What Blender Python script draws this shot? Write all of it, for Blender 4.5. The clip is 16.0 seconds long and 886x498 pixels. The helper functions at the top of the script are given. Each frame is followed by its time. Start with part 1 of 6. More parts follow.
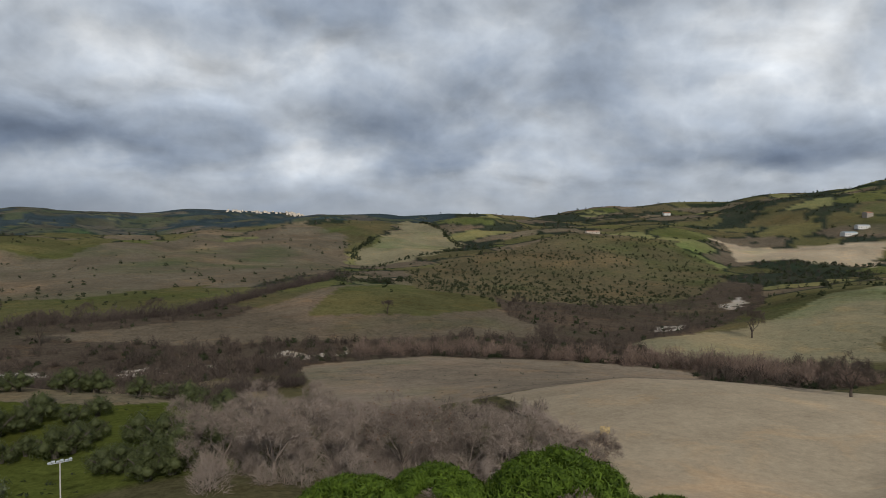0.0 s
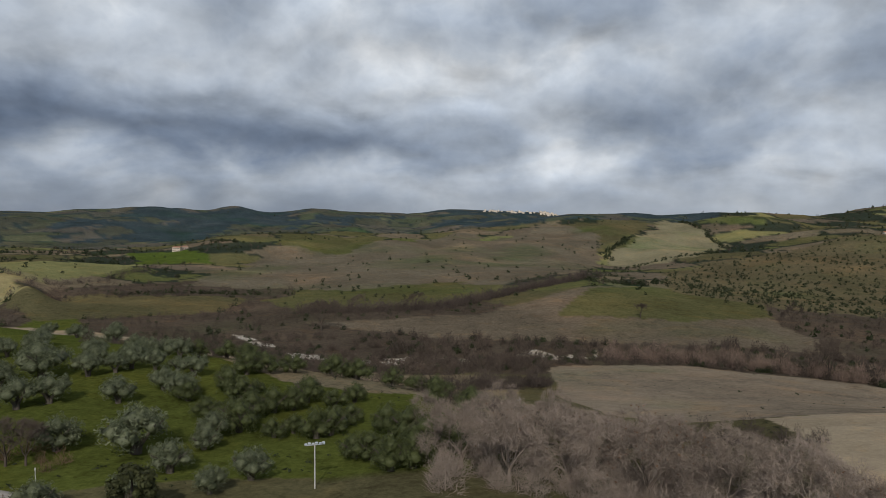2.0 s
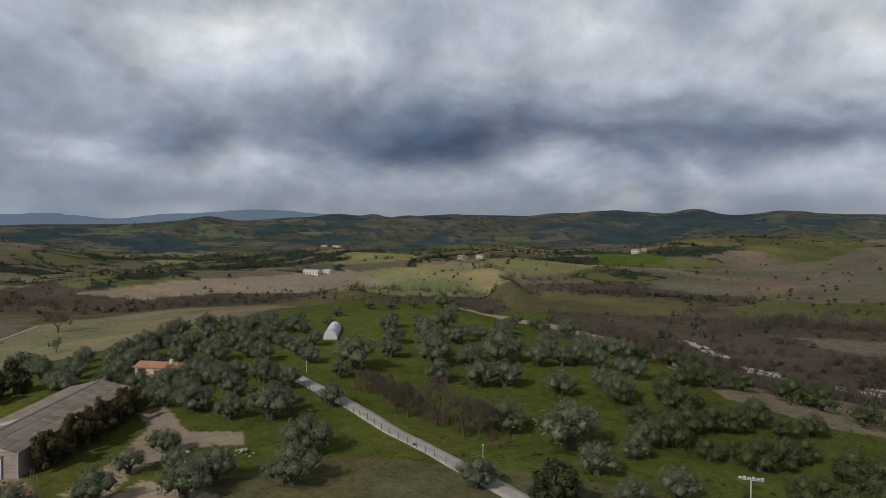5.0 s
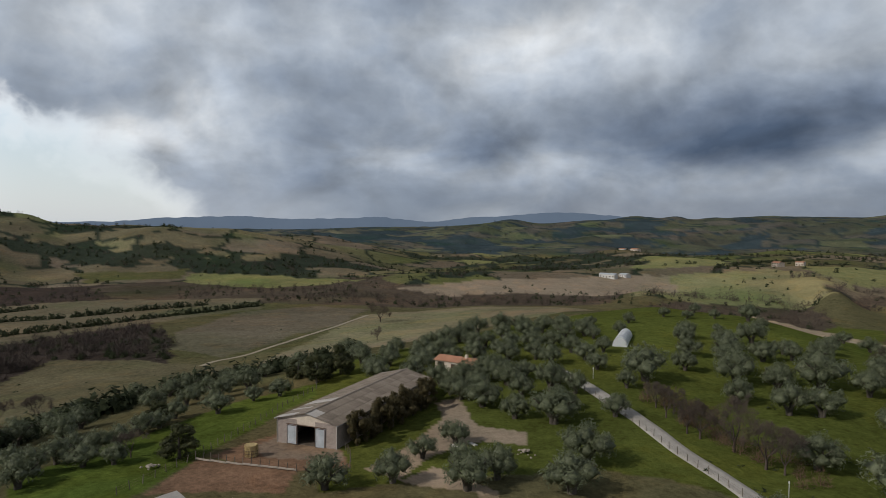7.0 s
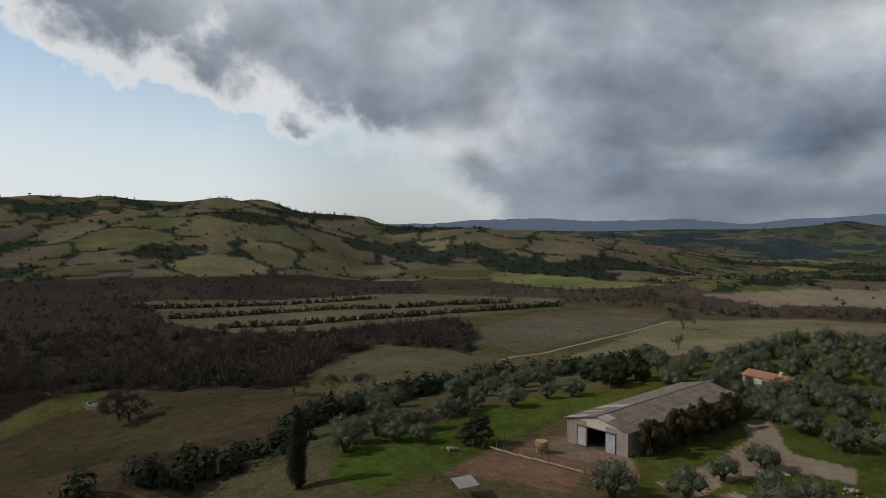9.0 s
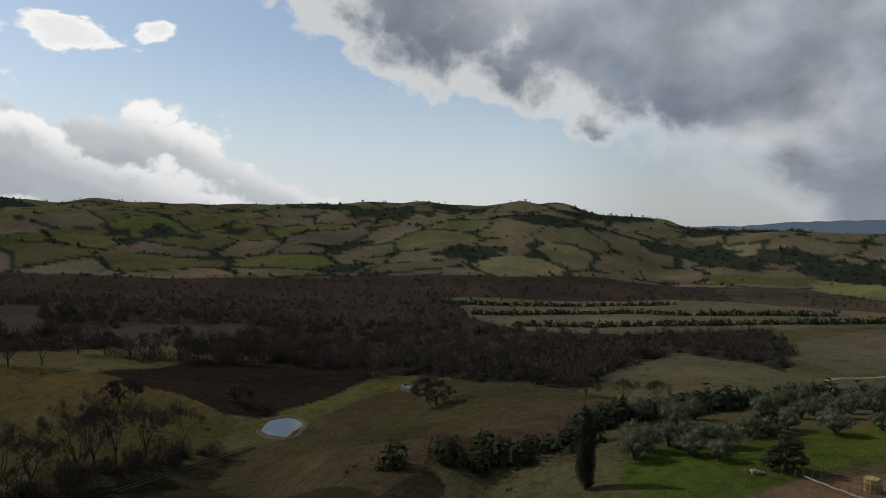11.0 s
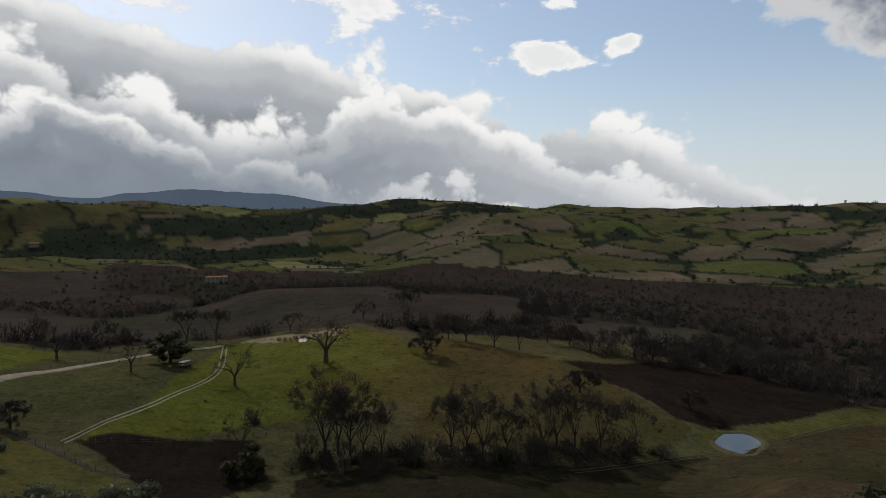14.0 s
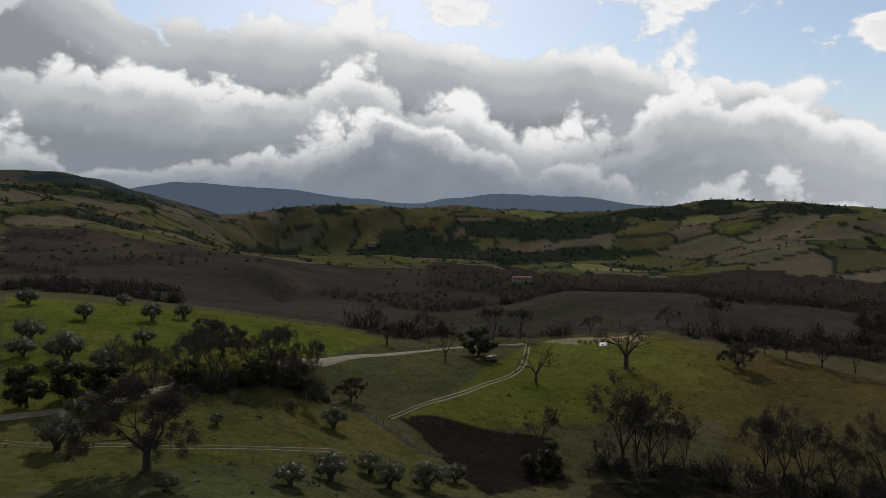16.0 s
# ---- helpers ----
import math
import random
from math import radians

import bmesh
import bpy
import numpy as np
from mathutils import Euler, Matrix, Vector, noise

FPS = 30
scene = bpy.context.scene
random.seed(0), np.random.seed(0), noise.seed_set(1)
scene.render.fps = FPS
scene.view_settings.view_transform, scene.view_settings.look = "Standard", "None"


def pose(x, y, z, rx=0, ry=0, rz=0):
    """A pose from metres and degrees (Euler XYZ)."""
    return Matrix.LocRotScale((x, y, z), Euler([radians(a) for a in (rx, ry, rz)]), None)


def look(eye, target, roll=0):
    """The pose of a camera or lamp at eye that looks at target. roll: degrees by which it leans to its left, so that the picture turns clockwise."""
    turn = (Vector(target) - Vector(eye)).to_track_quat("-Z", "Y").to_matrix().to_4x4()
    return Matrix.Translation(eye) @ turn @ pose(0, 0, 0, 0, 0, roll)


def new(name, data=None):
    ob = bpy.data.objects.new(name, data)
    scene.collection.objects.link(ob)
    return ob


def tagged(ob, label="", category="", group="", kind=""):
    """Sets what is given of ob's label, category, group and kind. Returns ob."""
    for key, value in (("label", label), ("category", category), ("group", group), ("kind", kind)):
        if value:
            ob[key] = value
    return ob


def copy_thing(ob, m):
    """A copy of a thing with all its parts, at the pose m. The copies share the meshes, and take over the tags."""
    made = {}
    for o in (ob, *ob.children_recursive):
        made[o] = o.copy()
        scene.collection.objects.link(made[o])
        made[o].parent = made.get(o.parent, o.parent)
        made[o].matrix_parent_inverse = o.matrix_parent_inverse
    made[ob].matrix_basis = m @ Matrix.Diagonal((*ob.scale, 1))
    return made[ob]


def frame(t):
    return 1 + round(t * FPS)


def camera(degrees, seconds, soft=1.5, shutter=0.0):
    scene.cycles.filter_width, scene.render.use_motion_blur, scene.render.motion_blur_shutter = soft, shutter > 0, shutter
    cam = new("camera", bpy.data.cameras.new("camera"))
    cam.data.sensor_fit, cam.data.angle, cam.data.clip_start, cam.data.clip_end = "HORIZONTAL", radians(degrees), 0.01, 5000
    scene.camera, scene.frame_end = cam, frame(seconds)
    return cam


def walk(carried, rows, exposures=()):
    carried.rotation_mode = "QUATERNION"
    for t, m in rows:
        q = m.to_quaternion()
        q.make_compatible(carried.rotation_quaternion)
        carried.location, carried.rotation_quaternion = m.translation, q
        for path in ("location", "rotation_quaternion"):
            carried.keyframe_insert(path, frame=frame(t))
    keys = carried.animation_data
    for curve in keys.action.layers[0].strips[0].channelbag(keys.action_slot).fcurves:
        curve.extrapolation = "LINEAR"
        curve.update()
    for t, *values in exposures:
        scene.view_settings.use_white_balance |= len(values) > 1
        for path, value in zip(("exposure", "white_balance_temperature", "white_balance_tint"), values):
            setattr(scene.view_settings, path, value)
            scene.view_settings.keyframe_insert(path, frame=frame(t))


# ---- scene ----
# ---- camera: a drone slowing to a hover and turning on the spot ----
cam = camera(65.8, 16.0, 0.75)
EXPOSURES = ((0.0, 0.0), (7.0, -0.05), (9.0, -0.38), (11.5, -0.58), (16.0, -0.6))
PATH = [
    (0.0, -0.93, -16.22, 39.88, 88.07, -0.31, -8.89),
    (0.5, -0.33, -14.83, 39.97, 88.03, -0.32, -5.03),
    (1.0, 0.14, -13.33, 39.97, 87.99, -0.33, 0.00),
    (1.5, 0.56, -11.83, 39.92, 87.93, -0.35, 5.99),
    (2.0, 0.94, -10.44, 39.89, 87.91, -0.35, 12.08),
    (2.5, 1.26, -9.17, 39.88, 87.88, -0.35, 18.35),
    (3.0, 1.46, -7.96, 39.86, 87.89, -0.42, 24.67),
    (3.5, 1.59, -6.82, 39.80, 87.89, -0.52, 30.97),
    (4.0, 1.72, -5.79, 39.78, 87.89, -0.52, 37.05),
    (6.5, 0.96, -1.39, 40.07, 87.90, -0.46, 67.68),
    (7.0, 0.79, -0.86, 40.15, 87.91, -0.45, 73.82),
    (7.5, 0.46, -0.40, 40.12, 87.91, -0.48, 80.05),
    (8.0, 0.05, 0.02, 40.00, 87.92, -0.45, 86.25),
    (8.5, -0.28, 0.39, 39.86, 87.94, -0.45, 92.53),
    (9.0, -0.34, 0.66, 39.80, 87.89, -0.47, 98.65),
    (11.5, -0.58, 1.32, 39.38, 87.94, -0.37, 129.12),
    (12.0, -0.75, 1.30, 39.36, 87.93, -0.35, 135.17),
    (12.5, -0.82, 1.48, 39.40, 87.91, -0.35, 141.30),
    (13.0, -0.88, 1.73, 39.41, 87.93, -0.40, 147.57),
    (13.5, -0.98, 1.83, 39.32, 87.96, -0.44, 153.86),
    (14.0, -1.11, 1.81, 39.17, 87.97, -0.45, 160.16),
    (14.5, -1.29, 1.84, 39.10, 87.99, -0.45, 166.51),
    (15.0, -1.48, 1.87, 39.15, 87.99, -0.46, 172.41),
    (15.5, -1.64, 1.96, 39.28, 87.98, -0.43, 178.78),
    (16.0, -1.71, 2.38, 39.46, 87.98, -0.46, 185.15),
]
walk(cam, [(t, pose(*p)) for t, *p in PATH], EXPOSURES)

# ---- sky and sun: a broken deck of cloud, blue beyond its edge, and a bank of cumulus on the sunny side ----
SUN_BEARING, SUN_HEIGHT = 190.0, 36.0
world = bpy.data.worlds.new("world")
scene.world = world
world.use_nodes = True
wn, wl = world.node_tree.nodes, world.node_tree.links
wn.clear()


def feed(tree, socket, value):
    if isinstance(value, bpy.types.NodeSocket):
        tree.links.new(value, socket)
    else:
        socket.default_value = value


class Sums:
    """Short names for the arithmetic of a node tree."""

    def __init__(self, tree):
        self.tree = tree

    def op(self, kind, *values, clamp=False):
        node = self.tree.nodes.new("ShaderNodeMath")
        node.operation, node.use_clamp = kind, clamp
        for socket, value in zip(node.inputs, values):
            feed(self.tree, socket, value)
        return node.outputs[0]

    def add(self, a, b):
        return self.op("ADD", a, b)

    def mul(self, a, b):
        return self.op("MULTIPLY", a, b)

    def step(self, value, low, high):
        node = self.tree.nodes.new("ShaderNodeMapRange")
        node.interpolation_type = "SMOOTHSTEP"
        for key, v in (("Value", value), ("From Min", low), ("From Max", high)):
            feed(self.tree, node.inputs[key], v)
        return node.outputs[0]

    def noise(self, vector, scale, detail=6.0, rough=0.55, warp=0.0):
        node = self.tree.nodes.new("ShaderNodeTexNoise")
        feed(self.tree, node.inputs["Vector"], vector)
        for key, v in (("Scale", scale), ("Detail", detail), ("Roughness", rough), ("Distortion", warp)):
            node.inputs[key].default_value = v
        return node.outputs["Fac"]

    def mix(self, fac, a, b, blend="MIX"):
        node = self.tree.nodes.new("ShaderNodeMix")
        node.data_type, node.blend_type = "RGBA", blend
        feed(self.tree, node.inputs["Factor"], fac), feed(self.tree, node.inputs["A"], a), feed(self.tree, node.inputs["B"], b)
        return node.outputs["Result"]

    def ramp(self, value, stops, smooth=True):
        """A curve through (place, value) stops, places 0 to 1, values 0 to 1."""
        node = self.tree.nodes.new("ShaderNodeValToRGB")
        feed(self.tree, node.inputs[0], value)
        node.color_ramp.interpolation = "EASE" if smooth else "LINEAR"
        spots = node.color_ramp.elements
        while len(spots) < len(stops):
            spots.new(0.5)
        for spot, (place, v) in zip(spots, stops):
            spot.position = place
            spot.color = (*v, 1) if isinstance(v, tuple) else (v, v, v, 1)
        return node.outputs[0]

    def vector(self, x, y, z):
        node = self.tree.nodes.new("ShaderNodeCombineXYZ")
        for socket, value in zip(node.inputs, (x, y, z)):
            feed(self.tree, socket, value)
        return node.outputs[0]


s = Sums(world.node_tree)
spread_out = wn.new("ShaderNodeSeparateXYZ")
wl.new(wn.new("ShaderNodeTexCoord").outputs["Generated"], spread_out.inputs[0])
dx, dy, dz = spread_out.outputs
MID = radians(88)  # bearings are counted from the middle of the turn
ahead = s.add(s.mul(dx, -math.sin(MID)), s.mul(dy, math.cos(MID)))
leftward = s.add(s.mul(dx, -math.cos(MID)), s.mul(dy, -math.sin(MID)))
turn = s.op("DEGREES", s.op("ARCTAN2", leftward, ahead))
bearing = s.add(turn, 88.0)
up = s.op("MAXIMUM", dz, 0.0)
rise = s.op("DEGREES", s.op("ARCSINE", up))
along = s.op("DIVIDE", s.add(bearing, 60.0), 300.0)  # -60 to 240 degrees on 0 to 1


def on_turn(*stops):
    return [((b + 60.0) / 300.0, v / 30.0 if not isinstance(v, tuple) else v) for b, v in stops]


# the deck of cloud lies flat overhead, so that it draws together towards the horizon
near = s.op("DIVIDE", 1.0, s.add(up, 0.38))
deck_x, deck_y = s.mul(dx, near), s.mul(dy, near)
sheet = s.vector(deck_x, deck_y, 0.0)
SHIFT = 0.06
sheet_sunward = s.vector(s.add(deck_x, -SHIFT * math.sin(radians(SUN_BEARING))), s.add(deck_y, SHIFT * math.cos(radians(SUN_BEARING))), 0.0)
broad = s.noise(sheet, 1.0, 3.0, 0.5, 0.3)
lumps = s.noise(sheet, 2.7, 8.0, 0.47, 0.25)
lumps_sunward = s.noise(sheet_sunward, 2.7, 8.0, 0.47, 0.25)
ragged = s.noise(s.vector(s.mul(bearing, 0.06), s.mul(rise, 0.10), 9.0), 1.6, 7.0, 0.55)
bent_bearing = s.op("MULTIPLY_ADD", s.op("SUBTRACT", ragged, 0.5), 16.0, bearing)
bent_rise = s.op("MULTIPLY_ADD", s.op("SUBTRACT", lumps, 0.5), 7.0, rise)


def patch(b, r, wide, tall, amount, bearing_in=None, rise_in=None):
    """A soft thickening or thinning of the cloud in one direction."""
    u = s.mul(s.add(bearing_in or bent_bearing, -b), 1.0 / wide)
    v = s.mul(s.add(rise_in or bent_rise, -r), 1.0 / tall)
    return s.mul(s.op("EXPONENT", s.mul(s.add(s.mul(u, u), s.mul(v, v)), -1.0)), amount)


def total(values):
    whole = values[0]
    for value in values[1:]:
        whole = s.add(whole, value)
    return whole


# cumulus seen from the side: billows on billows
def heap(layer):
    where_ = s.vector(s.mul(bearing, 0.06), s.mul(rise, 0.068), layer)
    stir = wn.new("ShaderNodeTexNoise")
    feed(world.node_tree, stir.inputs["Vector"], where_)
    stir.inputs["Scale"].default_value, stir.inputs["Detail"].default_value = 4.0, 7.0
    bent = wn.new("ShaderNodeVectorMath")
    bent.operation = "MULTIPLY_ADD"
    feed(world.node_tree, bent.inputs[0], stir.outputs["Color"])
    bent.inputs[1].default_value = (0.17, 0.17, 0.0)
    feed(world.node_tree, bent.inputs[2], where_)
    cells = wn.new("ShaderNodeTexVoronoi")
    cells.feature = "SMOOTH_F1"
    feed(world.node_tree, cells.inputs["Vector"], bent.outputs[0])
    for key, v in (("Scale", 3.0), ("Detail", 3.0), ("Roughness", 0.5), ("Lacunarity", 2.3), ("Smoothness", 0.25)):
        cells.inputs[key].default_value = v
    return s.add(s.mul(s.op("SUBTRACT", 0.40, cells.outputs["Distance"]), 4.2), s.op("MULTIPLY_ADD", s.noise(where_, 1.8, 8.0, 0.55), 6.5, -2.2))


def cumulus(layer, tops, body, reach):
    """One rank of backlit cumulus: how far a direction lies within it, its cover and its tone. Tops: (bearing, rise)."""
    top = s.mul(s.ramp(along, on_turn(*tops), False), 30.0)
    billows = heap(layer)
    deep_in = s.add(s.op("SUBTRACT", top, rise), billows)
    edge_light = s.step(deep_in, reach, 0.2)
    light = s.add(s.mul(edge_light, 0.72), s.op("MULTIPLY_ADD", billows, 0.10, 0.20))
    shade = s.ramp(light, [(0.03, tuple(c * 0.72 for c in body)), (0.24, body), (0.52, (0.74, 0.77, 0.80)), (0.84, (1.36, 1.35, 1.33))])
    return s.mul(s.step(deep_in, -0.3, 0.95), s.step(bearing, 125.0, 132.0)), shade


RANKS = (
    (1.0, ((127, 0), (131, 2.9), (138, 6.4), (142, 8.2), (147, 10.4), (153, 11.2), (162, 13.0), (168, 14.4), (175, 16.2), (182, 16.2), (189, 17.6), (198, 18.0), (210, 18.2), (222, 25)), (0.56, 0.60, 0.655), 7.0),
    (5.0, ((130, 0), (136, 2.2), (141, 3.6), (146, 5.6), (152, 7.8), (159, 10.4), (166, 12.0), (171, 10.4), (177, 8.5), (184, 11.5), (192, 14.0), (200, 12.4), (208, 12.6), (220, 14)), (0.52, 0.56, 0.615), 6.0),
    (9.0, ((134, 0), (142, 0.4), (150, 1.6), (160, 3.4), (171, 5.4), (180, 7.6), (186, 9.6), (191, 10.6), (197, 7.6), (204, 7.0), (212, 5.6), (222, 8)), (0.40, 0.445, 0.505), 4.4),
)
deck_foot = s.add(s.mul(s.ramp(along, on_turn((88, 0), (97, 7.5), (102, 10.3), (107, 13), (110, 14.6), (115, 16.0), (122, 17.0), (128, 17.8), (130, 20.5), (135, 22.6), (140, 26.0), (146, 30), (208, 30), (218, 20), (226, 0)), False), 30.0), -8.0)
deck_billows = heap(17.0)
deck = s.add(s.op("SUBTRACT", rise, deck_foot), s.mul(deck_billows, 0.75))
deck_cover = s.step(deck, -0.2, s.op("MULTIPLY_ADD", s.step(bearing, 114.0, 102.0), 4.5, 0.8))

# shades of the deck: thick cloud is dark, thin cloud light
thick = total([
    s.mul(lumps, 0.72), s.mul(broad, 0.40), s.mul(deck_billows, 0.028),
    patch(44, 7.6, 20, 2.5, 0.34), patch(50, 8.8, 9, 2.4, 0.12), patch(30, 6.6, 9, 1.7, 0.14), patch(20, 6.2, 6, 1.5, 0.20), patch(-7, 7.6, 8, 2.0, 0.17),
    patch(-37, 6.3, 6, 1.6, 0.18), patch(-24, 11.5, 10, 2.2, 0.08), patch(71, 6.4, 10, 1.5, 0.13), patch(78, 2.6, 16, 1.8, 0.10),
    patch(88, 10.5, 12, 4.0, 0.05), patch(103.5, 4.0, 3.6, 0.7, 0.24),
    patch(9, 13.5, 6, 3.2, -0.16), patch(22, 17.0, 6, 3.0, -0.16), patch(-17, 4.8, 9, 0.9, -0.07), patch(-34, 4.2, 3, 1.2, -0.16),
    patch(64, 14.0, 12, 4.5, -0.14), patch(99, 6.5, 7, 2.6, -0.10), patch(6, 4.2, 9, 0.8, -0.04),
])
deck_tone = s.ramp(s.op("MULTIPLY_ADD", thick, 1.05, -0.165), [(0.14, (0.82, 0.85, 0.88)), (0.30, (0.50, 0.55, 0.615)), (0.46, (0.305, 0.355, 0.43)), (0.66, (0.170, 0.212, 0.285)), (0.90, (0.070, 0.100, 0.155))], False)
relief = s.op("MULTIPLY_ADD", s.op("SUBTRACT", lumps, lumps_sunward), 2.2, 1.0)
deck_tone = s.mix(1.0, deck_tone, s.vector(relief, relief, relief), "MULTIPLY")
low = s.step(rise, 4.8, 0.8)
low_tone = s.ramp(along, on_turn((-40, (0.34, 0.37, 0.41)), (10, (0.30, 0.335, 0.385)), (30, (0.16, 0.19, 0.235)), (60, (0.16, 0.185, 0.23)), (78, (0.22, 0.26, 0.32)), (92, (0.40, 0.44, 0.50)), (101, (0.66, 0.71, 0.77)), (125, (0.9, 1.0, 1.1))))
deck_tone = s.mix(s.mul(low, 0.66), deck_tone, low_tone)
edge = s.mul(s.step(s.add(deck, s.mul(deck_billows, 0.8)), 4.6, 0.2), s.step(bearing, 98.0, 108.0))
deck_tone = s.mix(s.mul(edge, 0.80), deck_tone, (1.0, 1.01, 1.02, 1))

# small torn clouds above the bank
puffs = total([
    s.op("MULTIPLY_ADD", s.noise(s.vector(s.mul(bearing, 0.06), s.mul(rise, 0.11), 4.0), 3.2, 9.0, 0.60, 0.2), 3.2, -2.08),
    patch(183, 17.2, 4, 2.0, 1.25, bearing, rise), patch(168, 17.0, 8, 2.4, 1.2, bearing, rise), patch(152, 13.6, 7, 1.9, 1.3, bearing, rise), patch(145.3, 14.6, 1.5, 0.8, 1.3, bearing, rise),
    patch(152, 17.5, 4, 0.9, 1.0, bearing, rise), patch(200, 19.0, 12, 2.0, 1.1, bearing, rise),
])
puff_cover = s.step(puffs, 0.30, 0.62)
puff_tone = s.ramp(puffs, [(0.30, (1.05, 1.08, 1.1)), (0.62, (1.34, 1.34, 1.33)), (0.98, (1.20, 1.21, 1.22))])
bank_cover, bank_tone = cumulus(*RANKS[0])
for rank in RANKS[1:]:
    rank_cover, rank_tone = cumulus(*rank)
    bank_tone = s.mix(rank_cover, bank_tone, rank_tone)
    bank_cover = s.op("MAXIMUM", bank_cover, rank_cover)
bank_tone = s.mix(s.mul(s.step(rise, 8.5, 1.8), s.op("MULTIPLY_ADD", s.step(bearing, 146.0, 176.0), 0.45, 0.40)), bank_tone, s.mix(s.step(bearing, 176.0, 152.0), (0.33, 0.385, 0.46, 1), (0.74, 0.79, 0.85, 1)))

sky = wn.new("ShaderNodeTexSky")
sky.sky_type, sky.sun_disc = "NISHITA", False
sky.sun_elevation, sky.sun_rotation = radians(SUN_HEIGHT), radians(-SUN_BEARING)
sky.air_density, sky.dust_density = 1.0, 0.6
blue = wn.new("ShaderNodeBackground")
wl.new(sky.outputs[0], blue.inputs[0])
blue.inputs["Strength"].default_value = 0.15
cloud = wn.new("ShaderNodeBackground")
tone = s.mix(bank_cover, puff_tone, bank_tone)
tone = s.mix(deck_cover, tone, deck_tone)
tone = s.mix(s.mul(s.step(rise, 24.0, 50.0), 0.9), tone, (0.17, 0.185, 0.21, 1))
wl.new(tone, cloud.inputs[0])
cloud.inputs["Strength"].default_value = 1.0
cover = s.op("MAXIMUM", s.op("MAXIMUM", bank_cover, deck_cover), puff_cover)
both = wn.new("ShaderNodeMixShader")
out = wn.new("ShaderNodeOutputWorld")
haze = wn.new("ShaderNodeBackground")
wl.new(s.mix(s.step(bearing, 118.0, 104.0), (0.90, 0.97, 1.05, 1), (0.62, 0.67, 0.73, 1)), haze.inputs[0])
pale = wn.new("ShaderNodeMixShader")
wl.new(s.op("MULTIPLY_ADD", s.step(rise, 15.0, 0.0), 0.62, 0.16), pale.inputs[0]), wl.new(blue.outputs[0], pale.inputs[1]), wl.new(haze.outputs[0], pale.inputs[2])
wl.new(cover, both.inputs[0]), wl.new(pale.outputs[0], both.inputs[1]), wl.new(cloud.outputs[0], both.inputs[2])
wl.new(both.outputs[0], out.inputs[0])

sun = new("sun", bpy.data.lights.new("sun", "SUN"))
sun.data.energy, sun.data.angle, sun.data.color = 2.6, radians(1.2), (1.0, 0.94, 0.85)
toward = Vector((-math.sin(radians(SUN_BEARING)) * math.cos(radians(SUN_HEIGHT)), math.cos(radians(SUN_BEARING)) * math.cos(radians(SUN_HEIGHT)), math.sin(radians(SUN_HEIGHT))))
sun.matrix_world = look(toward * 900, (0, 0, 0))

# ---- materials ----
def material(name, rough=0.9, spec=0.2, metal=0.0):
    """A principled material: the material, its arithmetic and its shader."""
    mat = bpy.data.materials.new(name)
    mat.use_nodes = True
    shader = mat.node_tree.nodes["Principled BSDF"]
    shader.inputs["Roughness"].default_value = rough
    shader.inputs["Specular IOR Level"].default_value = spec
    shader.inputs["Metallic"].default_value = metal
    return mat, Sums(mat.node_tree), shader


def place(s, kind="Object"):
    return s.tree.nodes.new("ShaderNodeTexCoord").outputs[kind]


def bump(s, shader, value, strength, distance):
    node = s.tree.nodes.new("ShaderNodeBump")
    node.inputs["Strength"].default_value, node.inputs["Distance"].default_value = strength, distance
    s.tree.links.new(value, node.inputs["Height"])
    s.tree.links.new(node.outputs[0], shader.inputs["Normal"])


def speckled(name, dark, light, scale, rough=0.9, spec=0.15, random_by="", relief=0.3, depth=0.02, fine=6.0):
    """Two tones in patches, with a finer grain on top; random_by: 'object' or 'island'."""
    mat, s, shader = material(name, rough, spec)
    where = place(s)
    patches = s.noise(where, scale, 4.0, 0.6)
    grain = s.noise(where, scale * fine, 4.0, 0.6)
    f = s.add(s.mul(s.step(patches, 0.3, 0.7), 0.6), s.mul(s.step(grain, 0.3, 0.7), 0.4))
    if random_by:
        node = s.tree.nodes.new("ShaderNodeObjectInfo" if random_by == "object" else "ShaderNodeNewGeometry")
        f = s.add(s.mul(f, 0.55), s.mul(node.outputs["Random" if random_by == "object" else "Random Per Island"], 0.45))
    s.tree.links.new(s.mix(f, (*dark, 1), (*light, 1)), shader.inputs["Base Color"])
    if relief:
        bump(s, shader, grain, relief, depth)
    return mat


# the ground: the crop or soil of each field as an attribute, with patches, tufts and grain on it
MAT_GROUND, s, shader = material("farmland", 1.0, 0.0)
crop = s.tree.nodes.new("ShaderNodeAttribute")
crop.attribute_name = "crop"
where = place(s)
wide = s.noise(where, 0.012, 5.0, 0.6)
tufts = s.noise(where, 0.16, 6.0, 0.65, 0.4)
blades = s.noise(where, 1.1, 5.0, 0.75)
f = s.add(s.add(s.mul(wide, 0.5), s.mul(tufts, 0.6)), s.mul(blades, 1.2))
clods = s.noise(where, 0.45, 5.0, 0.7)
f = s.add(f, s.mul(clods, 1.0))
f = s.op("MULTIPLY_ADD", f, 1.15, -0.90)
f = s.op("MAXIMUM", f, 0.35)
spots = s.add(s.mul(s.step(s.noise(where, 0.30, 3.0, 0.6), 0.55, 0.66), 0.16), s.mul(s.step(s.noise(where, 0.075, 4.0, 0.65), 0.54, 0.66), 0.16))
f = s.mul(f, s.op("SUBTRACT", 1.06, spots))
split = s.tree.nodes.new("ShaderNodeSeparateColor")
s.tree.links.new(crop.outputs["Color"], split.inputs[0])
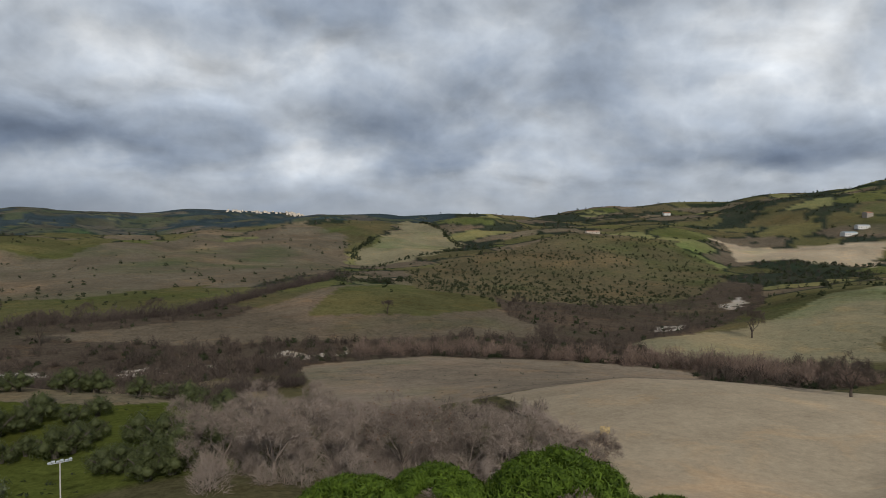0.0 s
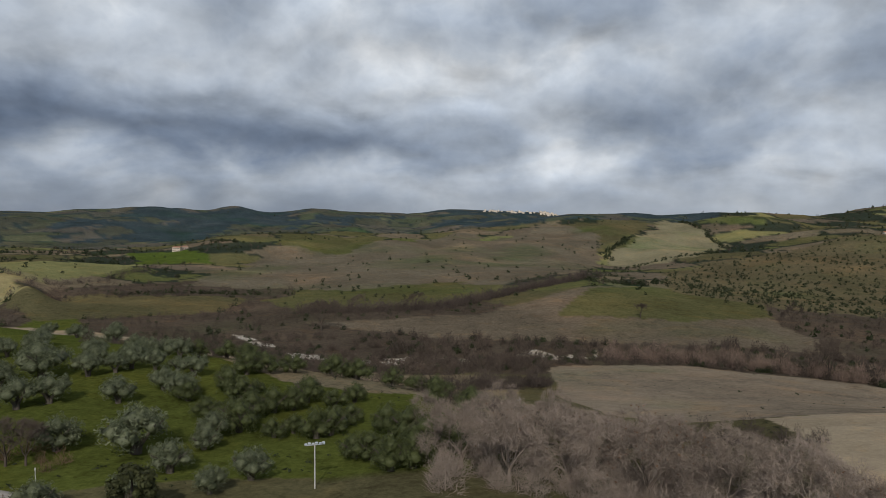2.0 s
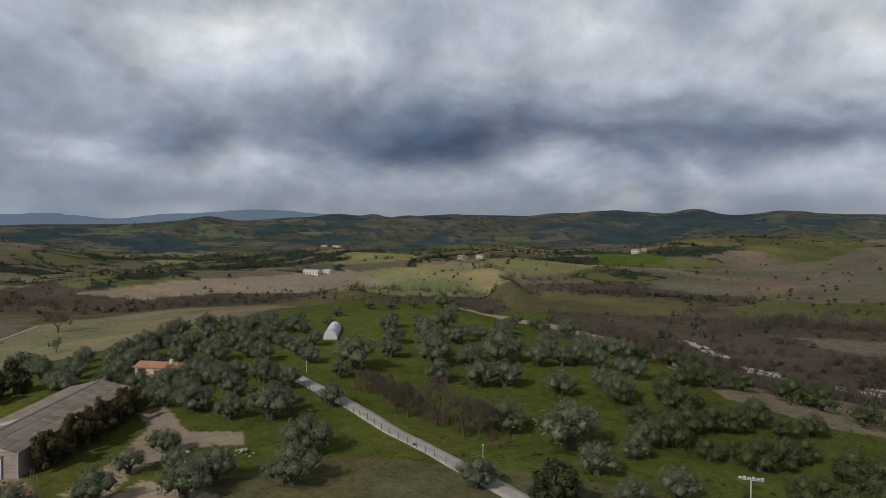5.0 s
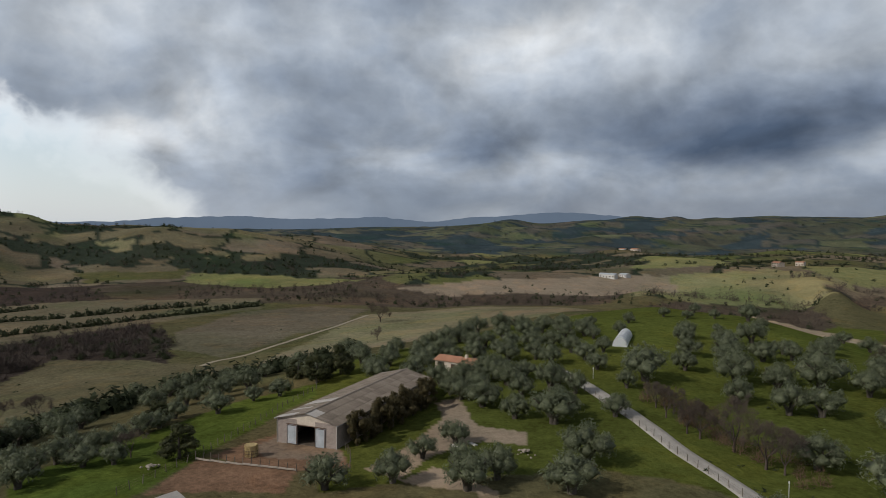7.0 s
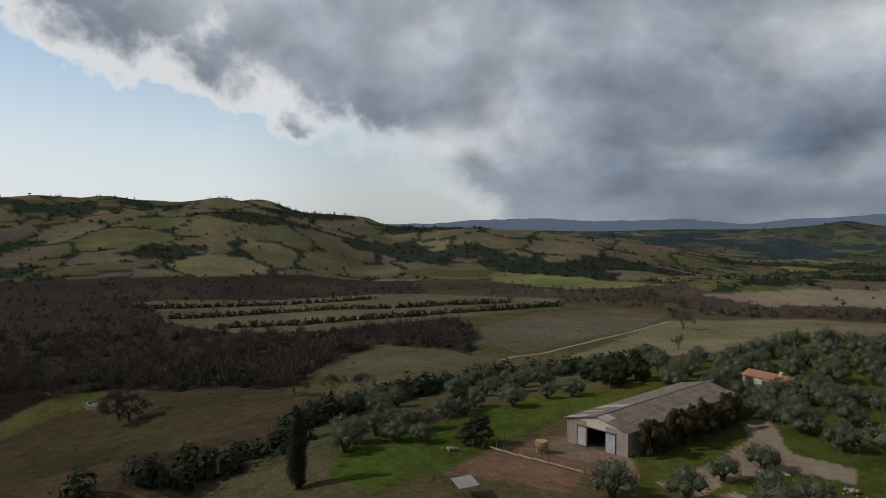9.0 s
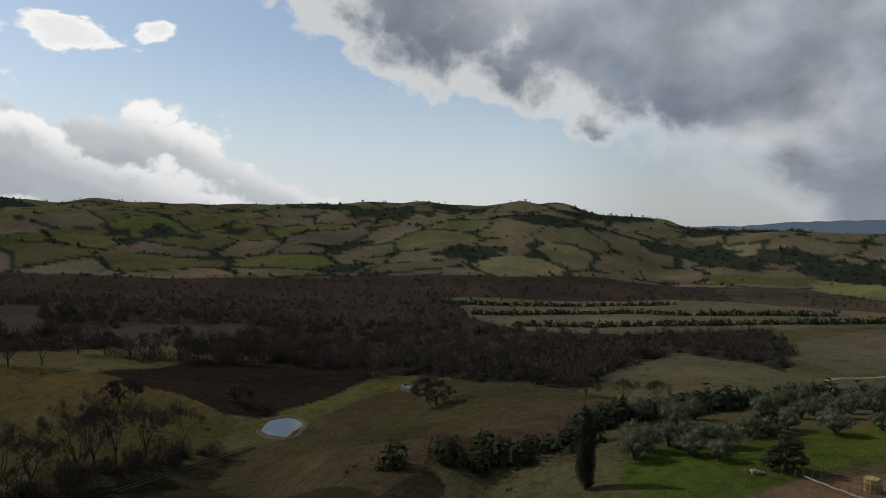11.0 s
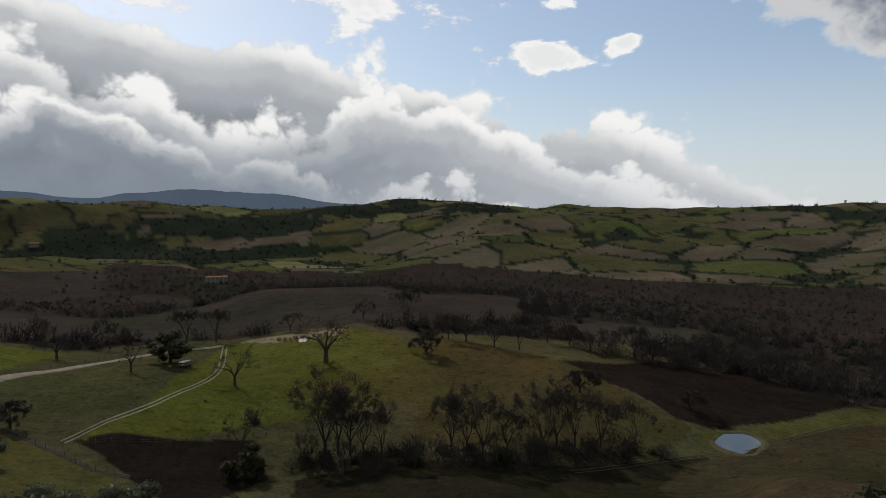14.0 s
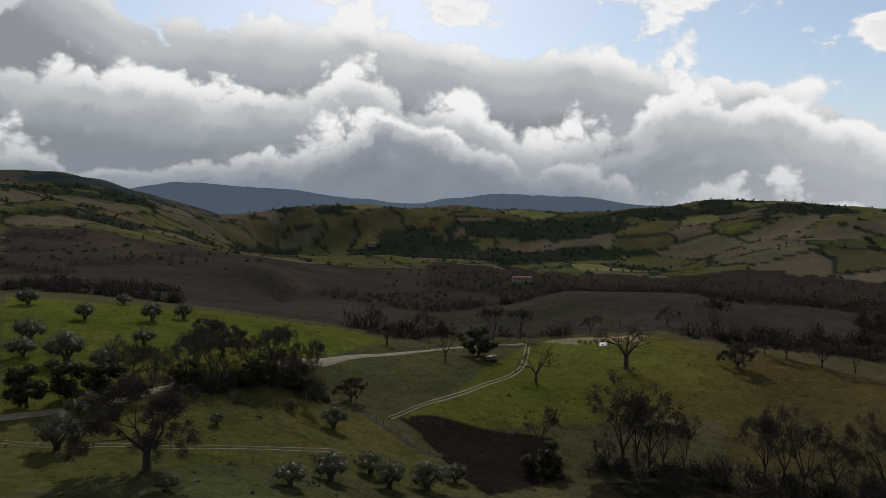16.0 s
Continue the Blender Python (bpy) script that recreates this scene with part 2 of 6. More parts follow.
bright = s.step(split.outputs[0], 0.12, 0.30)
f = s.add(s.mul(f, s.op("SUBTRACT", 1.0, s.mul(bright, 0.6))), s.mul(bright, 0.6))
gain = s.vector(f, f, f)
tone = s.mix(1.0, crop.outputs["Color"], gain, "MULTIPLY")
dried = s.mul(s.step(s.noise(where, 0.05, 6.0, 0.65, 0.6), 0.5, 0.68), 0.35)
tone = s.mix(dried, tone, s.mix(1.0, tone, (1.55, 1.25, 0.95, 1), "MULTIPLY"))
s.tree.links.new(tone, shader.inputs["Base Color"])
bump(s, shader, s.add(s.add(s.mul(tufts, 0.6), s.mul(blades, 0.3)), s.mul(clods, 0.5)), 0.8, 0.6)


# ---- the lie of the land: crest lines, valley floors and field edges, as (bearing, distance, height) ----
LAND = []


def land(*stations):
    """A line on the ground, from station to station."""
    for (a0, r0, z0), (a1, r1, z1) in zip(stations, stations[1:]):
        n = 1 + int(abs(a1 - a0) / 3 + abs(math.log(r1 / r0)) / 0.2)
        for k in range(n):
            f = k / n
            LAND.append((a0 + (a1 - a0) * f, math.log(r0) + (math.log(r1) - math.log(r0)) * f, z0 + (z1 - z0) * f))
    a, r, z = stations[-1]
    LAND.append((a, math.log(r), z))


land((-45.9, 124, -4), (-34.1, 109, -4), (-19.1, 99, -4))  # pale field front
land((-16.9, 200, -11.6), (-25.2, 205, -7.3), (-32.1, 210, -7.1), (-38.5, 205, -5.9), (-43.9, 200, -4.3))  # pale field brow
land((1.8, 362, -36), (-7.5, 377, -37), (-17.4, 376, -37), (-24.5, 374, -37), (-33.4, 361, -36), (-39.5, 340, -34))  # terrace far edge
land((24.5, 410, -40), (17.8, 388, -40), (10.1, 379, -40), (2.7, 412, -40), (-2.1, 414, -40), (-14.9, 422, -40), (-22.5, 455, -40), (-27.8, 556, -40), (-32.7, 735, -40))  # river bed
land((19.5, 507, -38), (9.1, 472, -38), (-0.2, 457, -38), (-12.4, 460, -38))  # meadow foot
land((24.1, 574, -36), (18.2, 583, -36), (12.1, 594, -35), (7.7, 671, -32), (4.5, 727, -28), (-0.2, 799, -22))  # stream hedge
land((-0.7, 700, -22.7), (-5.0, 720, -24.1), (-12.2, 740, -31.6))  # meadow brow
land((-14.7, 560, -35.7), (-24.1, 600, -38))  # scrub foot
land((-11.2, 1250, -12), (-14.5, 1350, 0.3), (-19.2, 1450, 24.7), (-24.6, 1450, 24.6), (-30.2, 1400, 7.9))  # scrub top
land((-9.8, 950, -31.8), (-19.3, 980, -32), (-28.3, 980, -36))  # scrub mid
land((-26.6, 450, -34.2), (-33.0, 510, -31.6), (-36.8, 570, -26.2), (-39.3, 660, -16.3), (-42.4, 690, -10.3))  # east field brow
land((-28.1, 390, -36), (-35.3, 404, -36), (-42.9, 384, -34))  # east field foot
land((-31.9, 1300, -17.3), (-37.0, 1300, -9.5), (-41.7, 1280, -12.2))  # east lit field
land((-31.8, 1600, 18.8), (-36.9, 1500, 8.4), (-41.6, 1500, 18))  # east lit top
land((2.3, 2300, 61.9), (-2.1, 2300, 70.7), (-7.3, 2300, 72), (-12.5, 2300, 78.8), (-16.5, 2300, 66.2))  # north skyline
land((-19.1, 2800, 86.1), (-21.8, 3000, 111.4), (-27.1, 3000, 120.6), (-30.0, 2700, 126.7), (-33.7, 2300, 133.5), (-36.7, 2200, 132.7), (-39.6, 2300, 151.3), (-41.9, 2400, 178.9))  # east skyline
for spot in ((-2.1, 1250, -28.3), (-9.7, 1500, -10), (-4.9, 1850, 39.3)):  # pale knoll
    land(spot)
land((-21.9, 1900, 42.3), (-27.2, 2000, 59.2))  # north slope
land((23.7, 1250, -9.6), (20.5, 1350, 1.9), (13.0, 1500, 4.4), (7.5, 1750, 20.5))  # brown hill crest
land((21.0, 900, -28.3), (13.2, 900, -25.1))  # brown hill face
land((57.6, 3200, 81.1), (54.2, 3200, 68.2), (50.5, 3200, 78.1), (46.5, 3200, 78.6), (42.3, 3200, 76.5), (35.6, 3150, 105.3), (31.0, 3150, 95.1), (29.2, 3150, 114.1), (26.3, 3150, 84.3), (22.5, 3150, 106.6), (19.2, 3150, 89.5), (15.5, 3150, 82.9), (11.4, 3150, 101.7), (5.7, 3150, 97.4), (2.8, 3150, 87.9))  # far ridge
land((57.0, 2200, -35.9), (48.6, 2250, -27.5), (40.2, 2250, -24.9), (32.4, 2300, -16.4), (21.6, 2400, 23.7), (14.6, 2400, 20.2))  # far ridge foot
land((57.1, 1400, -20.2), (49.8, 1450, -16.5), (42.4, 1550, -17), (38.0, 1600, -23), (31.5, 1600, -3.2), (26.8, 1600, 16.1), (19.2, 1700, 17.7), (14.6, 1650, 10.2), (7.9, 1900, 32.4))  # lit hills crest
land((57.4, 760, -29.3), (50.8, 760, -34.3), (42.6, 780, -37.3), (33.5, 800, -37.3), (27.8, 820, -39.5))  # lit hills foot
land((54.7, 635, -38), (45.6, 655, -38), (40.5, 606, -39), (33.6, 492, -40), (24.1, 413, -40), (16.9, 393, -40), (9.9, 375, -39))  # plain corridor
land((56.6, 316, 4), (49.4, 303, 3), (41.9, 242, 2), (31.8, 198, 1), (22.0, 168, 0), (14.6, 155, -1), (9.8, 146, -3))  # grove rim
land((39.3, 411, -26), (29.1, 305, -26), (19.3, 265, -24), (7.5, 238, -22))  # grove drop
land((52.1, 180, 4), (43.0, 149, 3), (32.2, 127, 1.5), (23.7, 109, 0.5))  # grove mid
land((58.1, 138, 3.5), (48.8, 103, 2))  # road ground
land((106.7, 130, -1), (98.1, 150, -2), (87.3, 176, -2), (80.7, 204, -1), (73.1, 232, 1), (66.0, 255, 3))  # left rim
for spot in ((85.1, 119, 0.5), (75.1, 146, 0.5), (66.0, 114, 2)):  # barn ground
    land(spot)
land((106.4, 242, -16), (97.8, 296, -20), (90.3, 330, -22))  # south field drop
for spot in ((82.5, 360, -20.4), (70.7, 400, -17.1), (80.2, 560, -29.6), (70.7, 560, -27.4), (63.7, 500, -19.6)):  # tan hill
    land(spot)
land((94.5, 400, -24.1), (84.4, 470, -26.9))  # brown plot
land((102.7, 623, -36), (99.6, 821, -38), (89.3, 857, -39), (80.1, 797, -38), (68.3, 776, -38), (54.8, 833, -38))  # plain fields
land((75.9, 830, -30.9), (63.7, 880, -26.8), (54.8, 950, -22.2), (47.6, 1000, -16.6), (43.9, 760, -21.3))  # pale ridge
land((68.3, 1184, -40), (61.0, 1198, -40))  # behind pale ridge
land((77.8, 1400, -56.6), (73.1, 1900, -43.1), (66.0, 2100, -31.8))  # valley floor
land((105.7, 1700, 47.2), (103.3, 1650, 34.8), (99.6, 1600, 26.2), (95.6, 1500, 29.8), (91.4, 1450, 26.2), (88.4, 1400, 10.3), (84.3, 1350, -15.7), (80.1, 1300, -35.9))  # left spur
land((105.1, 1185, -36), (91.4, 1053, -38), (82.5, 989, -38))  # spur foot
land((87.9, 2800, 0.8), (82.5, 2900, 17.4), (75.0, 2900, 12.9), (71.2, 3000, 35.8), (68.1, 3000, 56.7), (66.5, 3000, 37.7), (62.4, 3100, 59.5), (54.9, 3200, 82.7))  # right ridge
land((133.3, 2000, 69.4), (130.5, 1950, 91.4), (126.8, 1950, 94.3), (121.6, 1900, 83.4), (118.6, 1850, 78), (116.9, 1800, 89.2), (113.8, 1800, 95), (109.7, 1700, 63.2), (105.0, 1650, 53))  # south skyline
land((132.3, 1005, -38), (122.8, 917, -38), (112.0, 954, -38))  # south hill foot
for spot in ((120.7, 611, -35), (107.3, 616, -36), (114.2, 506, -34), (128.7, 455, -30)):  # hedge fields
    land(spot)
land((130.5, 286, -22), (120.7, 262, -20), (111.3, 231, -16), (104.8, 294, -22))  # plough edge
land((131.8, 139, -7), (122.6, 147, -6.5), (116.2, 144, -5))  # plough near
land((161.8, 2100, 116.9), (158.5, 2100, 110), (154.8, 2050, 93.4), (152.0, 2000, 80.3), (150.4, 2000, 95), (144.5, 2000, 90.4), (138.6, 2000, 73.5), (135.4, 2000, 69.6), (131.2, 1950, 82.7))  # west skyline
land((160.3, 1019, -38), (150.8, 971, -38), (137.7, 958, -38), (128.2, 913, -38))  # west hill foot
land((156.7, 1350, 14.9), (152.8, 1350, 12.8), (143.6, 1150, -29.3), (137.7, 1350, 2.1), (128.3, 1400, 13.3))  # west hill mid
land((161.3, 480, -8.9), (155.9, 480, -10.5), (150.8, 470, -15.2), (144.4, 440, -18.9), (137.5, 400, -20.6))  # brown rise
land((158.5, 330, -10.1), (148.6, 320, -14.6), (135.1, 300, -21))  # rise foot
land((161.3, 290, -7.9), (154.7, 270, -9.7), (149.4, 255, -11))  # green hill crest
land((144.7, 235, -16.2), (139.2, 212, -20.1))  # green hill end
for spot in ((137.4, 207, -22), (134.1, 214, -22), (125.6, 261, -22.5), (130.8, 232, -22)):  # pond ground
    land(spot)
land((156.6, 163, -17), (148.5, 170, -19), (141.0, 187, -21))  # stream gully
for spot in ((136.2, 128, -12), (122.9, 157, -13), (118.0, 115, -6)):  # plough front
    land(spot)
for spot in ((132.8, 375, -30), (118.7, 390, -31), (150.8, 780, -36), (123.5, 645, -36)):  # woods floor
    land(spot)
land((217.8, 2600, 165.6), (214.5, 2600, 180.7), (211.6, 2600, 164.8), (208.5, 2500, 119), (205.7, 2400, 81.4))  # far dark hill
land((202.7, 2000, 58.7), (198.3, 2000, 63.6), (191.4, 2000, 79.2), (182.9, 2000, 81.8), (175.0, 2000, 72.1), (167.0, 2000, 95.1), (164.1, 2050, 115.3), (161.7, 2050, 108.6), (158.2, 2050, 109.2))  # yellow hills
land((191.4, 1464, -30), (179.6, 1423, -34), (166.1, 1432, -37), (198.3, 1851, -26))  # yellow hills foot
land((217.7, 1100, 33.4), (212.7, 1050, 30.4), (206.9, 1000, 10.6), (199.2, 950, -7.9))  # brown slope
land((216.4, 560, 0.6), (206.9, 650, -3.4), (193.7, 620, -18.1))  # brown slope low
land((174.8, 500, -7.9), (163.8, 490, -5.6))  # brown rise west
land((188.9, 589, -30), (179.5, 662, -32), (198.2, 623, -28))  # valley behind
land((217.9, 310, 11), (212.8, 310, 7.9), (206.9, 305, 4.8), (200.4, 295, 0.2), (193.5, 290, -4.7), (187.8, 290, -10.2), (177.8, 300, -12.4), (171.8, 300, -8.7), (167.8, 300, -5.5), (162.7, 295, -5.9))  # olive hill crest
for spot in ((216.1, 205, 5.8), (208.9, 220, 4.6), (204.7, 170, -0.5), (195.3, 195, -4.7), (183.9, 240, -9.1)):  # olive hill face
    land(spot)
for spot in ((214.7, 134, -1), (208.5, 117, -1), (201.6, 152, -3), (197.9, 112, -4)):  # oak meadow
    land(spot)
land((194.8, 192, -8), (189.5, 166, -12), (183.6, 152, -15), (174.0, 154, -17))  # gully
for spot in ((185.7, 177, -10), (169.6, 183, -17), (169.8, 223, -11), (157.2, 212, -17)):  # meadow low
    land(spot)
# the ground round the take-off point, the side away from the view, and what lies behind the ridges
for b in range(0, 360, 30):
    land((b, 4, 13.0)), land((b, 30, 11.0)), land((b, 70, 3.0)), land((b, 4950, -20.0)), land((b, 4000, -10.0))
for b in (240, 265, 290, 308):
    land((b, 120, 0)), land((b, 300, -8)), land((b, 800, -25)), land((b, 2000, 60)), land((b, 2800, 10))
land((-45, 3200, 60), (-33, 3200, 60)), land((-15, 2800, 10), (2, 2800, 10)), land((85, 2300, 0), (134, 2500, 0))
land((134, 2600, 10), (165, 2700, 10)), land((165, 2700, 0), (205, 2700, 0)), land((206, 3300, 60), (225, 3300, 60))

GROUND = np.array(LAND)


def spread(a, b):
    """How far apart bearings and log distances lie."""
    turn = 2 - 2 * np.cos(a[:, None, 0] - b[None, :, 0])
    return np.sqrt(turn + (0.42 * (a[:, None, 1] - b[None, :, 1])) ** 2 + 0.0006)


NODES = np.stack([np.radians(GROUND[:, 0]), GROUND[:, 1]], 1)


def lattice(x, y, seed):
    """Smooth value noise, -1 to 1."""
    xi, yi = np.floor(x).astype(np.int64), np.floor(y).astype(np.int64)
    fx, fy = x - xi, y - yi
    fx, fy = fx * fx * (3 - 2 * fx), fy * fy * (3 - 2 * fy)

    def corner(i, j):
        h = (i * 374761393 + j * 668265263 + seed * 2147483647) & 0xFFFFFFFF
        h = ((h ^ (h >> 13)) * 1274126177) & 0xFFFFFFFF
        return ((h ^ (h >> 16)) & 0xFFFF) / 32767.5 - 1

    low = corner(xi, yi) * (1 - fx) + corner(xi + 1, yi) * fx
    high = corner(xi, yi + 1) * (1 - fx) + corner(xi + 1, yi + 1) * fx
    return low * (1 - fy) + high * fy


def fractal(x, y, size, seed, octaves=4):
    total, gain = 0, 1.0
    for k in range(octaves):
        total = total + gain * lattice(x / size + 17.3 * k, y / size - 9.1 * k, seed + k)
        size, gain = size / 2.1, gain * 0.5
    return total / 1.9


def roughness(x, y):
    """Folds, gullies and small unevenness of the slopes."""
    far = np.maximum(np.hypot(x, y), 3.0)
    rough = np.clip((far - 60) / 900, 0, 1)
    fold = 0.5 - np.abs(fractal(x, y, 420, 5, 3)) * 1.5
    slopes = np.clip((far - 900) / 500, 0, 1) * np.clip((3400 - far) / 600, 0, 1)
    return (rough * 9 * fractal(x, y, 340, 5, 5) * np.clip(far / 1500, 0.25, 1.3) + np.clip((far - 650) / 400, 0, 1) * 6 * fractal(x, y, 170, 15, 4)
            - slopes * 26 * fold + 0.25 * fractal(x, y, 14, 9, 3))


FLAT_X, FLAT_Y = -np.sin(NODES[:, 0]) * np.exp(NODES[:, 1]), np.cos(NODES[:, 0]) * np.exp(NODES[:, 1])
WEIGHTS = np.linalg.solve(spread(NODES, NODES) - np.eye(len(NODES)) * 2e-4, GROUND[:, 2] - roughness(FLAT_X, FLAT_Y))


def height(x, y):
    """The ground's height at arrays of places."""
    x, y = np.atleast_1d(np.asarray(x, float)), np.atleast_1d(np.asarray(y, float))
    spots = np.stack([np.arctan2(-x, y), np.log(np.maximum(np.hypot(x, y), 3.0))], 1)
    z = np.concatenate([spread(spots[i:i + 4000], NODES) @ WEIGHTS for i in range(0, len(spots), 4000)])
    return z + roughness(x, y)


def at(bearing, distance, lift=0.0):
    """The place on the ground in that direction."""
    x, y = -math.sin(radians(bearing)) * distance, math.cos(radians(bearing)) * distance
    return Vector((x, y, float(height(x, y)[0]) + lift))


bearings = np.concatenate([np.arange(-50, 226, 0.30), np.arange(226, 310, 2.0)])
rings = np.concatenate([[0.5, 6, 14, 24], np.geomspace(34, 95, 30)[:-1], np.geomspace(95, 340, 150)[:-1], np.geomspace(340, 5000, 210)])
bb, rr = np.meshgrid(np.radians(bearings), rings)
gx, gy = (-np.sin(bb) * rr).ravel(), (np.cos(bb) * rr).ravel()
gz = height(gx, gy)
nb, nr = len(bearings), len(rings)
i, j = np.meshgrid(np.arange(nr - 1), np.arange(nb), indexing="ij")
i, j, k = i.ravel(), j.ravel(), (j.ravel() + 1) % nb
quads = np.stack([i * nb + j, (i + 1) * nb + j, (i + 1) * nb + k, i * nb + k], 1)
me = bpy.data.meshes.new("ground")
me.vertices.add(len(gx)), me.loops.add(quads.size), me.polygons.add(len(quads))
me.vertices.foreach_set("co", np.stack([gx, gy, gz], 1).ravel())
me.loops.foreach_set("vertex_index", quads.ravel().astype(np.int32))
me.polygons.foreach_set("loop_start", np.arange(0, quads.size, 4, dtype=np.int32))
me.polygons.foreach_set("use_smooth", np.ones(len(quads), dtype=bool))
me.update(calc_edges=True)
GROUND_MESH = me
tagged(new("ground", me), "rolling farmland of winter grass and ploughed fields", "ground", kind="structure")
me.materials.append(MAT_GROUND)


# ---- fields, as (bearing, distance) of their corners, and what grows on them ----
CROPS = {
    "lawn": (0.062, 0.074, 0.018), "green": (0.058, 0.082, 0.018), "grass": (0.074, 0.073, 0.033), "meadow": (0.078, 0.072, 0.038),
    "lime": (0.145, 0.145, 0.066), "dry_green": (0.170, 0.154, 0.098), "dry": (0.150, 0.128, 0.085), "pale": (0.315, 0.262, 0.188),
    "fallow": (0.104, 0.090, 0.066), "brown": (0.058, 0.044, 0.028), "plough": (0.022, 0.017, 0.014), "yard": (0.165, 0.135, 0.105), "orchard": (0.105, 0.092, 0.062), "gravel": (0.29, 0.265, 0.23),
    "scrub": (0.090, 0.078, 0.046), "soil": (0.140, 0.092, 0.062), "earth": (0.230, 0.185, 0.138), "wood": (0.064, 0.052, 0.040),
    "heath": (0.026, 0.033, 0.024), "umber": (0.050, 0.042, 0.036), "hazy_far_wood": (0.032, 0.046, 0.053), "shaded_oak_wood": (0.040, 0.032, 0.028),
    "reed": (0.24, 0.195, 0.14), "pasture": (0.100, 0.104, 0.025), "paddock": (0.082, 0.078, 0.029), "dry_pasture": (0.062, 0.053, 0.024), "south_grass": (0.092, 0.082, 0.050), "stubble": (0.175, 0.145, 0.110), "stream": (0.030, 0.026, 0.017),
    "tan_ridge": (0.190, 0.155, 0.116), "ridge_green": (0.155, 0.148, 0.080), "hill_olive": (0.088, 0.085, 0.040), "hill_tan": (0.120, 0.100, 0.070), "hill_brown": (0.105, 0.087, 0.064), "hill_green": (0.084, 0.092, 0.036),
}
FIELDS = []


def field(crop, *corners):
    FIELDS.append((crop, np.array(corners, float)))


field("stream", (172.0, 60), (172.0, 148), (160, 158), (148, 168), (138, 190), (122, 110), (122, 60))
field("umber", (218.1, 391), (206.9, 323), (193.5, 302), (188.8, 292), (177.8, 313), (171.8, 310), (167.8, 306), (161.5, 316), (151.6, 323), (152.0, 979), (163.9, 1070), (174.9, 1082), (193.7, 1030), (202.7, 903), (218.0, 1010))
field("shaded_oak_wood", (134.0, 988), (122.8, 918), (122.0, 620), (116.4, 477), (104.9, 488), (97.3, 525), (95.4, 381), (96.3, 299), (103.9, 374), (108.6, 301), (111.3, 232), (121.5, 259), (128.6, 276), (134.0, 281))
field("shaded_oak_wood", (186.7, 1194), (162.4, 1166), (143.6, 1006), (127.4, 868), (120.6, 541), (120.3, 302), (128.1, 280), (143.3, 312), (148.1, 412), (162.3, 448), (186.7, 790))
field("lawn", (84.5, 169), (81.7, 210), (75.0, 224), (66.0, 284), (61.0, 312), (40.8, 708), (40.4, 114), (84.7, 97))
field("pale", (-22.0, 50), (-21.2, 130), (-14.4, 194), (-25.2, 207), (-31.3, 342), (-38.5, 204), (-49, 201), (-52, 50))
field("stubble", (3.2, 355), (-7.5, 392), (-19.8, 382), (-29.1, 371), (-41.6, 206), (-38.5, 202), (-32.2, 206), (-25.3, 202), (-15.4, 197), (-8.2, 185), (-2.0, 193), (1.9, 236))
field("dry", (20.1, 140), (16.4, 158), (6.2, 250), (5.9, 210), (8.2, 139), (15.0, 127))
field("hill_brown", (23.9, 525), (9.1, 563), (-0.2, 706), (-12.2, 732), (-14.7, 560), (-19.6, 477), (-0.2, 450), (13.5, 462))
field("grass", (2.7, 544), (-0.2, 680), (-5.9, 729), (-12.2, 732), (-14.7, 610), (-7.9, 537))
field("dry_green", (-24.8, 449), (-33.0, 499), (-36.8, 571), (-39.3, 666), (-42.7, 703), (-43.4, 421), (-35.3, 410), (-28.1, 397))
field("pale", (-30.2, 1578), (-33.9, 1491), (-36.2, 1462), (-42.2, 1477), (-42.3, 1207), (-36.3, 1277), (-33.1, 1298))
field("dry_green", (-1.6, 1301), (-4.0, 1586), (-5.9, 2010), (-7.8, 1898), (-10.7, 1497), (-6.9, 1185), (-2.6, 1193))
field("meadow", (2.5, 1809), (-4.9, 2007), (-3.3, 1576), (1.6, 1379))
field("fallow", (24.3, 1284), (13.1, 1408), (2.5, 1809), (-1.2, 1418), (-0.2, 971), (8.1, 757), (13.3, 732), (24.6, 804))
field("grass", (24.6, 804), (13.2, 782), (6.7, 781), (11.2, 609), (19.4, 598), (24.8, 600))
field("scrub", (-5.9, 1011), (-14.5, 1306), (-19.2, 1416), (-28.1, 1376), (-32.4, 1146), (-30.5, 858), (-24.0, 702), (-14.7, 672), (-6.9, 708))
field("fallow", (33.5, 856), (26.8, 1220), (20.2, 1335), (14.6, 1451), (10.1, 1684), (5.7, 1352), (7.8, 831), (19.2, 743), (26.9, 825))
field("grass", (27.4, 730), (19.2, 758), (10.0, 819), (12.2, 634), (24.0, 582))
field("umber", (174.1, 488), (163.0, 458), (149.8, 501), (137.4, 408), (145.0, 334), (162.9, 288), (174.1, 349))
field("lawn", (58.8, 299), (56.6, 308), (49.5, 292), (42.0, 237), (31.8, 194), (22.0, 165), (14.6, 152), (7.4, 126), (7.7, 92), (61.1, 105))
field("dry", (31.3, 190), (19.3, 340), (5.4, 300), (5.7, 192), (12.2, 154), (19.5, 146), (27.0, 157))
field("lime", (45.9, 1051), (35.3, 1119), (39.4, 954), (45.1, 835))
field("ridge_green", (58.0, 891), (52.6, 947), (47.9, 1012), (43.0, 854), (48.8, 761), (58.1, 707))
field("lime", (57.8, 1395), (51.0, 1210), (50.7, 1024), (57.9, 972))
field("green", (36.6, 1347), (31.6, 1320), (31.6, 1137), (37.1, 1117))
field("meadow", (45.6, 704), (41.7, 804), (37.2, 785), (27.8, 751), (30.7, 648), (43.5, 617))
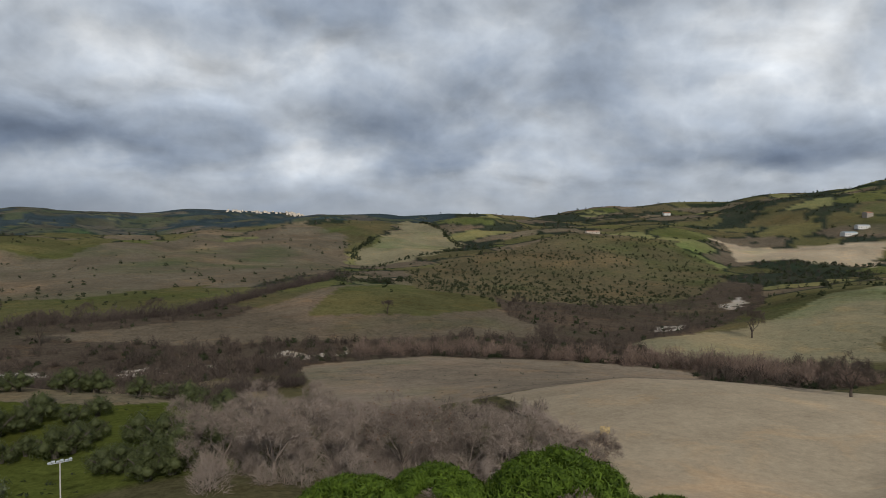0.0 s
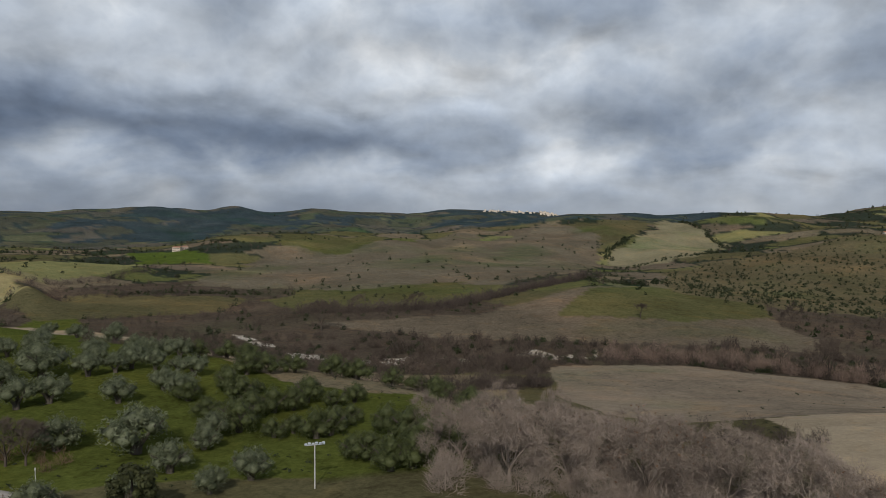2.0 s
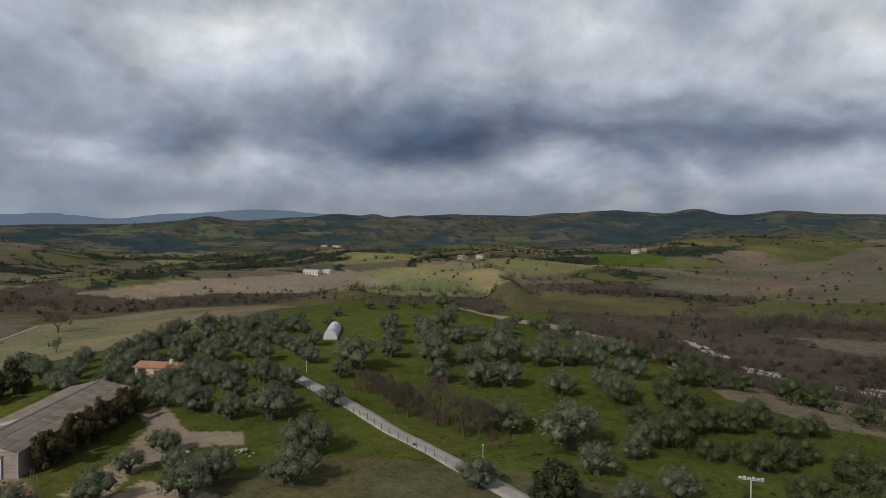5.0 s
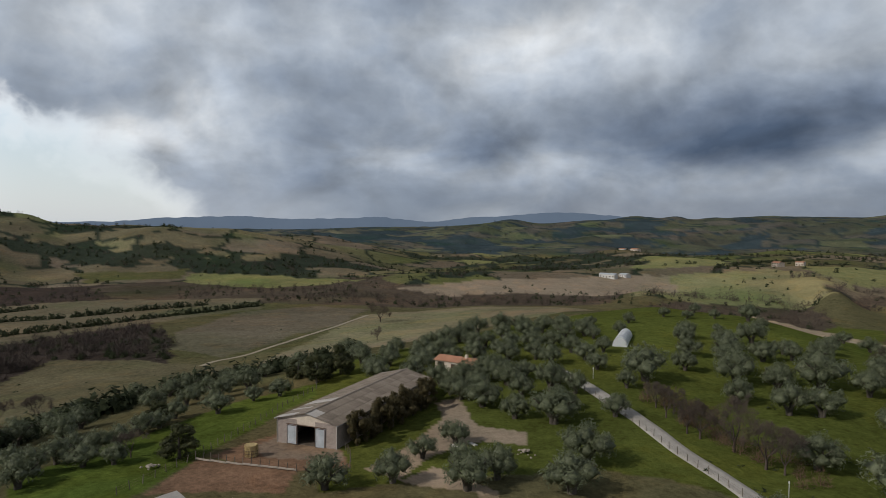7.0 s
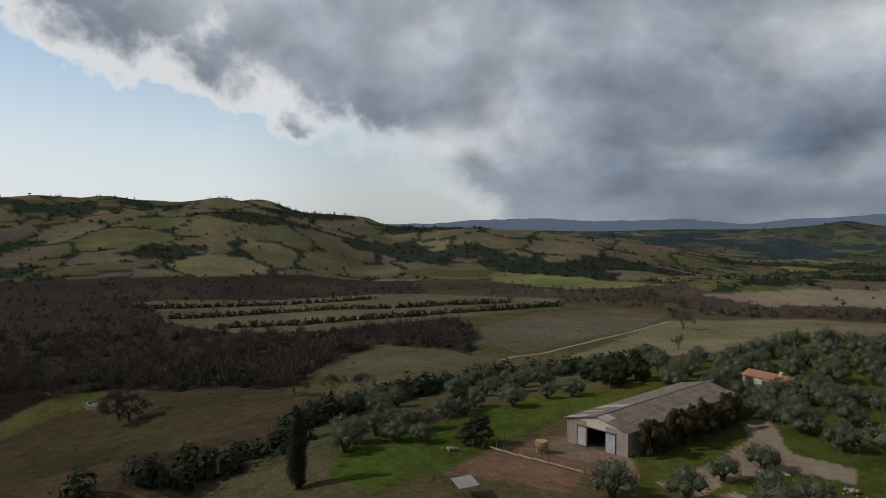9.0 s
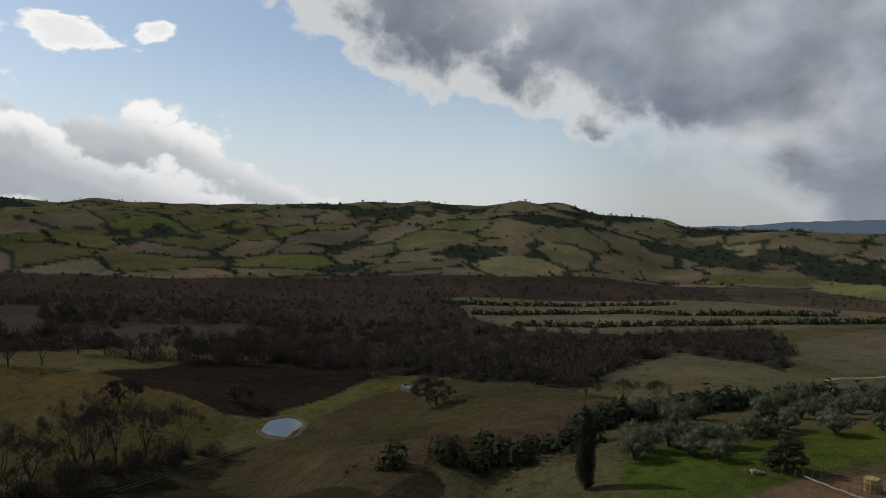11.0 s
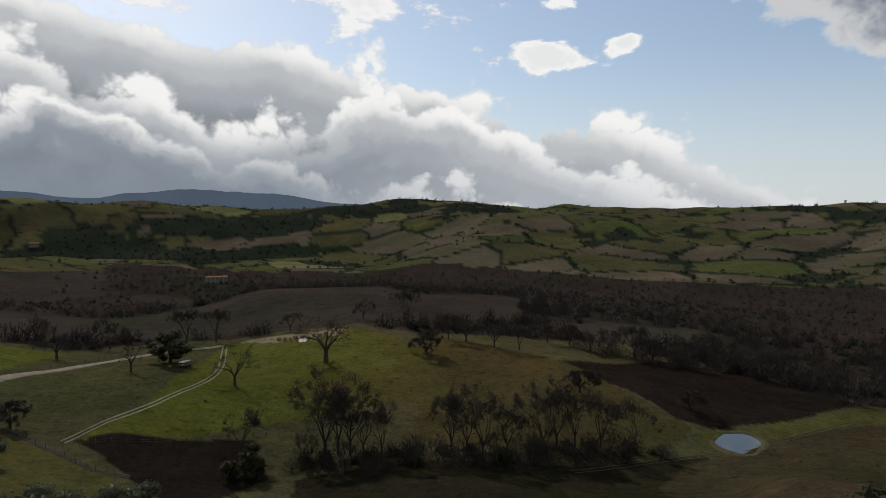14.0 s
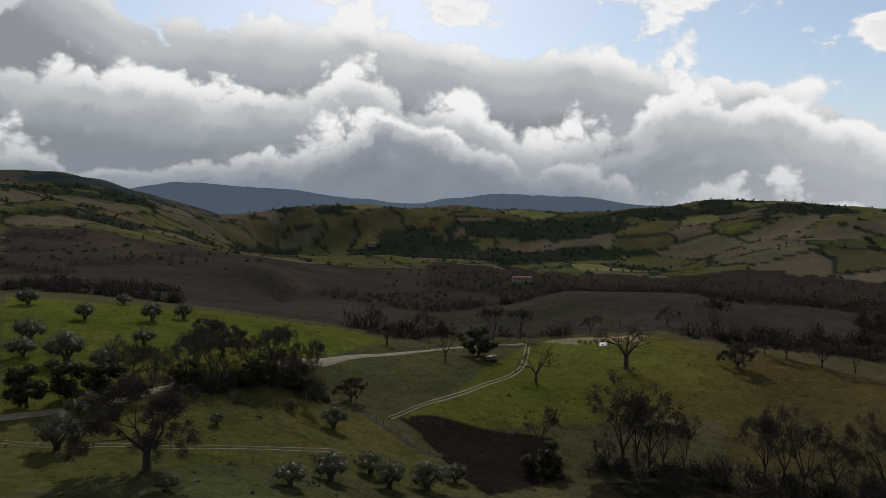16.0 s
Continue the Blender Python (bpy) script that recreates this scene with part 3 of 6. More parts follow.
field("grass", (26.8, 1524), (19.2, 1615), (16.4, 1364), (20.2, 1223), (25.9, 1298))
field("green", (106.1, 116), (98.1, 129), (87.3, 168), (84.5, 169), (84.5, 162), (96.1, 116), (100.2, 106))
field("green", (108, 108), (106.6, 126), (98, 144), (90, 168), (84, 176), (84.5, 160), (93, 124), (98, 106), (104, 96))
field("soil", (93.2, 120), (87.4, 133), (82.8, 119), (82.1, 108), (88.3, 108))
field("yard", (87.4, 131), (82.7, 125), (82.8, 112), (88.8, 116), (90.1, 123))
field("soil", (98.1, 104), (94.2, 119), (86.5, 108), (87.5, 98))
field("earth", (80.9, 106), (77.0, 119), (73.7, 135), (74.6, 149), (72.7, 151), (70.8, 129), (67.0, 124), (67.0, 117), (70.8, 120), (75.1, 112), (78.0, 101))
field("earth", (78.0, 100), (75.1, 106), (69.4, 96), (69.4, 94), (76.1, 98))
field("dry", (89.4, 283), (84.4, 373), (80.6, 502), (73.1, 565), (63.7, 541), (60.9, 494), (68.4, 323), (75.5, 251), (82.6, 260))
field("fallow", (95.3, 440), (90.2, 565), (84.3, 605), (80.2, 554), (82.5, 449), (88.0, 363), (92.0, 326), (95.4, 362))
field("south_grass", (107.0, 321), (103.5, 373), (96.6, 320), (89.4, 283), (96.7, 229), (103.6, 223), (107.2, 208))
field("dry", (106.9, 593), (101.6, 619), (91.5, 645), (91.5, 604), (101.6, 550), (106.9, 553))
field("lime", (94.0, 1081), (87.9, 1026), (80.6, 926), (87.9, 857), (94.4, 966))
field("grass", (101.5, 1143), (94.4, 1118), (94.4, 1048), (100.4, 1017))
field("tan_ridge", (77.8, 801), (73.1, 836), (63.7, 868), (54.8, 938), (54.0, 785), (63.7, 776), (73.1, 763))
field("ridge_green", (54.8, 938), (47.6, 980), (45.3, 857), (44.2, 743), (54.8, 704))
field("brown", (133.9, 157), (134.0, 222), (126.7, 262), (121.5, 259), (111.3, 232), (104.7, 188), (107.0, 155), (111.2, 143), (118.4, 128), (124.6, 116))
field("paddock", (134.0, 233), (127.5, 269), (126.7, 260), (134.0, 218))
field("plough", (134.0, 274), (128.6, 275), (131.9, 244), (134.0, 238))
field("south_grass", (109.5, 283), (107.2, 319), (103.9, 367), (97.7, 341), (95.4, 299), (88.8, 267), (97.2, 213), (104.8, 211))
field("orchard", (122.8, 740), (115.3, 775), (104.4, 772), (88.9, 700), (88.8, 588), (96.8, 524), (107.2, 455), (116.2, 471), (120.4, 533))
field("plough", (149.4, 252), (142.1, 298), (132.8, 299), (128.0, 273), (133.2, 236), (137.4, 218), (140.2, 215), (144.3, 236))
field("paddock", (139.2, 210), (133.2, 234), (126.5, 272), (124.2, 265), (129.8, 240), (133.6, 215), (137.3, 199))
field("brown", (137.2, 132), (141.9, 157), (139.2, 181), (132.7, 214), (125.1, 256), (114.0, 244), (109.5, 207), (118.1, 126), (125.1, 111), (127.4, 103))
field("umber", (161.9, 452), (155.9, 490), (144.4, 444), (137.5, 401), (143.0, 348), (161.9, 319))
field("dry_pasture", (161.9, 290), (149.4, 255), (144.3, 234), (139.2, 211), (141.0, 187), (148.5, 174), (156.6, 172), (161.9, 174))
field("pasture", (188.6, 174), (183.8, 195), (177.8, 296), (167.8, 298), (161.4, 267), (157.2, 212), (174.2, 188), (181.3, 174))
field("pasture", (218.1, 303), (206.9, 299), (193.5, 286), (188.8, 279), (196.2, 200), (206.8, 169), (218.2, 154))
field("paddock", (218.3, 151), (206.8, 165), (195.3, 188), (185.6, 157), (180.6, 133), (218.3, 113))
field("plough", (188.6, 174), (181.3, 174), (175.1, 177), (174.0, 151), (180.1, 133), (184.6, 155))
field("earth", (176.9, 301), (171.8, 302), (167.8, 296), (168.6, 283), (174.5, 290))
field("umber", (218.0, 1085), (206.9, 983), (199.2, 926), (191.4, 947), (193.6, 554), (218.1, 514))
field("gravel", (29.4, 508), (28.0, 474), (26.5, 448), (26.5, 430), (28.0, 454), (29.4, 486))
field("gravel", (25.6, 418), (21.8, 408), (18.0, 395), (18.0, 380), (21.8, 391), (25.6, 400))
field("gravel", (23.0, 416), (17.7, 397), (9.7, 398), (9.7, 360), (14.0, 372), (19.0, 377), (23.1, 399))
field("gravel", (6.0, 429), (2.5, 429), (-1.1, 432), (-1.2, 400), (2.5, 396), (6.0, 402))
field("gravel", (-26.9, 559), (-29.1, 574), (-29.2, 523), (-26.9, 520))
field("gravel", (-31.7, 755), (-32.6, 775), (-33.8, 825), (-33.8, 755), (-32.7, 696), (-31.8, 669))
field("reed", (50, 660), (42, 545), (35, 462), (30, 390), (25, 345), (19, 312), (12, 290), (12, 268), (19, 290), (25, 320), (30, 360), (35, 425), (42, 500), (50, 600))


def inside(corners, b, r):
    """Whether bearings and log distances lie within the corners."""
    odd = np.zeros(len(b), bool)
    xs, ys = corners[:, 0], np.log(corners[:, 1])
    for k in range(len(xs)):
        x0, y0, x1, y1 = xs[k - 1], ys[k - 1], xs[k], ys[k]
        if x0 != x1:
            odd ^= ((x0 > b) != (x1 > b)) & (r < y0 + (b - x0) * (y1 - y0) / (x1 - x0))
    return odd


def plots(x, y, size, seed):
    """A patchwork of fields: each place's plot number and its distance to the next plot."""
    qx, qy = x / size + 0.35 * fractal(x, y, size * 1.3, seed + 3, 3), y / size + 0.35 * fractal(x, y, size * 1.3, seed + 7, 3)
    ix, iy = np.floor(qx), np.floor(qy)
    first, second, number = np.full(len(x), 9.0), np.full(len(x), 9.0), np.zeros(len(x))
    for ox in (-1, 0, 1):
        for oy in (-1, 0, 1):
            cx, cy = ix + ox, iy + oy
            jx, jy = 0.45 * lattice(cx, cy, seed), 0.45 * lattice(cx, cy, seed + 1)
            d = np.hypot(cx + 0.5 + jx - qx, cy + 0.5 + jy - qy)
            nearer = d < first
            second = np.where(nearer, first, np.minimum(second, d))
            number = np.where(nearer, lattice(cx, cy, seed + 2) * 0.5 + 0.5, number)
            first = np.where(nearer, d, first)
    return number, (second - first) * size


def crop_plain(x, y):
    b = np.degrees(np.arctan2(-x, y))
    b = np.where(b < -80, b + 360, b)
    r = np.hypot(x, y)
    number, margin = plots(x, y, 125.0, 31)
    choice = ["hill_olive", "meadow", "hill_brown", "hill_olive", "hill_tan", "meadow", "hill_green", "scrub", "hill_tan", "hill_olive", "lime", "hill_brown"]
    table = np.array([CROPS[c] for c in choice])
    tone = table[np.clip((number * len(choice)).astype(int), 0, len(choice) - 1)]
    dry_hill = np.clip((b - 74) / 10, 0, 1) * np.clip((132 - b) / 14, 0, 1)
    tone = tone + 0.45 * dry_hill[:, None] * (np.array((0.140, 0.116, 0.090)) - tone)
    gully = -fractal(x, y, 340, 5, 5)
    woody = 0.4 * gully + 0.6 * fractal(x, y, 140, 77, 4)
    # distance haze put into the colour: far fields and woods turned blue
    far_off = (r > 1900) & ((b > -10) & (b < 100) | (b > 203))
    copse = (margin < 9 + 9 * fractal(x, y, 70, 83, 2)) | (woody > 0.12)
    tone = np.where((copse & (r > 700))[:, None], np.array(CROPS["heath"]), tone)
    tone = np.where(far_off[:, None], tone * 0.5 + 0.5 * np.array(CROPS["hazy_far_wood"]), tone)
    tone = np.where((far_off & (woody > 0.04))[:, None], np.array(CROPS["hazy_far_wood"]), tone)
    tone = np.where((r < 700)[:, None], np.array(CROPS["meadow"]), tone)
    lowland = (height(x, y) < -33) & (r > 260) & (r < 1000)
    # past this wavy bearing, cloud shade is put into the wood's ground colour
    tone = np.where(lowland[:, None], np.where((b + 9 * fractal(x, y, 150, 59, 3) > 99)[:, None], np.array(CROPS["shaded_oak_wood"]), np.array(CROPS["wood"])), tone)
    bend = np.clip((r - 450) / 600, 0, 1)
    wb, wr = b + 0.7 * fractal(x, y, 26, 41, 3) + bend * 1.5 * fractal(x, y, 160, 43, 3), np.log(r) + 0.018 * fractal(x, y, 30, 47, 3) + bend * 0.03 * fractal(x, y, 160, 49, 3)
    for crop, corners in FIELDS:
        here = inside(corners, wb, wr)
        if crop == "gravel":
            here &= fractal(x, y, 15, 53, 3) > 0.03
        if crop == "umber":
            tone = np.where((here & (fractal(x, y, 130, 97, 3) > 0.24))[:, None], np.array(CROPS["shaded_oak_wood"]), tone)
            here &= fractal(x, y, 130, 97, 3) <= 0.24
        tone = np.where(here[:, None], np.array(CROPS[crop]), tone)
    return tone


def crop_at(x, y):
    tone = crop_plain(x, y)
    b, r = np.degrees(np.arctan2(-x, y)) % 360, np.hypot(x, y)
    hill = (np.abs(tone - np.array(CROPS["pasture"])).max(1) < 1e-6) | (np.abs(tone - np.array(CROPS["dry_pasture"])).max(1) < 1e-6)
    dry = np.clip((174 + 9 * fractal(x, y, 60, 23, 4) - b) / 16, 0, 1)[:, None]
    fade = np.array(CROPS["pasture"]) * (1 - dry) + np.array(CROPS["dry_pasture"]) * dry
    tone = np.where((hill & (b < 190))[:, None], fade, tone)
    streak = 1 + 0.26 * fractal(x, y, 60, 61, 4) + 0.14 * fractal(x, y, 9, 67, 2)
    worn = np.clip(1.6 * fractal(x, y, 85, 71, 5) - 0.12, 0, 1)[:, None]
    fresh = np.clip(1.6 * fractal(x, y, 120, 73, 4) - 0.2, 0, 1)[:, None]
    tone = tone * streak[:, None]
    tone = tone * (1 + worn * np.array((0.42, 0.26, 0.18)))
    return 1.1 * tone * (1 + fresh * np.array((-0.30, -0.08, -0.32)))


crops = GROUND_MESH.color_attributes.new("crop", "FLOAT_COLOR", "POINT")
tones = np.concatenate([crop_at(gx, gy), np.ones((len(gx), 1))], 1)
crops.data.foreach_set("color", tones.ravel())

# ---- plants ----
rng = np.random.default_rng(11)
MAT_BARK = speckled("olive_bark", (0.045, 0.038, 0.030), (0.11, 0.095, 0.078), 2.0, random_by="object")
MAT_TWIGS = speckled("bare_twigs", (0.042, 0.033, 0.027), (0.120, 0.094, 0.076), 0.6, random_by="object", relief=0)
MAT_TWIGS_PALE = speckled("pale_twigs", (0.105, 0.082, 0.066), (0.32, 0.262, 0.220), 0.5, random_by="object", relief=0)
MAT_RUST = speckled("rusty_leaves", (0.10, 0.055, 0.030), (0.20, 0.11, 0.06), 1.0, random_by="island", relief=0)
# dark end kept low in tuft-sized patches: shadow between leaves put into colour
MAT_OLIVE = speckled("olive_leaves", (0.026, 0.034, 0.013), (0.200, 0.222, 0.130), 8.0, 0.55, 0.35, "island", relief=0)
MAT_OLIVE_DARK = speckled("dark_olive_leaves", (0.020, 0.028, 0.008), (0.120, 0.138, 0.050), 8.0, 0.6, 0.3, "island", relief=0)
MAT_DARKLEAF = speckled("evergreen_leaves", (0.016, 0.020, 0.008), (0.085, 0.090, 0.036), 7.0, 0.7, 0.2, "island", relief=0)
MAT_BROWNLEAF = speckled("withered_oak_leaves", (0.026, 0.024, 0.010), (0.125, 0.098, 0.044), 7.0, 0.7, 0.2, "island", relief=0)
MAT_CYPRESS = speckled("cypress_leaves", (0.010, 0.016, 0.008), (0.028, 0.038, 0.018), 0.8, 0.8, 0.15, "island", relief=0)
MAT_PINE = speckled("pine_needles", (0.024, 0.048, 0.005), (0.130, 0.200, 0.020), 1.6, 0.7, 0.2, "island", relief=0)
MAT_BRUSH = speckled("winter_brush", (0.028, 0.023, 0.019), (0.120, 0.092, 0.074), 0.02, random_by="island", relief=0)
# second brush tone, holding the western woods' cloud shade and backlighting; hedges share it
MAT_SHADE_DARK_BRUSH = speckled("shade_dark_brush", (0.032, 0.025, 0.022), (0.110, 0.087, 0.074), 0.02, random_by="island", relief=0)
MAT_BUSH = speckled("dark_scrub", (0.018, 0.025, 0.013), (0.058, 0.068, 0.034), 0.02, 0.8, 0.1, "island", relief=0)
MAT_SAPLING = speckled("russet_saplings", (0.075, 0.045, 0.032), (0.20, 0.125, 0.085), 0.3, random_by="island", relief=0)


def let_through(mat, share):
    """Leaves pass on some of the light that falls on their backs."""
    nodes, links = mat.node_tree.nodes, mat.node_tree.links
    shader, end = nodes["Principled BSDF"], nodes["Material Output"]
    thin, both = nodes.new("ShaderNodeBsdfTranslucent"), nodes.new("ShaderNodeMixShader")
    links.new(shader.inputs["Base Color"].links[0].from_socket, thin.inputs["Color"])
    both.inputs[0].default_value = share
    links.new(shader.outputs[0], both.inputs[1]), links.new(thin.outputs[0], both.inputs[2]), links.new(both.outputs[0], end.inputs["Surface"])


for leafy in (MAT_OLIVE, MAT_OLIVE_DARK, MAT_BROWNLEAF, MAT_DARKLEAF, MAT_PINE, MAT_BUSH):
    let_through(leafy, 0.3)


def solid(name, verts, faces, mat, parent=None, label=""):
    """One mesh object from arrays of corners and of faces with equally many sides."""
    verts, faces = np.asarray(verts, np.float32), np.asarray(faces, np.int32)
    me = bpy.data.meshes.new(name)
    me.vertices.add(len(verts)), me.loops.add(faces.size), me.polygons.add(len(faces))
    me.vertices.foreach_set("co", verts.ravel())
    me.loops.foreach_set("vertex_index", faces.ravel())
    me.polygons.foreach_set("loop_start", np.arange(0, faces.size, faces.shape[1], dtype=np.int32))
    me.update(calc_edges=True)
    me.materials.append(mat)
    ob = new(name, me)
    ob.parent = parent
    return tagged(ob, label)


def tubes(rods, sides=5):
    """Tapered rods from (start, end, radius, radius) as one set of triangles."""
    verts, faces = [], []
    for a, b, ra, rb in rods:
        way = (b - a) / max(np.linalg.norm(b - a), 1e-6)
        u = np.cross(way, (0.3, 0.9, 0.1) if abs(way[2]) > 0.6 else (0, 0, 1.0))
        u /= np.linalg.norm(u)
        v = np.cross(way, u)
        base = len(verts)
        for centre, radius in ((a, ra), (b, rb)):
            for k in range(sides):
                w = 2 * math.pi * k / sides
                verts.append(centre + radius * (math.cos(w) * u + math.sin(w) * v))
        for k in range(sides):
            n = (k + 1) % sides
            faces += [(base + k, base + n, base + sides + n), (base + k, base + sides + n, base + sides + k)]
    return np.array(verts), np.array(faces)


def leaves(spots, outward, size, slim=0.5, single=False):
    """A pointed leaf spray at each spot, turned at random round its outward way: two triangles, or one."""
    n = len(spots)
    side = np.cross(outward, rng.normal(size=(n, 3)))
    side /= np.linalg.norm(side, axis=1, keepdims=True) + 1e-9
    long = np.cross(side, outward) + outward * rng.uniform(-0.1, 0.6, (n, 1)) + rng.normal(size=(n, 3)) * 0.22
    long /= np.linalg.norm(long, axis=1, keepdims=True) + 1e-9
    s = (size * rng.uniform(0.6, 1.35, n))[:, None]
    if single:
        verts = np.stack([spots - long * s * 0.7 + side * s * slim, spots + long * s, spots - long * s * 0.7 - side * s * slim], 1).reshape(-1, 3)
        return verts, np.arange(3 * n).reshape(-1, 3)
    verts = np.stack([spots - long * s, spots + side * s * slim, spots + long * s, spots - side * s * slim], 1).reshape(-1, 3)
    q = np.arange(n)[:, None] * 4
    return verts, np.concatenate([q + [[0, 1, 2]], q + [[0, 2, 3]]])


def crown_of(blobs, count, size, slim=0.5, inner=0.72, single=False):
    """Leaf sprays over the skins of many blobs (x, y, z, radius, flatness)."""
    blobs = np.array(blobs)
    pick = rng.choice(len(blobs), count, p=blobs[:, 3] ** 2 / (blobs[:, 3] ** 2).sum())
    way = rng.normal(size=(count, 3))
    way[:, 2] += 0.25
    way /= np.linalg.norm(way, axis=1, keepdims=True)
    reach = blobs[pick, 3:4] * rng.uniform(inner, 1.08, (count, 1))
    return leaves(blobs[pick, :3] + way * reach * np.stack([np.ones(count), np.ones(count), blobs[pick, 4]], 1), way, size, slim, single)


def cores(blobs, shrink=0.8):
    """The dense inside of a crown: a lumpy eight-sided body in each blob."""
    ring = np.array([(1, 0, 0), (0, 1, 0), (-1, 0, 0), (0, -1, 0), (0, 0, 1), (0, 0, -1)], float)
    skin = np.array([(0, 1, 4), (1, 2, 4), (2, 3, 4), (3, 0, 4), (1, 0, 5), (2, 1, 5), (3, 2, 5), (0, 3, 5)])
    verts = np.concatenate([np.array(b[:3]) + ring * b[3] * shrink * rng.uniform(0.75, 1.1, (6, 1)) for b in blobs])
    return verts, np.concatenate([skin + 6 * k for k in range(len(blobs))])


def joined(*pieces):
    verts, faces, total = [], [], 0
    for v, f in pieces:
        verts.append(v), faces.append(f + total)
        total += len(v)
    return np.concatenate(verts), np.concatenate(faces)


def bough(a, way, length, radius, rods, depth, spread, tips, twist=0.5):
    """A limb that bends, thins and forks."""
    for k in range(2 if depth else 1):
        b = a + way * length / (2 if depth else 1)
        rods.append((a, b, radius, radius * 0.78))
        a, radius = b, radius * 0.78
        way = way + rng.normal(size=3) * 0.16
        way /= np.linalg.norm(way)
    if depth == 0:
        tips.append(a)
        return
    for k in range(3 if depth > 1 else 4):
        fork = way + rng.normal(size=3) * spread
        fork[2] = fork[2] * 0.85 + 0.12
        fork /= np.linalg.norm(fork)
        bough(a, fork, length * rng.uniform(0.58, 0.82), radius * rng.uniform(0.55, 0.75), rods, depth - 1, spread, tips)


def make_olive(wild, bushy=False):
    tree = new("olive_tree")
    rods, blobs = [], []
    foot = np.array((0, 0, -0.12))
    for k in range(3):
        w = 2.1 * k + rng.uniform(0, 0.6)
        knee = np.array((0.035 * math.cos(w), 0.035 * math.sin(w), 0.12))
        end = np.array((0.19 * math.cos(w), 0.19 * math.sin(w), 0.32))
        rods += [(foot, knee, 0.062, 0.040), (knee, end, 0.040, 0.018)]
        for j in range(2):
            out = end + np.array((0.15 * math.cos(w + j - 0.5), 0.15 * math.sin(w + j - 0.5), 0.15))
            rods.append((end, out, 0.018, 0.006))
    base = 0.08 if bushy else 0.15
    mounds = [(0.03 * rng.normal(), 0.03 * rng.normal(), 0.47, 0.21)]
    turn = rng.uniform(0, 6.28)
    for k in range(6 + wild):
        w, d = turn + 6.28 * k / (6 + wild) + rng.normal() * 0.2, rng.uniform(0.20, 0.30)
        mounds.append((d * math.cos(w), d * math.sin(w), base + rng.uniform(0.10, 0.26), rng.uniform(0.14, 0.20)))
    tufts = 95
    for x, y, z, r in mounds:
        blobs.append((x, y, z, r, 0.95))
    for k in range(tufts):
        x, y, z, r = mounds[int(rng.integers(len(mounds)))]
        way = rng.normal(size=3) + (0, 0, 0.45)
        way /= np.linalg.norm(way)
        p = np.array((x, y, z)) + way * r * rng.uniform(0.85, 1.08)
        blobs.append((p[0], p[1], max(p[2], base - 0.02), rng.uniform(0.035, 0.065), rng.uniform(1.1, 1.7)))
    v, f = tubes(rods, 6)
    solid("trunk", v, f, MAT_BARK, tree)
    v, f = joined(cores(blobs[:len(mounds)], 0.86), crown_of(blobs, 2300, 0.026, 0.36, 0.78, True))
    solid("crown", v, f, MAT_OLIVE_DARK if bushy else MAT_OLIVE, tree)
    return tree


def make_bare(depth, tall, spread, mat, rust=0, fine=7, stout=1.0, fine_twig=1.3):
    tree = new("bare_tree")
    rods, tips = [], []
    fork = np.array((0, 0, 0.16 * tall))
    rods.append((np.array((0, 0, -0.06)), fork, 0.034 * stout, 0.026 * stout))
    for k in range(5):
        w = 1.26 * k + rng.uniform(-0.5, 0.5)
        way = np.array((spread * math.cos(w), spread * math.sin(w), 0.9))
        bough(fork, way / np.linalg.norm(way), 0.24 * tall * rng.uniform(0.8, 1.15), 0.0165 * stout, rods, depth, spread * 0.75, tips)
    ends = np.array(tips)
    wide = 0.5 * (np.ptp(ends[:, 0]) + np.ptp(ends[:, 1])) * 1.04
    thick, thin, wisps = [r for r in rods if r[2] > 0.006], [r for r in rods if 0.0036 < r[2] <= 0.006], [r for r in rods if r[2] <= 0.0036]
    v, f = tubes(thick, 5)
    solid("trunk", v / wide, f, mat, tree)
    thin = [(a, b, max(ra, 0.0017 * fine_twig) * wide, max(rb, 0.0012 * fine_twig) * wide) for a, b, ra, rb in thin]
    v, f = tubes(thin, 3)
    n = len(tips) * fine
    root = np.repeat(ends, fine, 0) + rng.normal(size=(n, 3)) * 0.012
    out = rng.normal(size=(n, 3)) + (root - (0, 0, 0.45 * tall)) * 1.6
    out /= np.linalg.norm(out, axis=1, keepdims=True)
    reach = rng.uniform(0.03, 0.10, (n, 1)) * wide
    side = np.cross(out, rng.normal(size=(n, 3)))
    side *= 0.0019 * fine_twig * wide / (np.linalg.norm(side, axis=1, keepdims=True) + 1e-9)
    tw = np.stack([root - side, root + side, root + out * reach], 1).reshape(-1, 3)
    start, stop = np.array([r[0] for r in wisps]), np.array([r[1] for r in wisps])
    across = np.cross(stop - start, rng.normal(size=start.shape))
    across *= 0.0026 * fine_twig * wide / (np.linalg.norm(across, axis=1, keepdims=True) + 1e-9)
    wv = np.stack([start - across, start + across, stop], 1).reshape(-1, 3)
    v, f = joined((v, f), (tw, np.arange(len(tw)).reshape(-1, 3)), (wv, np.arange(len(wv)).reshape(-1, 3)))
    solid("crown", v / wide, f, mat, tree)
    if rust:
        spots = ends[rng.integers(0, len(ends), rust)]
        v, f = leaves(spots + rng.normal(size=spots.shape) * 0.03, rng.normal(size=spots.shape), 0.011, 0.6)
        solid("dead_leaves", v / wide, f, MAT_RUST, tree, "rust-brown dead leaves")
    return tree


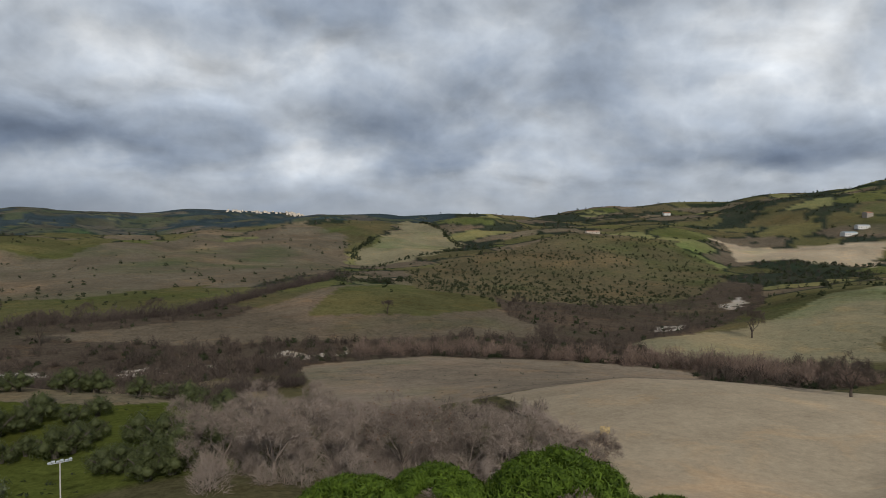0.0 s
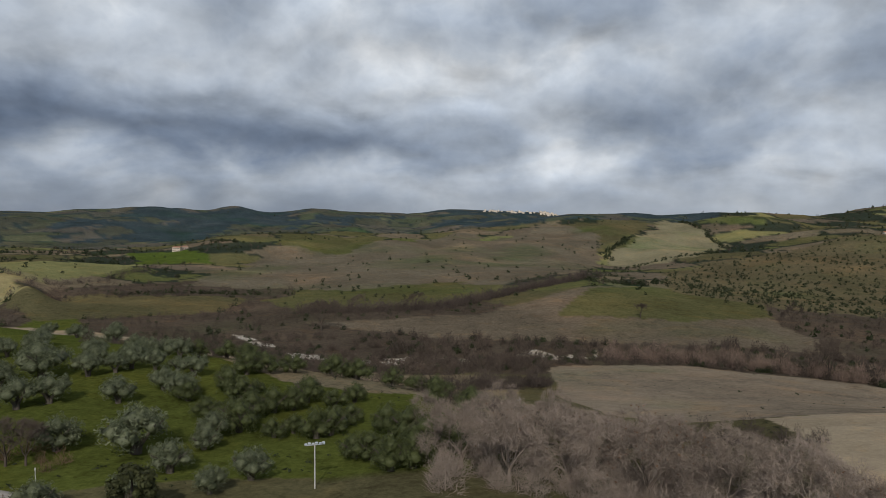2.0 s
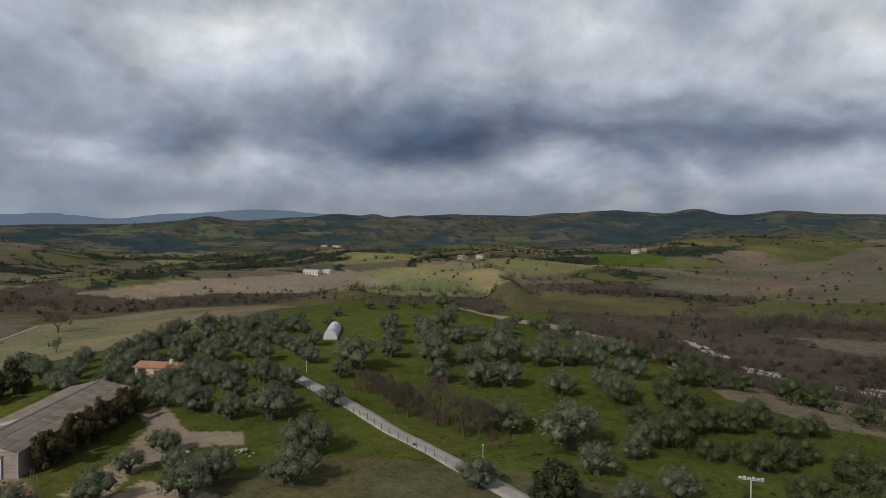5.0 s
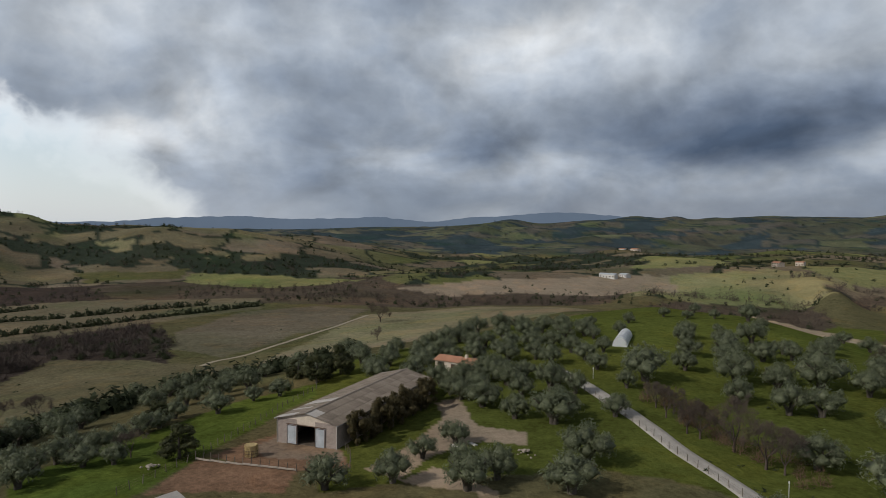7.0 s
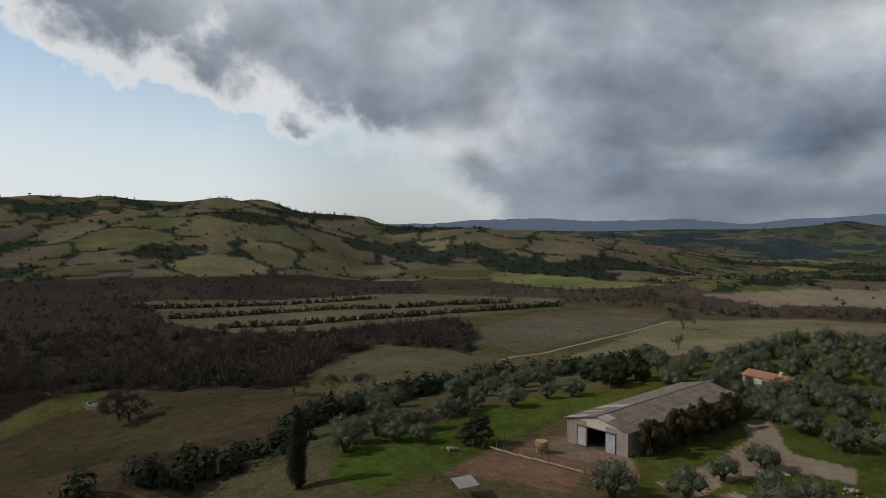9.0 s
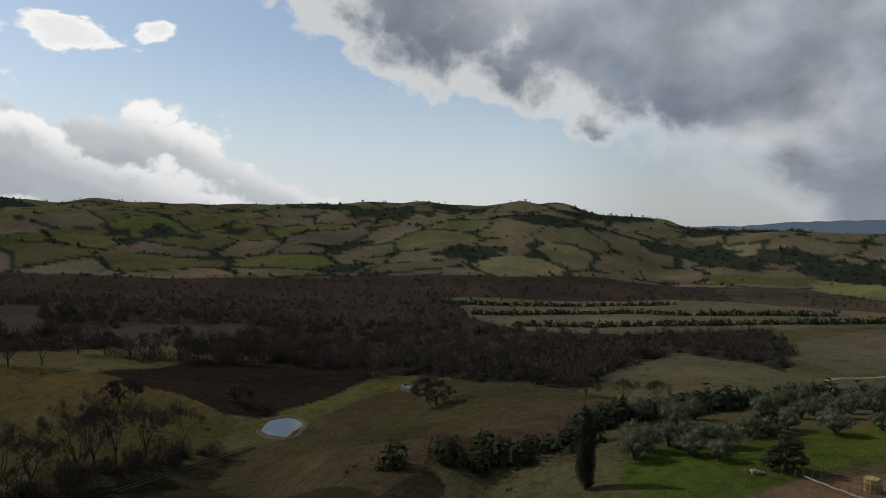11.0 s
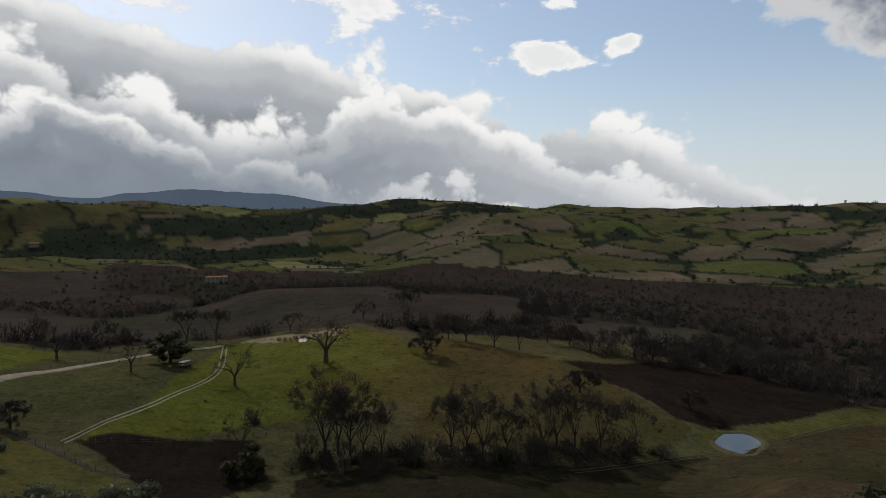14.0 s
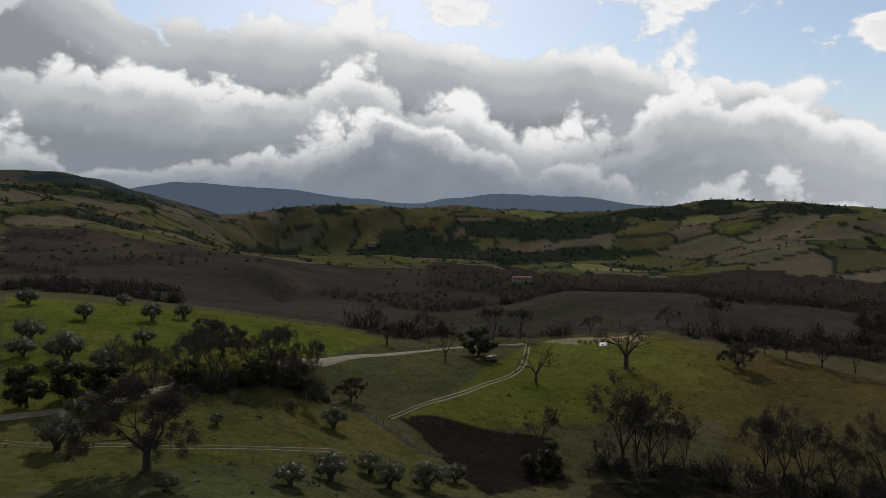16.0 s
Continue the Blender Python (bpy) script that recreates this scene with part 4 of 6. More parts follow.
def make_evergreen(mat=None):
    tree = new("evergreen_tree")
    v, f = tubes([(np.array((0, 0, -0.05)), np.array((0.01, 0, 0.30)), 0.04, 0.03), (np.array((0.01, 0, 0.3)), np.array((0, 0.02, 0.7)), 0.03, 0.01)], 6)
    solid("trunk", v, f, MAT_BARK, tree)
    blobs = []
    for k in range(26):
        w, h = rng.uniform(0, 6.28), rng.uniform(0.14, 0.80)
        d = 0.40 * math.sqrt(max(0.05, 1 - ((h - 0.40) / 0.48) ** 2)) * rng.uniform(0.3, 0.95)
        blobs.append((d * math.cos(w), d * math.sin(w), h, rng.uniform(0.09, 0.17), 0.9))
    v, f = joined(cores(blobs, 0.75), crown_of(blobs, 2200, 0.040, 0.5, 0.6, True))
    solid("crown", v, f, mat or MAT_DARKLEAF, tree)
    return tree


GROVES = {"olive_tree": [], "bare_tree": [], "evergreen_tree": []}


def plant(kind, makers, spots, label, category, group, tall=(0.85, 1.1)):
    """Sets copies of a few made trees at (bearing, distance, width)."""
    made = GROVES[kind]
    for b, r, wide in spots:
        wide = wide * (1.2 if kind == "olive_tree" else 1.15)
        pick = int(rng.integers(len(makers)))
        p = at(b, r, -0.05)
        m = Matrix.Translation(p) @ Matrix.Rotation(rng.uniform(0, 6.28), 4, "Z") @ Matrix.Diagonal((wide, wide, wide * rng.uniform(*tall), 1))
        key = (label, pick)
        if key not in READY:
            tree = READY[key] = tagged(makers[pick](), label, category, group)
            tree.matrix_basis = m
        else:
            tree = grow_copy(READY[key], m)
        made.append(tree)


READY = {}


def grow_copy(ob, m):
    whole = ob.matrix_basis.copy()
    ob.matrix_basis = Matrix()
    twin = copy_thing(ob, m)
    ob.matrix_basis = whole
    return twin


OLIVE_MAKERS = [lambda k=k: make_olive(k % 2) for k in range(6)]
BUSHY_MAKERS = [lambda k=k: make_olive(k % 2, True) for k in range(4)]
BARE_MAKERS = [lambda: make_bare(4, 1.05, 0.62, MAT_TWIGS), lambda: make_bare(4, 1.25, 0.45, MAT_TWIGS), lambda: make_bare(4, 0.95, 0.72, MAT_TWIGS), lambda: make_bare(4, 1.15, 0.52, MAT_TWIGS)]
STREAM_MAKERS = [lambda: make_bare(4, 1.6, 0.40, MAT_TWIGS, 0, 6), lambda: make_bare(4, 1.9, 0.34, MAT_TWIGS, 0, 6), lambda: make_bare(4, 1.4, 0.48, MAT_TWIGS, 0, 6)]
GNARLED_MAKERS = [lambda: make_bare(3, 0.9, 0.75, MAT_TWIGS, 0, 6, 1.25), lambda: make_bare(3, 1.05, 0.65, MAT_TWIGS, 0, 5, 1.25)]
ROUND_MAKERS = [lambda: make_bare(4, 0.95, 0.68, MAT_TWIGS, 0, 22, 1.1, 1.5)]
PALE_MAKERS = [lambda: make_bare(4, 1.0, 0.62, MAT_TWIGS_PALE, 260, 11, 0.75, 1.0), lambda: make_bare(4, 1.1, 0.55, MAT_TWIGS_PALE, 60, 11, 0.75, 1.0), lambda: make_bare(4, 0.9, 0.7, MAT_TWIGS_PALE, 30, 11, 0.75, 1.0)]
BROWN_MAKERS = [lambda: make_evergreen(MAT_BROWNLEAF), lambda: make_evergreen(MAT_BROWNLEAF)]
GREEN_MAKERS = [make_evergreen, make_evergreen, make_evergreen]


def olives(*spots):
    plant("olive_tree", OLIVE_MAKERS, spots, "silvery grey-green olive tree with a short trunk on grass", "olive tree", "olive trees", (0.82, 1.05))


def bare_trees(*spots):
    plant("bare_tree", BARE_MAKERS, spots, "leafless winter tree with dark forking branches", "tree", "bare trees", (0.95, 1.3))


def evergreens(*spots):
    plant("evergreen_tree", GREEN_MAKERS, spots, "dark evergreen tree with a dense rounded crown", "tree", "evergreen trees", (0.75, 0.95))


def pale_trees(*spots):
    plant("bare_tree", PALE_MAKERS, spots, "pale grey leafless oak with fine twigs and a few rusty leaves", "tree", "oaks below the pines", (0.85, 1.02))


def bushy_olives(*spots):
    plant("olive_tree", BUSHY_MAKERS, spots, "dense dark green unpruned olive tree with foliage to the ground", "olive tree", "olive trees", (0.80, 1.0))


def stream_trees(*spots):
    plant("bare_tree", STREAM_MAKERS, [(b, r, 1.3 * wide) for b, r, wide in spots], "tall slender leafless tree beside the stream", "tree", "trees along the stream", (1.05, 1.25))


def gnarled_trees(*spots):
    plant("bare_tree", GNARLED_MAKERS, spots, "gnarled dark leafless oak standing alone in pasture", "tree", "lone oaks on the hill", (1.15, 1.35))


def round_oaks(*spots):
    plant("bare_tree", ROUND_MAKERS, spots, "leafless oak with a round crown of dense fine twigs", "tree", "round oaks", (0.78, 0.85))


olives((50.5, 169, 10.5), (50.3, 153, 6.9), (46.7, 149, 7.9), (47.5, 167, 7.8), (44.7, 174, 12.4), (41.6, 170, 7.2), (48.6, 195, 8.2), (51.1, 196, 9.3), (49.4, 218, 8.8), (54.2, 178, 6.8), (54.0, 195, 7.4), (54.2, 216, 7.3), (57.3, 163, 11.8), (58.7, 155, 5.3), (61.1, 171, 6.1), (60.6, 191, 5.8), (59.3, 222, 5.2), (58.6, 243, 5.1), (55.9, 262, 4.8), (54.1, 262, 4.8), (52.1, 267, 4.5), (51.9, 235, 3.5), (64.6, 129, 10.4), (61.9, 108, 8.3), (59.6, 134, 6.5), (67.3, 147, 6.3), (64.9, 176, 7.4), (63.1, 96, 8.6), (44.7, 120, 8.4), (75.7, 111, 5.4))
olives((72.9, 119, 6.0), (71.9, 96, 7.8), (84.0, 99, 8.0), (78.3, 100, 6.3), (70.6, 142, 8.6), (69.6, 164, 7.7), (72.4, 149, 6.4), (89.6, 163, 4.7), (92.4, 153, 7.2), (68.4, 182, 7.7), (71.2, 185, 7.0), (73.6, 200, 6.8), (66.5, 195, 7.4), (63.7, 212, 7.1), (62.3, 223, 6.5), (65.6, 226, 6.6), (68.9, 219, 6.4), (76.0, 191, 6.5), (78.4, 187, 6.3), (63.2, 190, 6.4), (61.4, 211, 5.3), (70.3, 205, 6.9), (77.9, 214, 6.3), (64.2, 157, 6.0), (67.0, 163, 6.2), (80.8, 199, 6.7), (39.1, 113, 11.4), (35.1, 146, 7.8), (33.1, 117, 6.4), (36.8, 102, 7.6))
olives((40.4, 93, 5.3), (30.2, 96, 7.1), (33.9, 91, 5.4), (33.8, 112, 5.4), (36.3, 153, 6.7), (39.8, 146, 7.8), (33.8, 164, 7.2), (36.7, 173, 6.8), (39.6, 172, 6.8), (38.1, 188, 6.5), (34.7, 187, 7.3), (47.3, 93, 6.5), (44.7, 205, 7.0), (41.7, 180, 5.5), (46.6, 200, 6.0), (50.5, 178, 8.5), (51.2, 206, 8.0))
olives((54.4, 208, 6.8))
bushy_olives((30.9, 147, 7.5), (28.9, 146, 4.5), (31.3, 127, 7.1), (29.5, 129, 7.4), (27.6, 132, 7.4), (25.9, 133, 6.4), (27.8, 117, 5.2), (24.1, 116, 7.4), (22.8, 117, 6.9), (26.1, 119, 5.0), (22.2, 123, 5.0), (20.9, 122, 5.4), (20.8, 103, 6.4), (19.6, 101, 6.4), (17.4, 114, 8.0), (15.7, 110, 8.2), (14.2, 106, 8.0), (12.7, 105, 7.6), (11.6, 104, 5.8), (17.6, 94, 7.0), (15.5, 95, 7.8), (33.1, 131, 6.4), (34.5, 143, 6.8))
olives((106.4, 120, 7.3), (105.5, 125, 6.0), (103.9, 130, 6.2), (102.2, 125, 6.0), (101.3, 132, 5.7), (100.1, 123, 4.8), (99.7, 134, 5.6), (98.1, 145, 6.0), (96.8, 148, 5.7), (95.6, 155, 5.6), (94.7, 174, 6.0), (93.9, 181, 5.9), (93.0, 200, 6.1), (91.7, 213, 6.1), (90.3, 220, 6.3), (88.6, 212, 6.1), (87.2, 230, 6.6), (85.8, 228, 6.5), (106.7, 134, 5.2), (102.7, 139, 4.8))
olives((216.4, 280, 8.2), (212.8, 248, 7.3), (208.1, 252, 8.5), (205.8, 262, 7.7), (216.3, 217, 9.2), (216.8, 199, 7.6), (214.0, 192, 9.8), (215.0, 185, 3.9), (208.7, 212, 7.2), (211.5, 185, 7.1), (197.2, 113, 6.1), (193.9, 123, 7.7), (190.6, 134, 6.0), (188.9, 127, 6.9), (185.7, 132, 8.4), (183.3, 140, 5.0), (193.8, 162, 7.1), (203.2, 146, 3.8), (197.3, 165, 3.6), (213.6, 152, 4.6), (207.0, 107, 3.9), (214.7, 135, 8.3), (210.1, 297, 6.2))
round_oaks((208.5, 118, 17.5), (192.4, 186, 8.0), (202.8, 200, 15.0), (123.2, 224, 12.0), (139.6, 231, 8.5), (148.2, 223, 10.5), (161.1, 256, 11.0))
gnarled_trees((169.5, 241, 16.5), (176.8, 224, 12.0), (184.5, 239, 8.5), (189.5, 265, 8.5))
stream_trees((169.4, 163, 11.5), (168.3, 166, 9.0), (167.3, 164, 9.5), (166.2, 163, 8.0), (164.6, 160, 6.8), (158.7, 163, 8.0), (157.4, 166, 8.0), (156.0, 161, 8.5), (154.0, 167, 8.0), (151.0, 172, 8.5), (149.9, 176, 10.5), (148.4, 178, 9.0), (146.3, 182, 8.5), (143.6, 185, 7.5), (176.2, 164, 6.5))
bare_trees((196.5, 185, 10.1), (198.1, 181, 10), (199.0, 197, 8.4), (208.1, 169, 8.7), (152.2, 338, 11.3), (159.3, 283, 9.5), (157.8, 280, 10.6), (155.4, 271, 9.1))
bare_trees((153.3, 269, 7.9), (79.1, 442, 11.8), (79.4, 319, 5.4), (107.5, 189, 6.5), (110.7, 215, 7.3), (104.9, 181, 6.2), (55.6, 136, 5.9), (53.0, 126, 6.5), (50.5, 122, 7.4), (48.2, 116, 7.1), (46.9, 115, 6.0), (56.4, 142, 5.5), (98.9, 126, 4.4), (54.0, 128, 5.5), (-34.3, 474, 17.1), (-42.8, 193, 10.8), (-18.2, 389, 17.0), (-15.4, 589, 12.6), (14.6, 604, 12.9), (19.4, 598, 12.7), (22.5, 494, 21.2), (-4.3, 542, 9.3))
stream_trees(*[(b + rng.uniform(-0.6, 0.6), r + rng.uniform(-6, 6), rng.uniform(3.5, 5.5)) for b, r in ((171.0, 158), (168.2, 156), (162.0, 155), (159.8, 158), (155.0, 163), (152.0, 165), (150.4, 167), (147.2, 173), (144.9, 178))])
bare_trees(*[(b, r + rng.uniform(-6, 8), rng.uniform(8, 13)) for b, r in ((151, 296), (149.2, 298), (147.5, 296), (145.8, 299), (144.0, 297), (142.6, 300), (141.0, 301), (139.2, 303), (137.6, 300), (135.8, 303), (134.1, 304), (132.2, 303), (130.4, 296), (166.5, 318), (172.5, 315), (180.5, 300), (178.3, 312), (163.0, 312), (186.0, 297), (190.5, 300))])
bare_trees(*[(b, r, rng.uniform(9, 14)) for b, r in ((198.6, 186), (200.4, 180), (203.6, 176), (206.2, 172), (209.8, 168), (204.8, 184))])
evergreens((181.7, 258, 14.4), (216.6, 159, 9.6), (213.6, 161, 11.1), (211.1, 161, 10.4), (95.4, 121, 6.9), (175.9, 152, 9.5), (205.6, 170, 8.8), (197.1, 180, 7.8), (200.3, 173, 9.0))
pale_trees((6.5, 90, 15), (1.0, 93, 14), (-6.0, 94, 15), (-12.5, 96, 16), (-19.5, 92, 16), (11, 96, 12), (4, 108, 14), (-3.0, 112, 14), (-9.5, 110, 14), (-15.5, 108, 14), (-23.5, 98, 12))
pale_trees((8, 116, 12), (0, 122, 12), (-6, 126, 11), (-13, 124, 11), (-18, 112, 11), (3, 132, 10), (13.5, 112, 9), (-8.5, 98, 10))


# the rest of the grove, where it stands dense
filled = [(t.location.x, t.location.y) for t in GROVES["olive_tree"]]
for b0, b1, r0, r1, n in ((9, 34, 118, 190, 34), (26, 48, 150, 215, 30), (36, 56, 180, 290, 24), (61.5, 82, 128, 245, 84), (84, 107, 150, 215, 40), (66, 80, 92, 112, 5)):
    for k in range(n):
        b, r = rng.uniform(b0, b1), rng.uniform(r0, r1)
        x, y = -math.sin(radians(b)) * r, math.cos(radians(b)) * r
        clear = min(math.hypot(x - p, y - q) for p, q in filled)
        on_road = abs(b - (43 + 21.4 * ((r - 88) / 82) ** 0.72 if r > 88 else 43)) * r / 57 < 6 and r < 172
        in_yard = 73 < b < 95 and r < 165 and not (66 < b < 80 and r < 115)
        if clear > 5.0 and not on_road and not in_yard and height(x, y)[0] > -9:
            filled.append((x, y))
            (bushy_olives if b < 34 else olives)((b, r, rng.uniform(5.0, 8.5)))


# ---- stone pines below the camera, the cypress ----
def make_pine(x, y, top, wide):
    tree = new("stone_pine")
    ground = float(height(x, y)[0])
    tall = top - ground
    rods = [(np.array((0, 0, -0.3)), np.array((0.1, 0.1, tall * 0.6)), 0.30, 0.22)]
    blobs = []
    for k in range(7):
        w = 0.9 * k
        rods.append((np.array((0.1, 0.1, tall * 0.6)), np.array((wide * 0.28 * math.cos(w), wide * 0.28 * math.sin(w), tall * 0.84)), 0.12, 0.05))
    for k in range(110):
        w, d = rng.uniform(0, 6.28), math.sqrt(rng.uniform(0, 1))
        z = tall - wide * 0.075 - wide * 0.26 * d ** 2.2
        blobs.append((wide * 0.45 * d * math.cos(w), wide * 0.45 * d * math.sin(w), z, wide * rng.uniform(0.055, 0.085), 0.8))
    v, f = tubes(rods, 8)
    solid("trunk", v, f, MAT_BARK, tree)
    v, f = crown_of(blobs, 18000, 0.17, 0.22, 0.45, True)
    solid("crown", v, f, MAT_PINE, tree)
    tree.location = (x, y, ground)
    return tagged(tree, "bright green umbrella pine with a domed needle crown", "pine tree", "stone pines")


for x, y, top, wide in ((8.4, 11.2, 30.6, 7.2), (3.2, 11.6, 30.0, 5.2), (-0.3, 11.0, 30.0, 5.6), (12.6, 9.5, 28.9, 4.0)):
    make_pine(x, y, top, wide)

p = at(110.3, 106)
cypress = new("cypress")
blobs = [(rng.normal() * 0.25, rng.normal() * 0.25, h, 1.75 * min(1, 0.62 + h / 9) * (1 - max(0, (h - 8.5) / 6.2)) ** 0.7 * rng.uniform(0.85, 1.0), 1.2) for h in np.linspace(1.4, 13.6, 26)]
v, f = tubes([(np.array((0, 0, -0.3)), np.array((0, 0, 3.0)), 0.28, 0.2)], 8)
solid("trunk", v, f, MAT_BARK, cypress)
v, f = joined(cores(blobs, 0.92), crown_of(blobs, 7000, 0.17, 0.4, 0.88))
solid("crown", v, f, MAT_CYPRESS, cypress)
cypress.matrix_basis = Matrix.Translation(p) @ Matrix.Scale(0.93, 4)
tagged(cypress, "tall dark green columnar cypress on a slope", "cypress")


# ---- brush, hedges and woods that nobody could count ----
def brush_clump(n, thin=0.022):
    """A leafless bush: a dome of short twigs going all ways."""
    way = rng.normal(size=(n, 3))
    way[:, 2] = np.abs(way[:, 2]) + 0.1
    way /= np.linalg.norm(way, axis=1, keepdims=True)
    a = way * (0.42, 0.42, 0.80) * rng.uniform(0.1, 1.0, (n, 1)) ** 0.6
    long = way * 0.7 + rng.normal(size=(n, 3)) * 0.55 + (0, 0, 0.25)
    long /= np.linalg.norm(long, axis=1, keepdims=True)
    side = np.cross(long, rng.normal(size=(n, 3)))
    side *= thin / (np.linalg.norm(side, axis=1, keepdims=True) + 1e-9)
    b = a + long * rng.uniform(0.12, 0.30, (n, 1))
    verts = np.stack([a - side, a + side, b], 1).reshape(-1, 3)
    trunk = np.array([(-0.02, 0, 0), (0.02, 0, 0), (0.01, 0.02, 0.6), (0, -0.02, 0), (0, 0.02, 0), (-0.02, 0, 0.55)])
    return np.concatenate([verts, trunk]), np.arange(3 * n + 6).reshape(-1, 3)


def leafy_clump(n):
    """A bush of leaf sprays on a dome."""
    way = rng.normal(size=(n, 3))
    way[:, 2] = np.abs(way[:, 2])
    way /= np.linalg.norm(way, axis=1, keepdims=True)
    spots = way * (0.5, 0.5, 0.75) * rng.uniform(0.45, 1.0, (n, 1)) + rng.normal(size=(n, 3)) * 0.05
    return leaves(spots, way, 0.115 if n > 30 else 0.20, 0.6, True)


def thicket(name, clumps, x, y, size, mat, label, category, sink=0.1, tall=1.0):
    """Many clumps on the ground in one mesh."""
    z = height(x, y)
    verts, faces, total = [], [], 0
    pick = rng.integers(0, len(clumps), len(x))
    for k, (cv, cf) in enumerate(clumps):
        who = np.nonzero(pick == k)[0]
        if len(who) == 0:
            continue
        w = rng.uniform(0, 6.28, len(who))
        c, s_ = np.cos(w)[:, None], np.sin(w)[:, None]
        sz = size[who][:, None]
        px = (cv[:, 0] * c - cv[:, 1] * s_) * sz + x[who][:, None]
        py = (cv[:, 0] * s_ + cv[:, 1] * c) * sz + y[who][:, None]
        pz = cv[:, 2] * sz * tall * rng.uniform(0.8, 1.2, (len(who), 1)) + z[who][:, None] - sink * sz
        verts.append(np.stack([px, py, pz], 2).reshape(-1, 3))
        faces.append((cf[None] + (np.arange(len(who)) * len(cv))[:, None, None] + total).reshape(-1, 3))
        total += len(who) * len(cv)
    ob = solid(name, np.concatenate(verts), np.concatenate(faces), mat)
    return tagged(ob, label, category, kind="stuff")


def crop_near(x, y, *names):
    """Whether the crop there is one of those named."""
    tone = crop_plain(x, y)
    found = np.zeros(len(x), bool)
    for name in names:
        found |= np.abs(tone - np.array(CROPS[name])).max(axis=1) < 1e-6
    return found


def scattered(count, b0, b1, r0, r1):
    b, r = np.radians(rng.uniform(b0, b1, count)), np.exp(rng.uniform(math.log(r0), math.log(r1), count))
    return -np.sin(b) * r, np.cos(b) * r


def hedge_line(spots, step, width):
    """Places along a line of (bearing, distance) stations."""
    xs, ys = [], []
    pts = [(-math.sin(radians(b)) * r, math.cos(radians(b)) * r) for b, r in spots]
    for (x0, y0), (x1, y1) in zip(pts, pts[1:]):
        n = max(1, int(math.hypot(x1 - x0, y1 - y0) / step))
        f = (np.arange(n) + rng.uniform(0, 1, n)) / n
        xs.append(x0 + (x1 - x0) * f), ys.append(y0 + (y1 - y0) * f)
    x, y = np.concatenate(xs), np.concatenate(ys)
    return x + rng.normal(size=len(x)) * width, y + rng.normal(size=len(x)) * width


BRUSH = [brush_clump(120) for k in range(6)]
BRUSH_FAR = [brush_clump(40) for k in range(5)]
BRUSH_FINE = [brush_clump(260, 0.009) for k in range(5)]
BUSH = [leafy_clump(150) for k in range(6)]
BUSH_FAR = [leafy_clump(22) for k in range(5)]

# riverside and valley woods
def woods(crop, count, b0, b1, mat, thin, label):
    x, y = scattered(count, b0, b1, 240, 1100)
    keep = crop_near(x, y, crop) & (fractal(x, y, 45, 95, 3) > thin)
    x, y = x[keep], y[keep]
    far = np.hypot(x, y)
    kind = rng.uniform(size=len(x)) + 0.35 * fractal(x, y, 60, 91, 3)
    size = rng.uniform(3.0, 8.5, len(x)) * (1 + 0.35 * fractal(x, y, 90, 93, 2))
    near = far < 480
    for name, clumps, who in (("brushwood", BRUSH, near & (kind < 0.74)), ("far_brushwood", BRUSH_FAR, ~near & (kind < 0.78))):
        thicket(name, clumps, x[who], y[who], size[who], mat, label, "woodland", tall=1.15)
    for name, clumps, who in (("evergreen_scrub", BUSH, near & (kind >= 0.74)), ("far_evergreen_scrub", BUSH_FAR, ~near & (kind >= 0.78))):
        thicket(name, clumps, x[who], y[who], size[who] * 0.75, MAT_BUSH, "dark evergreen bushes among the bare brushwood", "bushes")


woods("wood", 17000, -48, 95, MAT_BRUSH, -0.3, "leafless brown brushwood along the river")
woods("shaded_oak_wood", 12000, 95, 222, MAT_SHADE_DARK_BRUSH, -9, "dense leafless oak wood on the valley floor, darkened for cloud shade")

# scrub on the hill across the river
x, y = scattered(12000, -48, 60, 500, 1700)
keep = crop_near(x, y, "scrub")
x, y = x[keep], y[keep]
thicket("hill_scrub", BUSH_FAR, x, y, rng.uniform(2.5, 6.5, len(x)), MAT_BUSH, "scattered dark green scrub on a dry hillside", "bushes")

# field hedges and copses on the hills
x, y = scattered(56000, -48, 222, 620, 3300)
number, margin = plots(x, y, 125.0, 31)
keep = crop_near(x, y, "heath") & (rng.uniform(size=len(x)) < 0.75)
x, y = x[keep], y[keep]
kind = rng.uniform(size=len(x))
far = np.hypot(x, y)
thicket("hill_hedges", BUSH_FAR, x[kind < 0.6], y[kind < 0.6], (rng.uniform(4, 8.5, len(x)) * (1 + far / 6000))[kind < 0.6], MAT_BUSH, "dark hedges and copses between hill fields", "hedges")
thicket("hill_brushwood", BRUSH_FAR, x[kind >= 0.6], y[kind >= 0.6], (rng.uniform(4, 9, len(x)) * (1 + far / 6000))[kind >= 0.6], MAT_BRUSH, "leafless brown copses between hill fields", "woodland")
# single trees in the hill fields
x, y = scattered(5200, -48, 222, 650, 3100)
keep = ~crop_near(x, y, "pale", "dry", "dry_green") & (fractal(x, y, 110, 69, 3) + 0.25 * rng.uniform(-1, 1, len(x)) > 0.06)
x, y = x[keep], y[keep]
thicket("field_trees", BUSH_FAR, x, y, rng.uniform(1.6, 2.7, len(x)) ** 2 * (1 + np.hypot(x, y) / 9000), MAT_BUSH, "single dark trees dotted over hill fields", "trees")


MAT_HEDGE = speckled("pinkish_hedge", (0.080, 0.060, 0.048), (0.27, 0.195, 0.155), 0.03, random_by="island", relief=0)


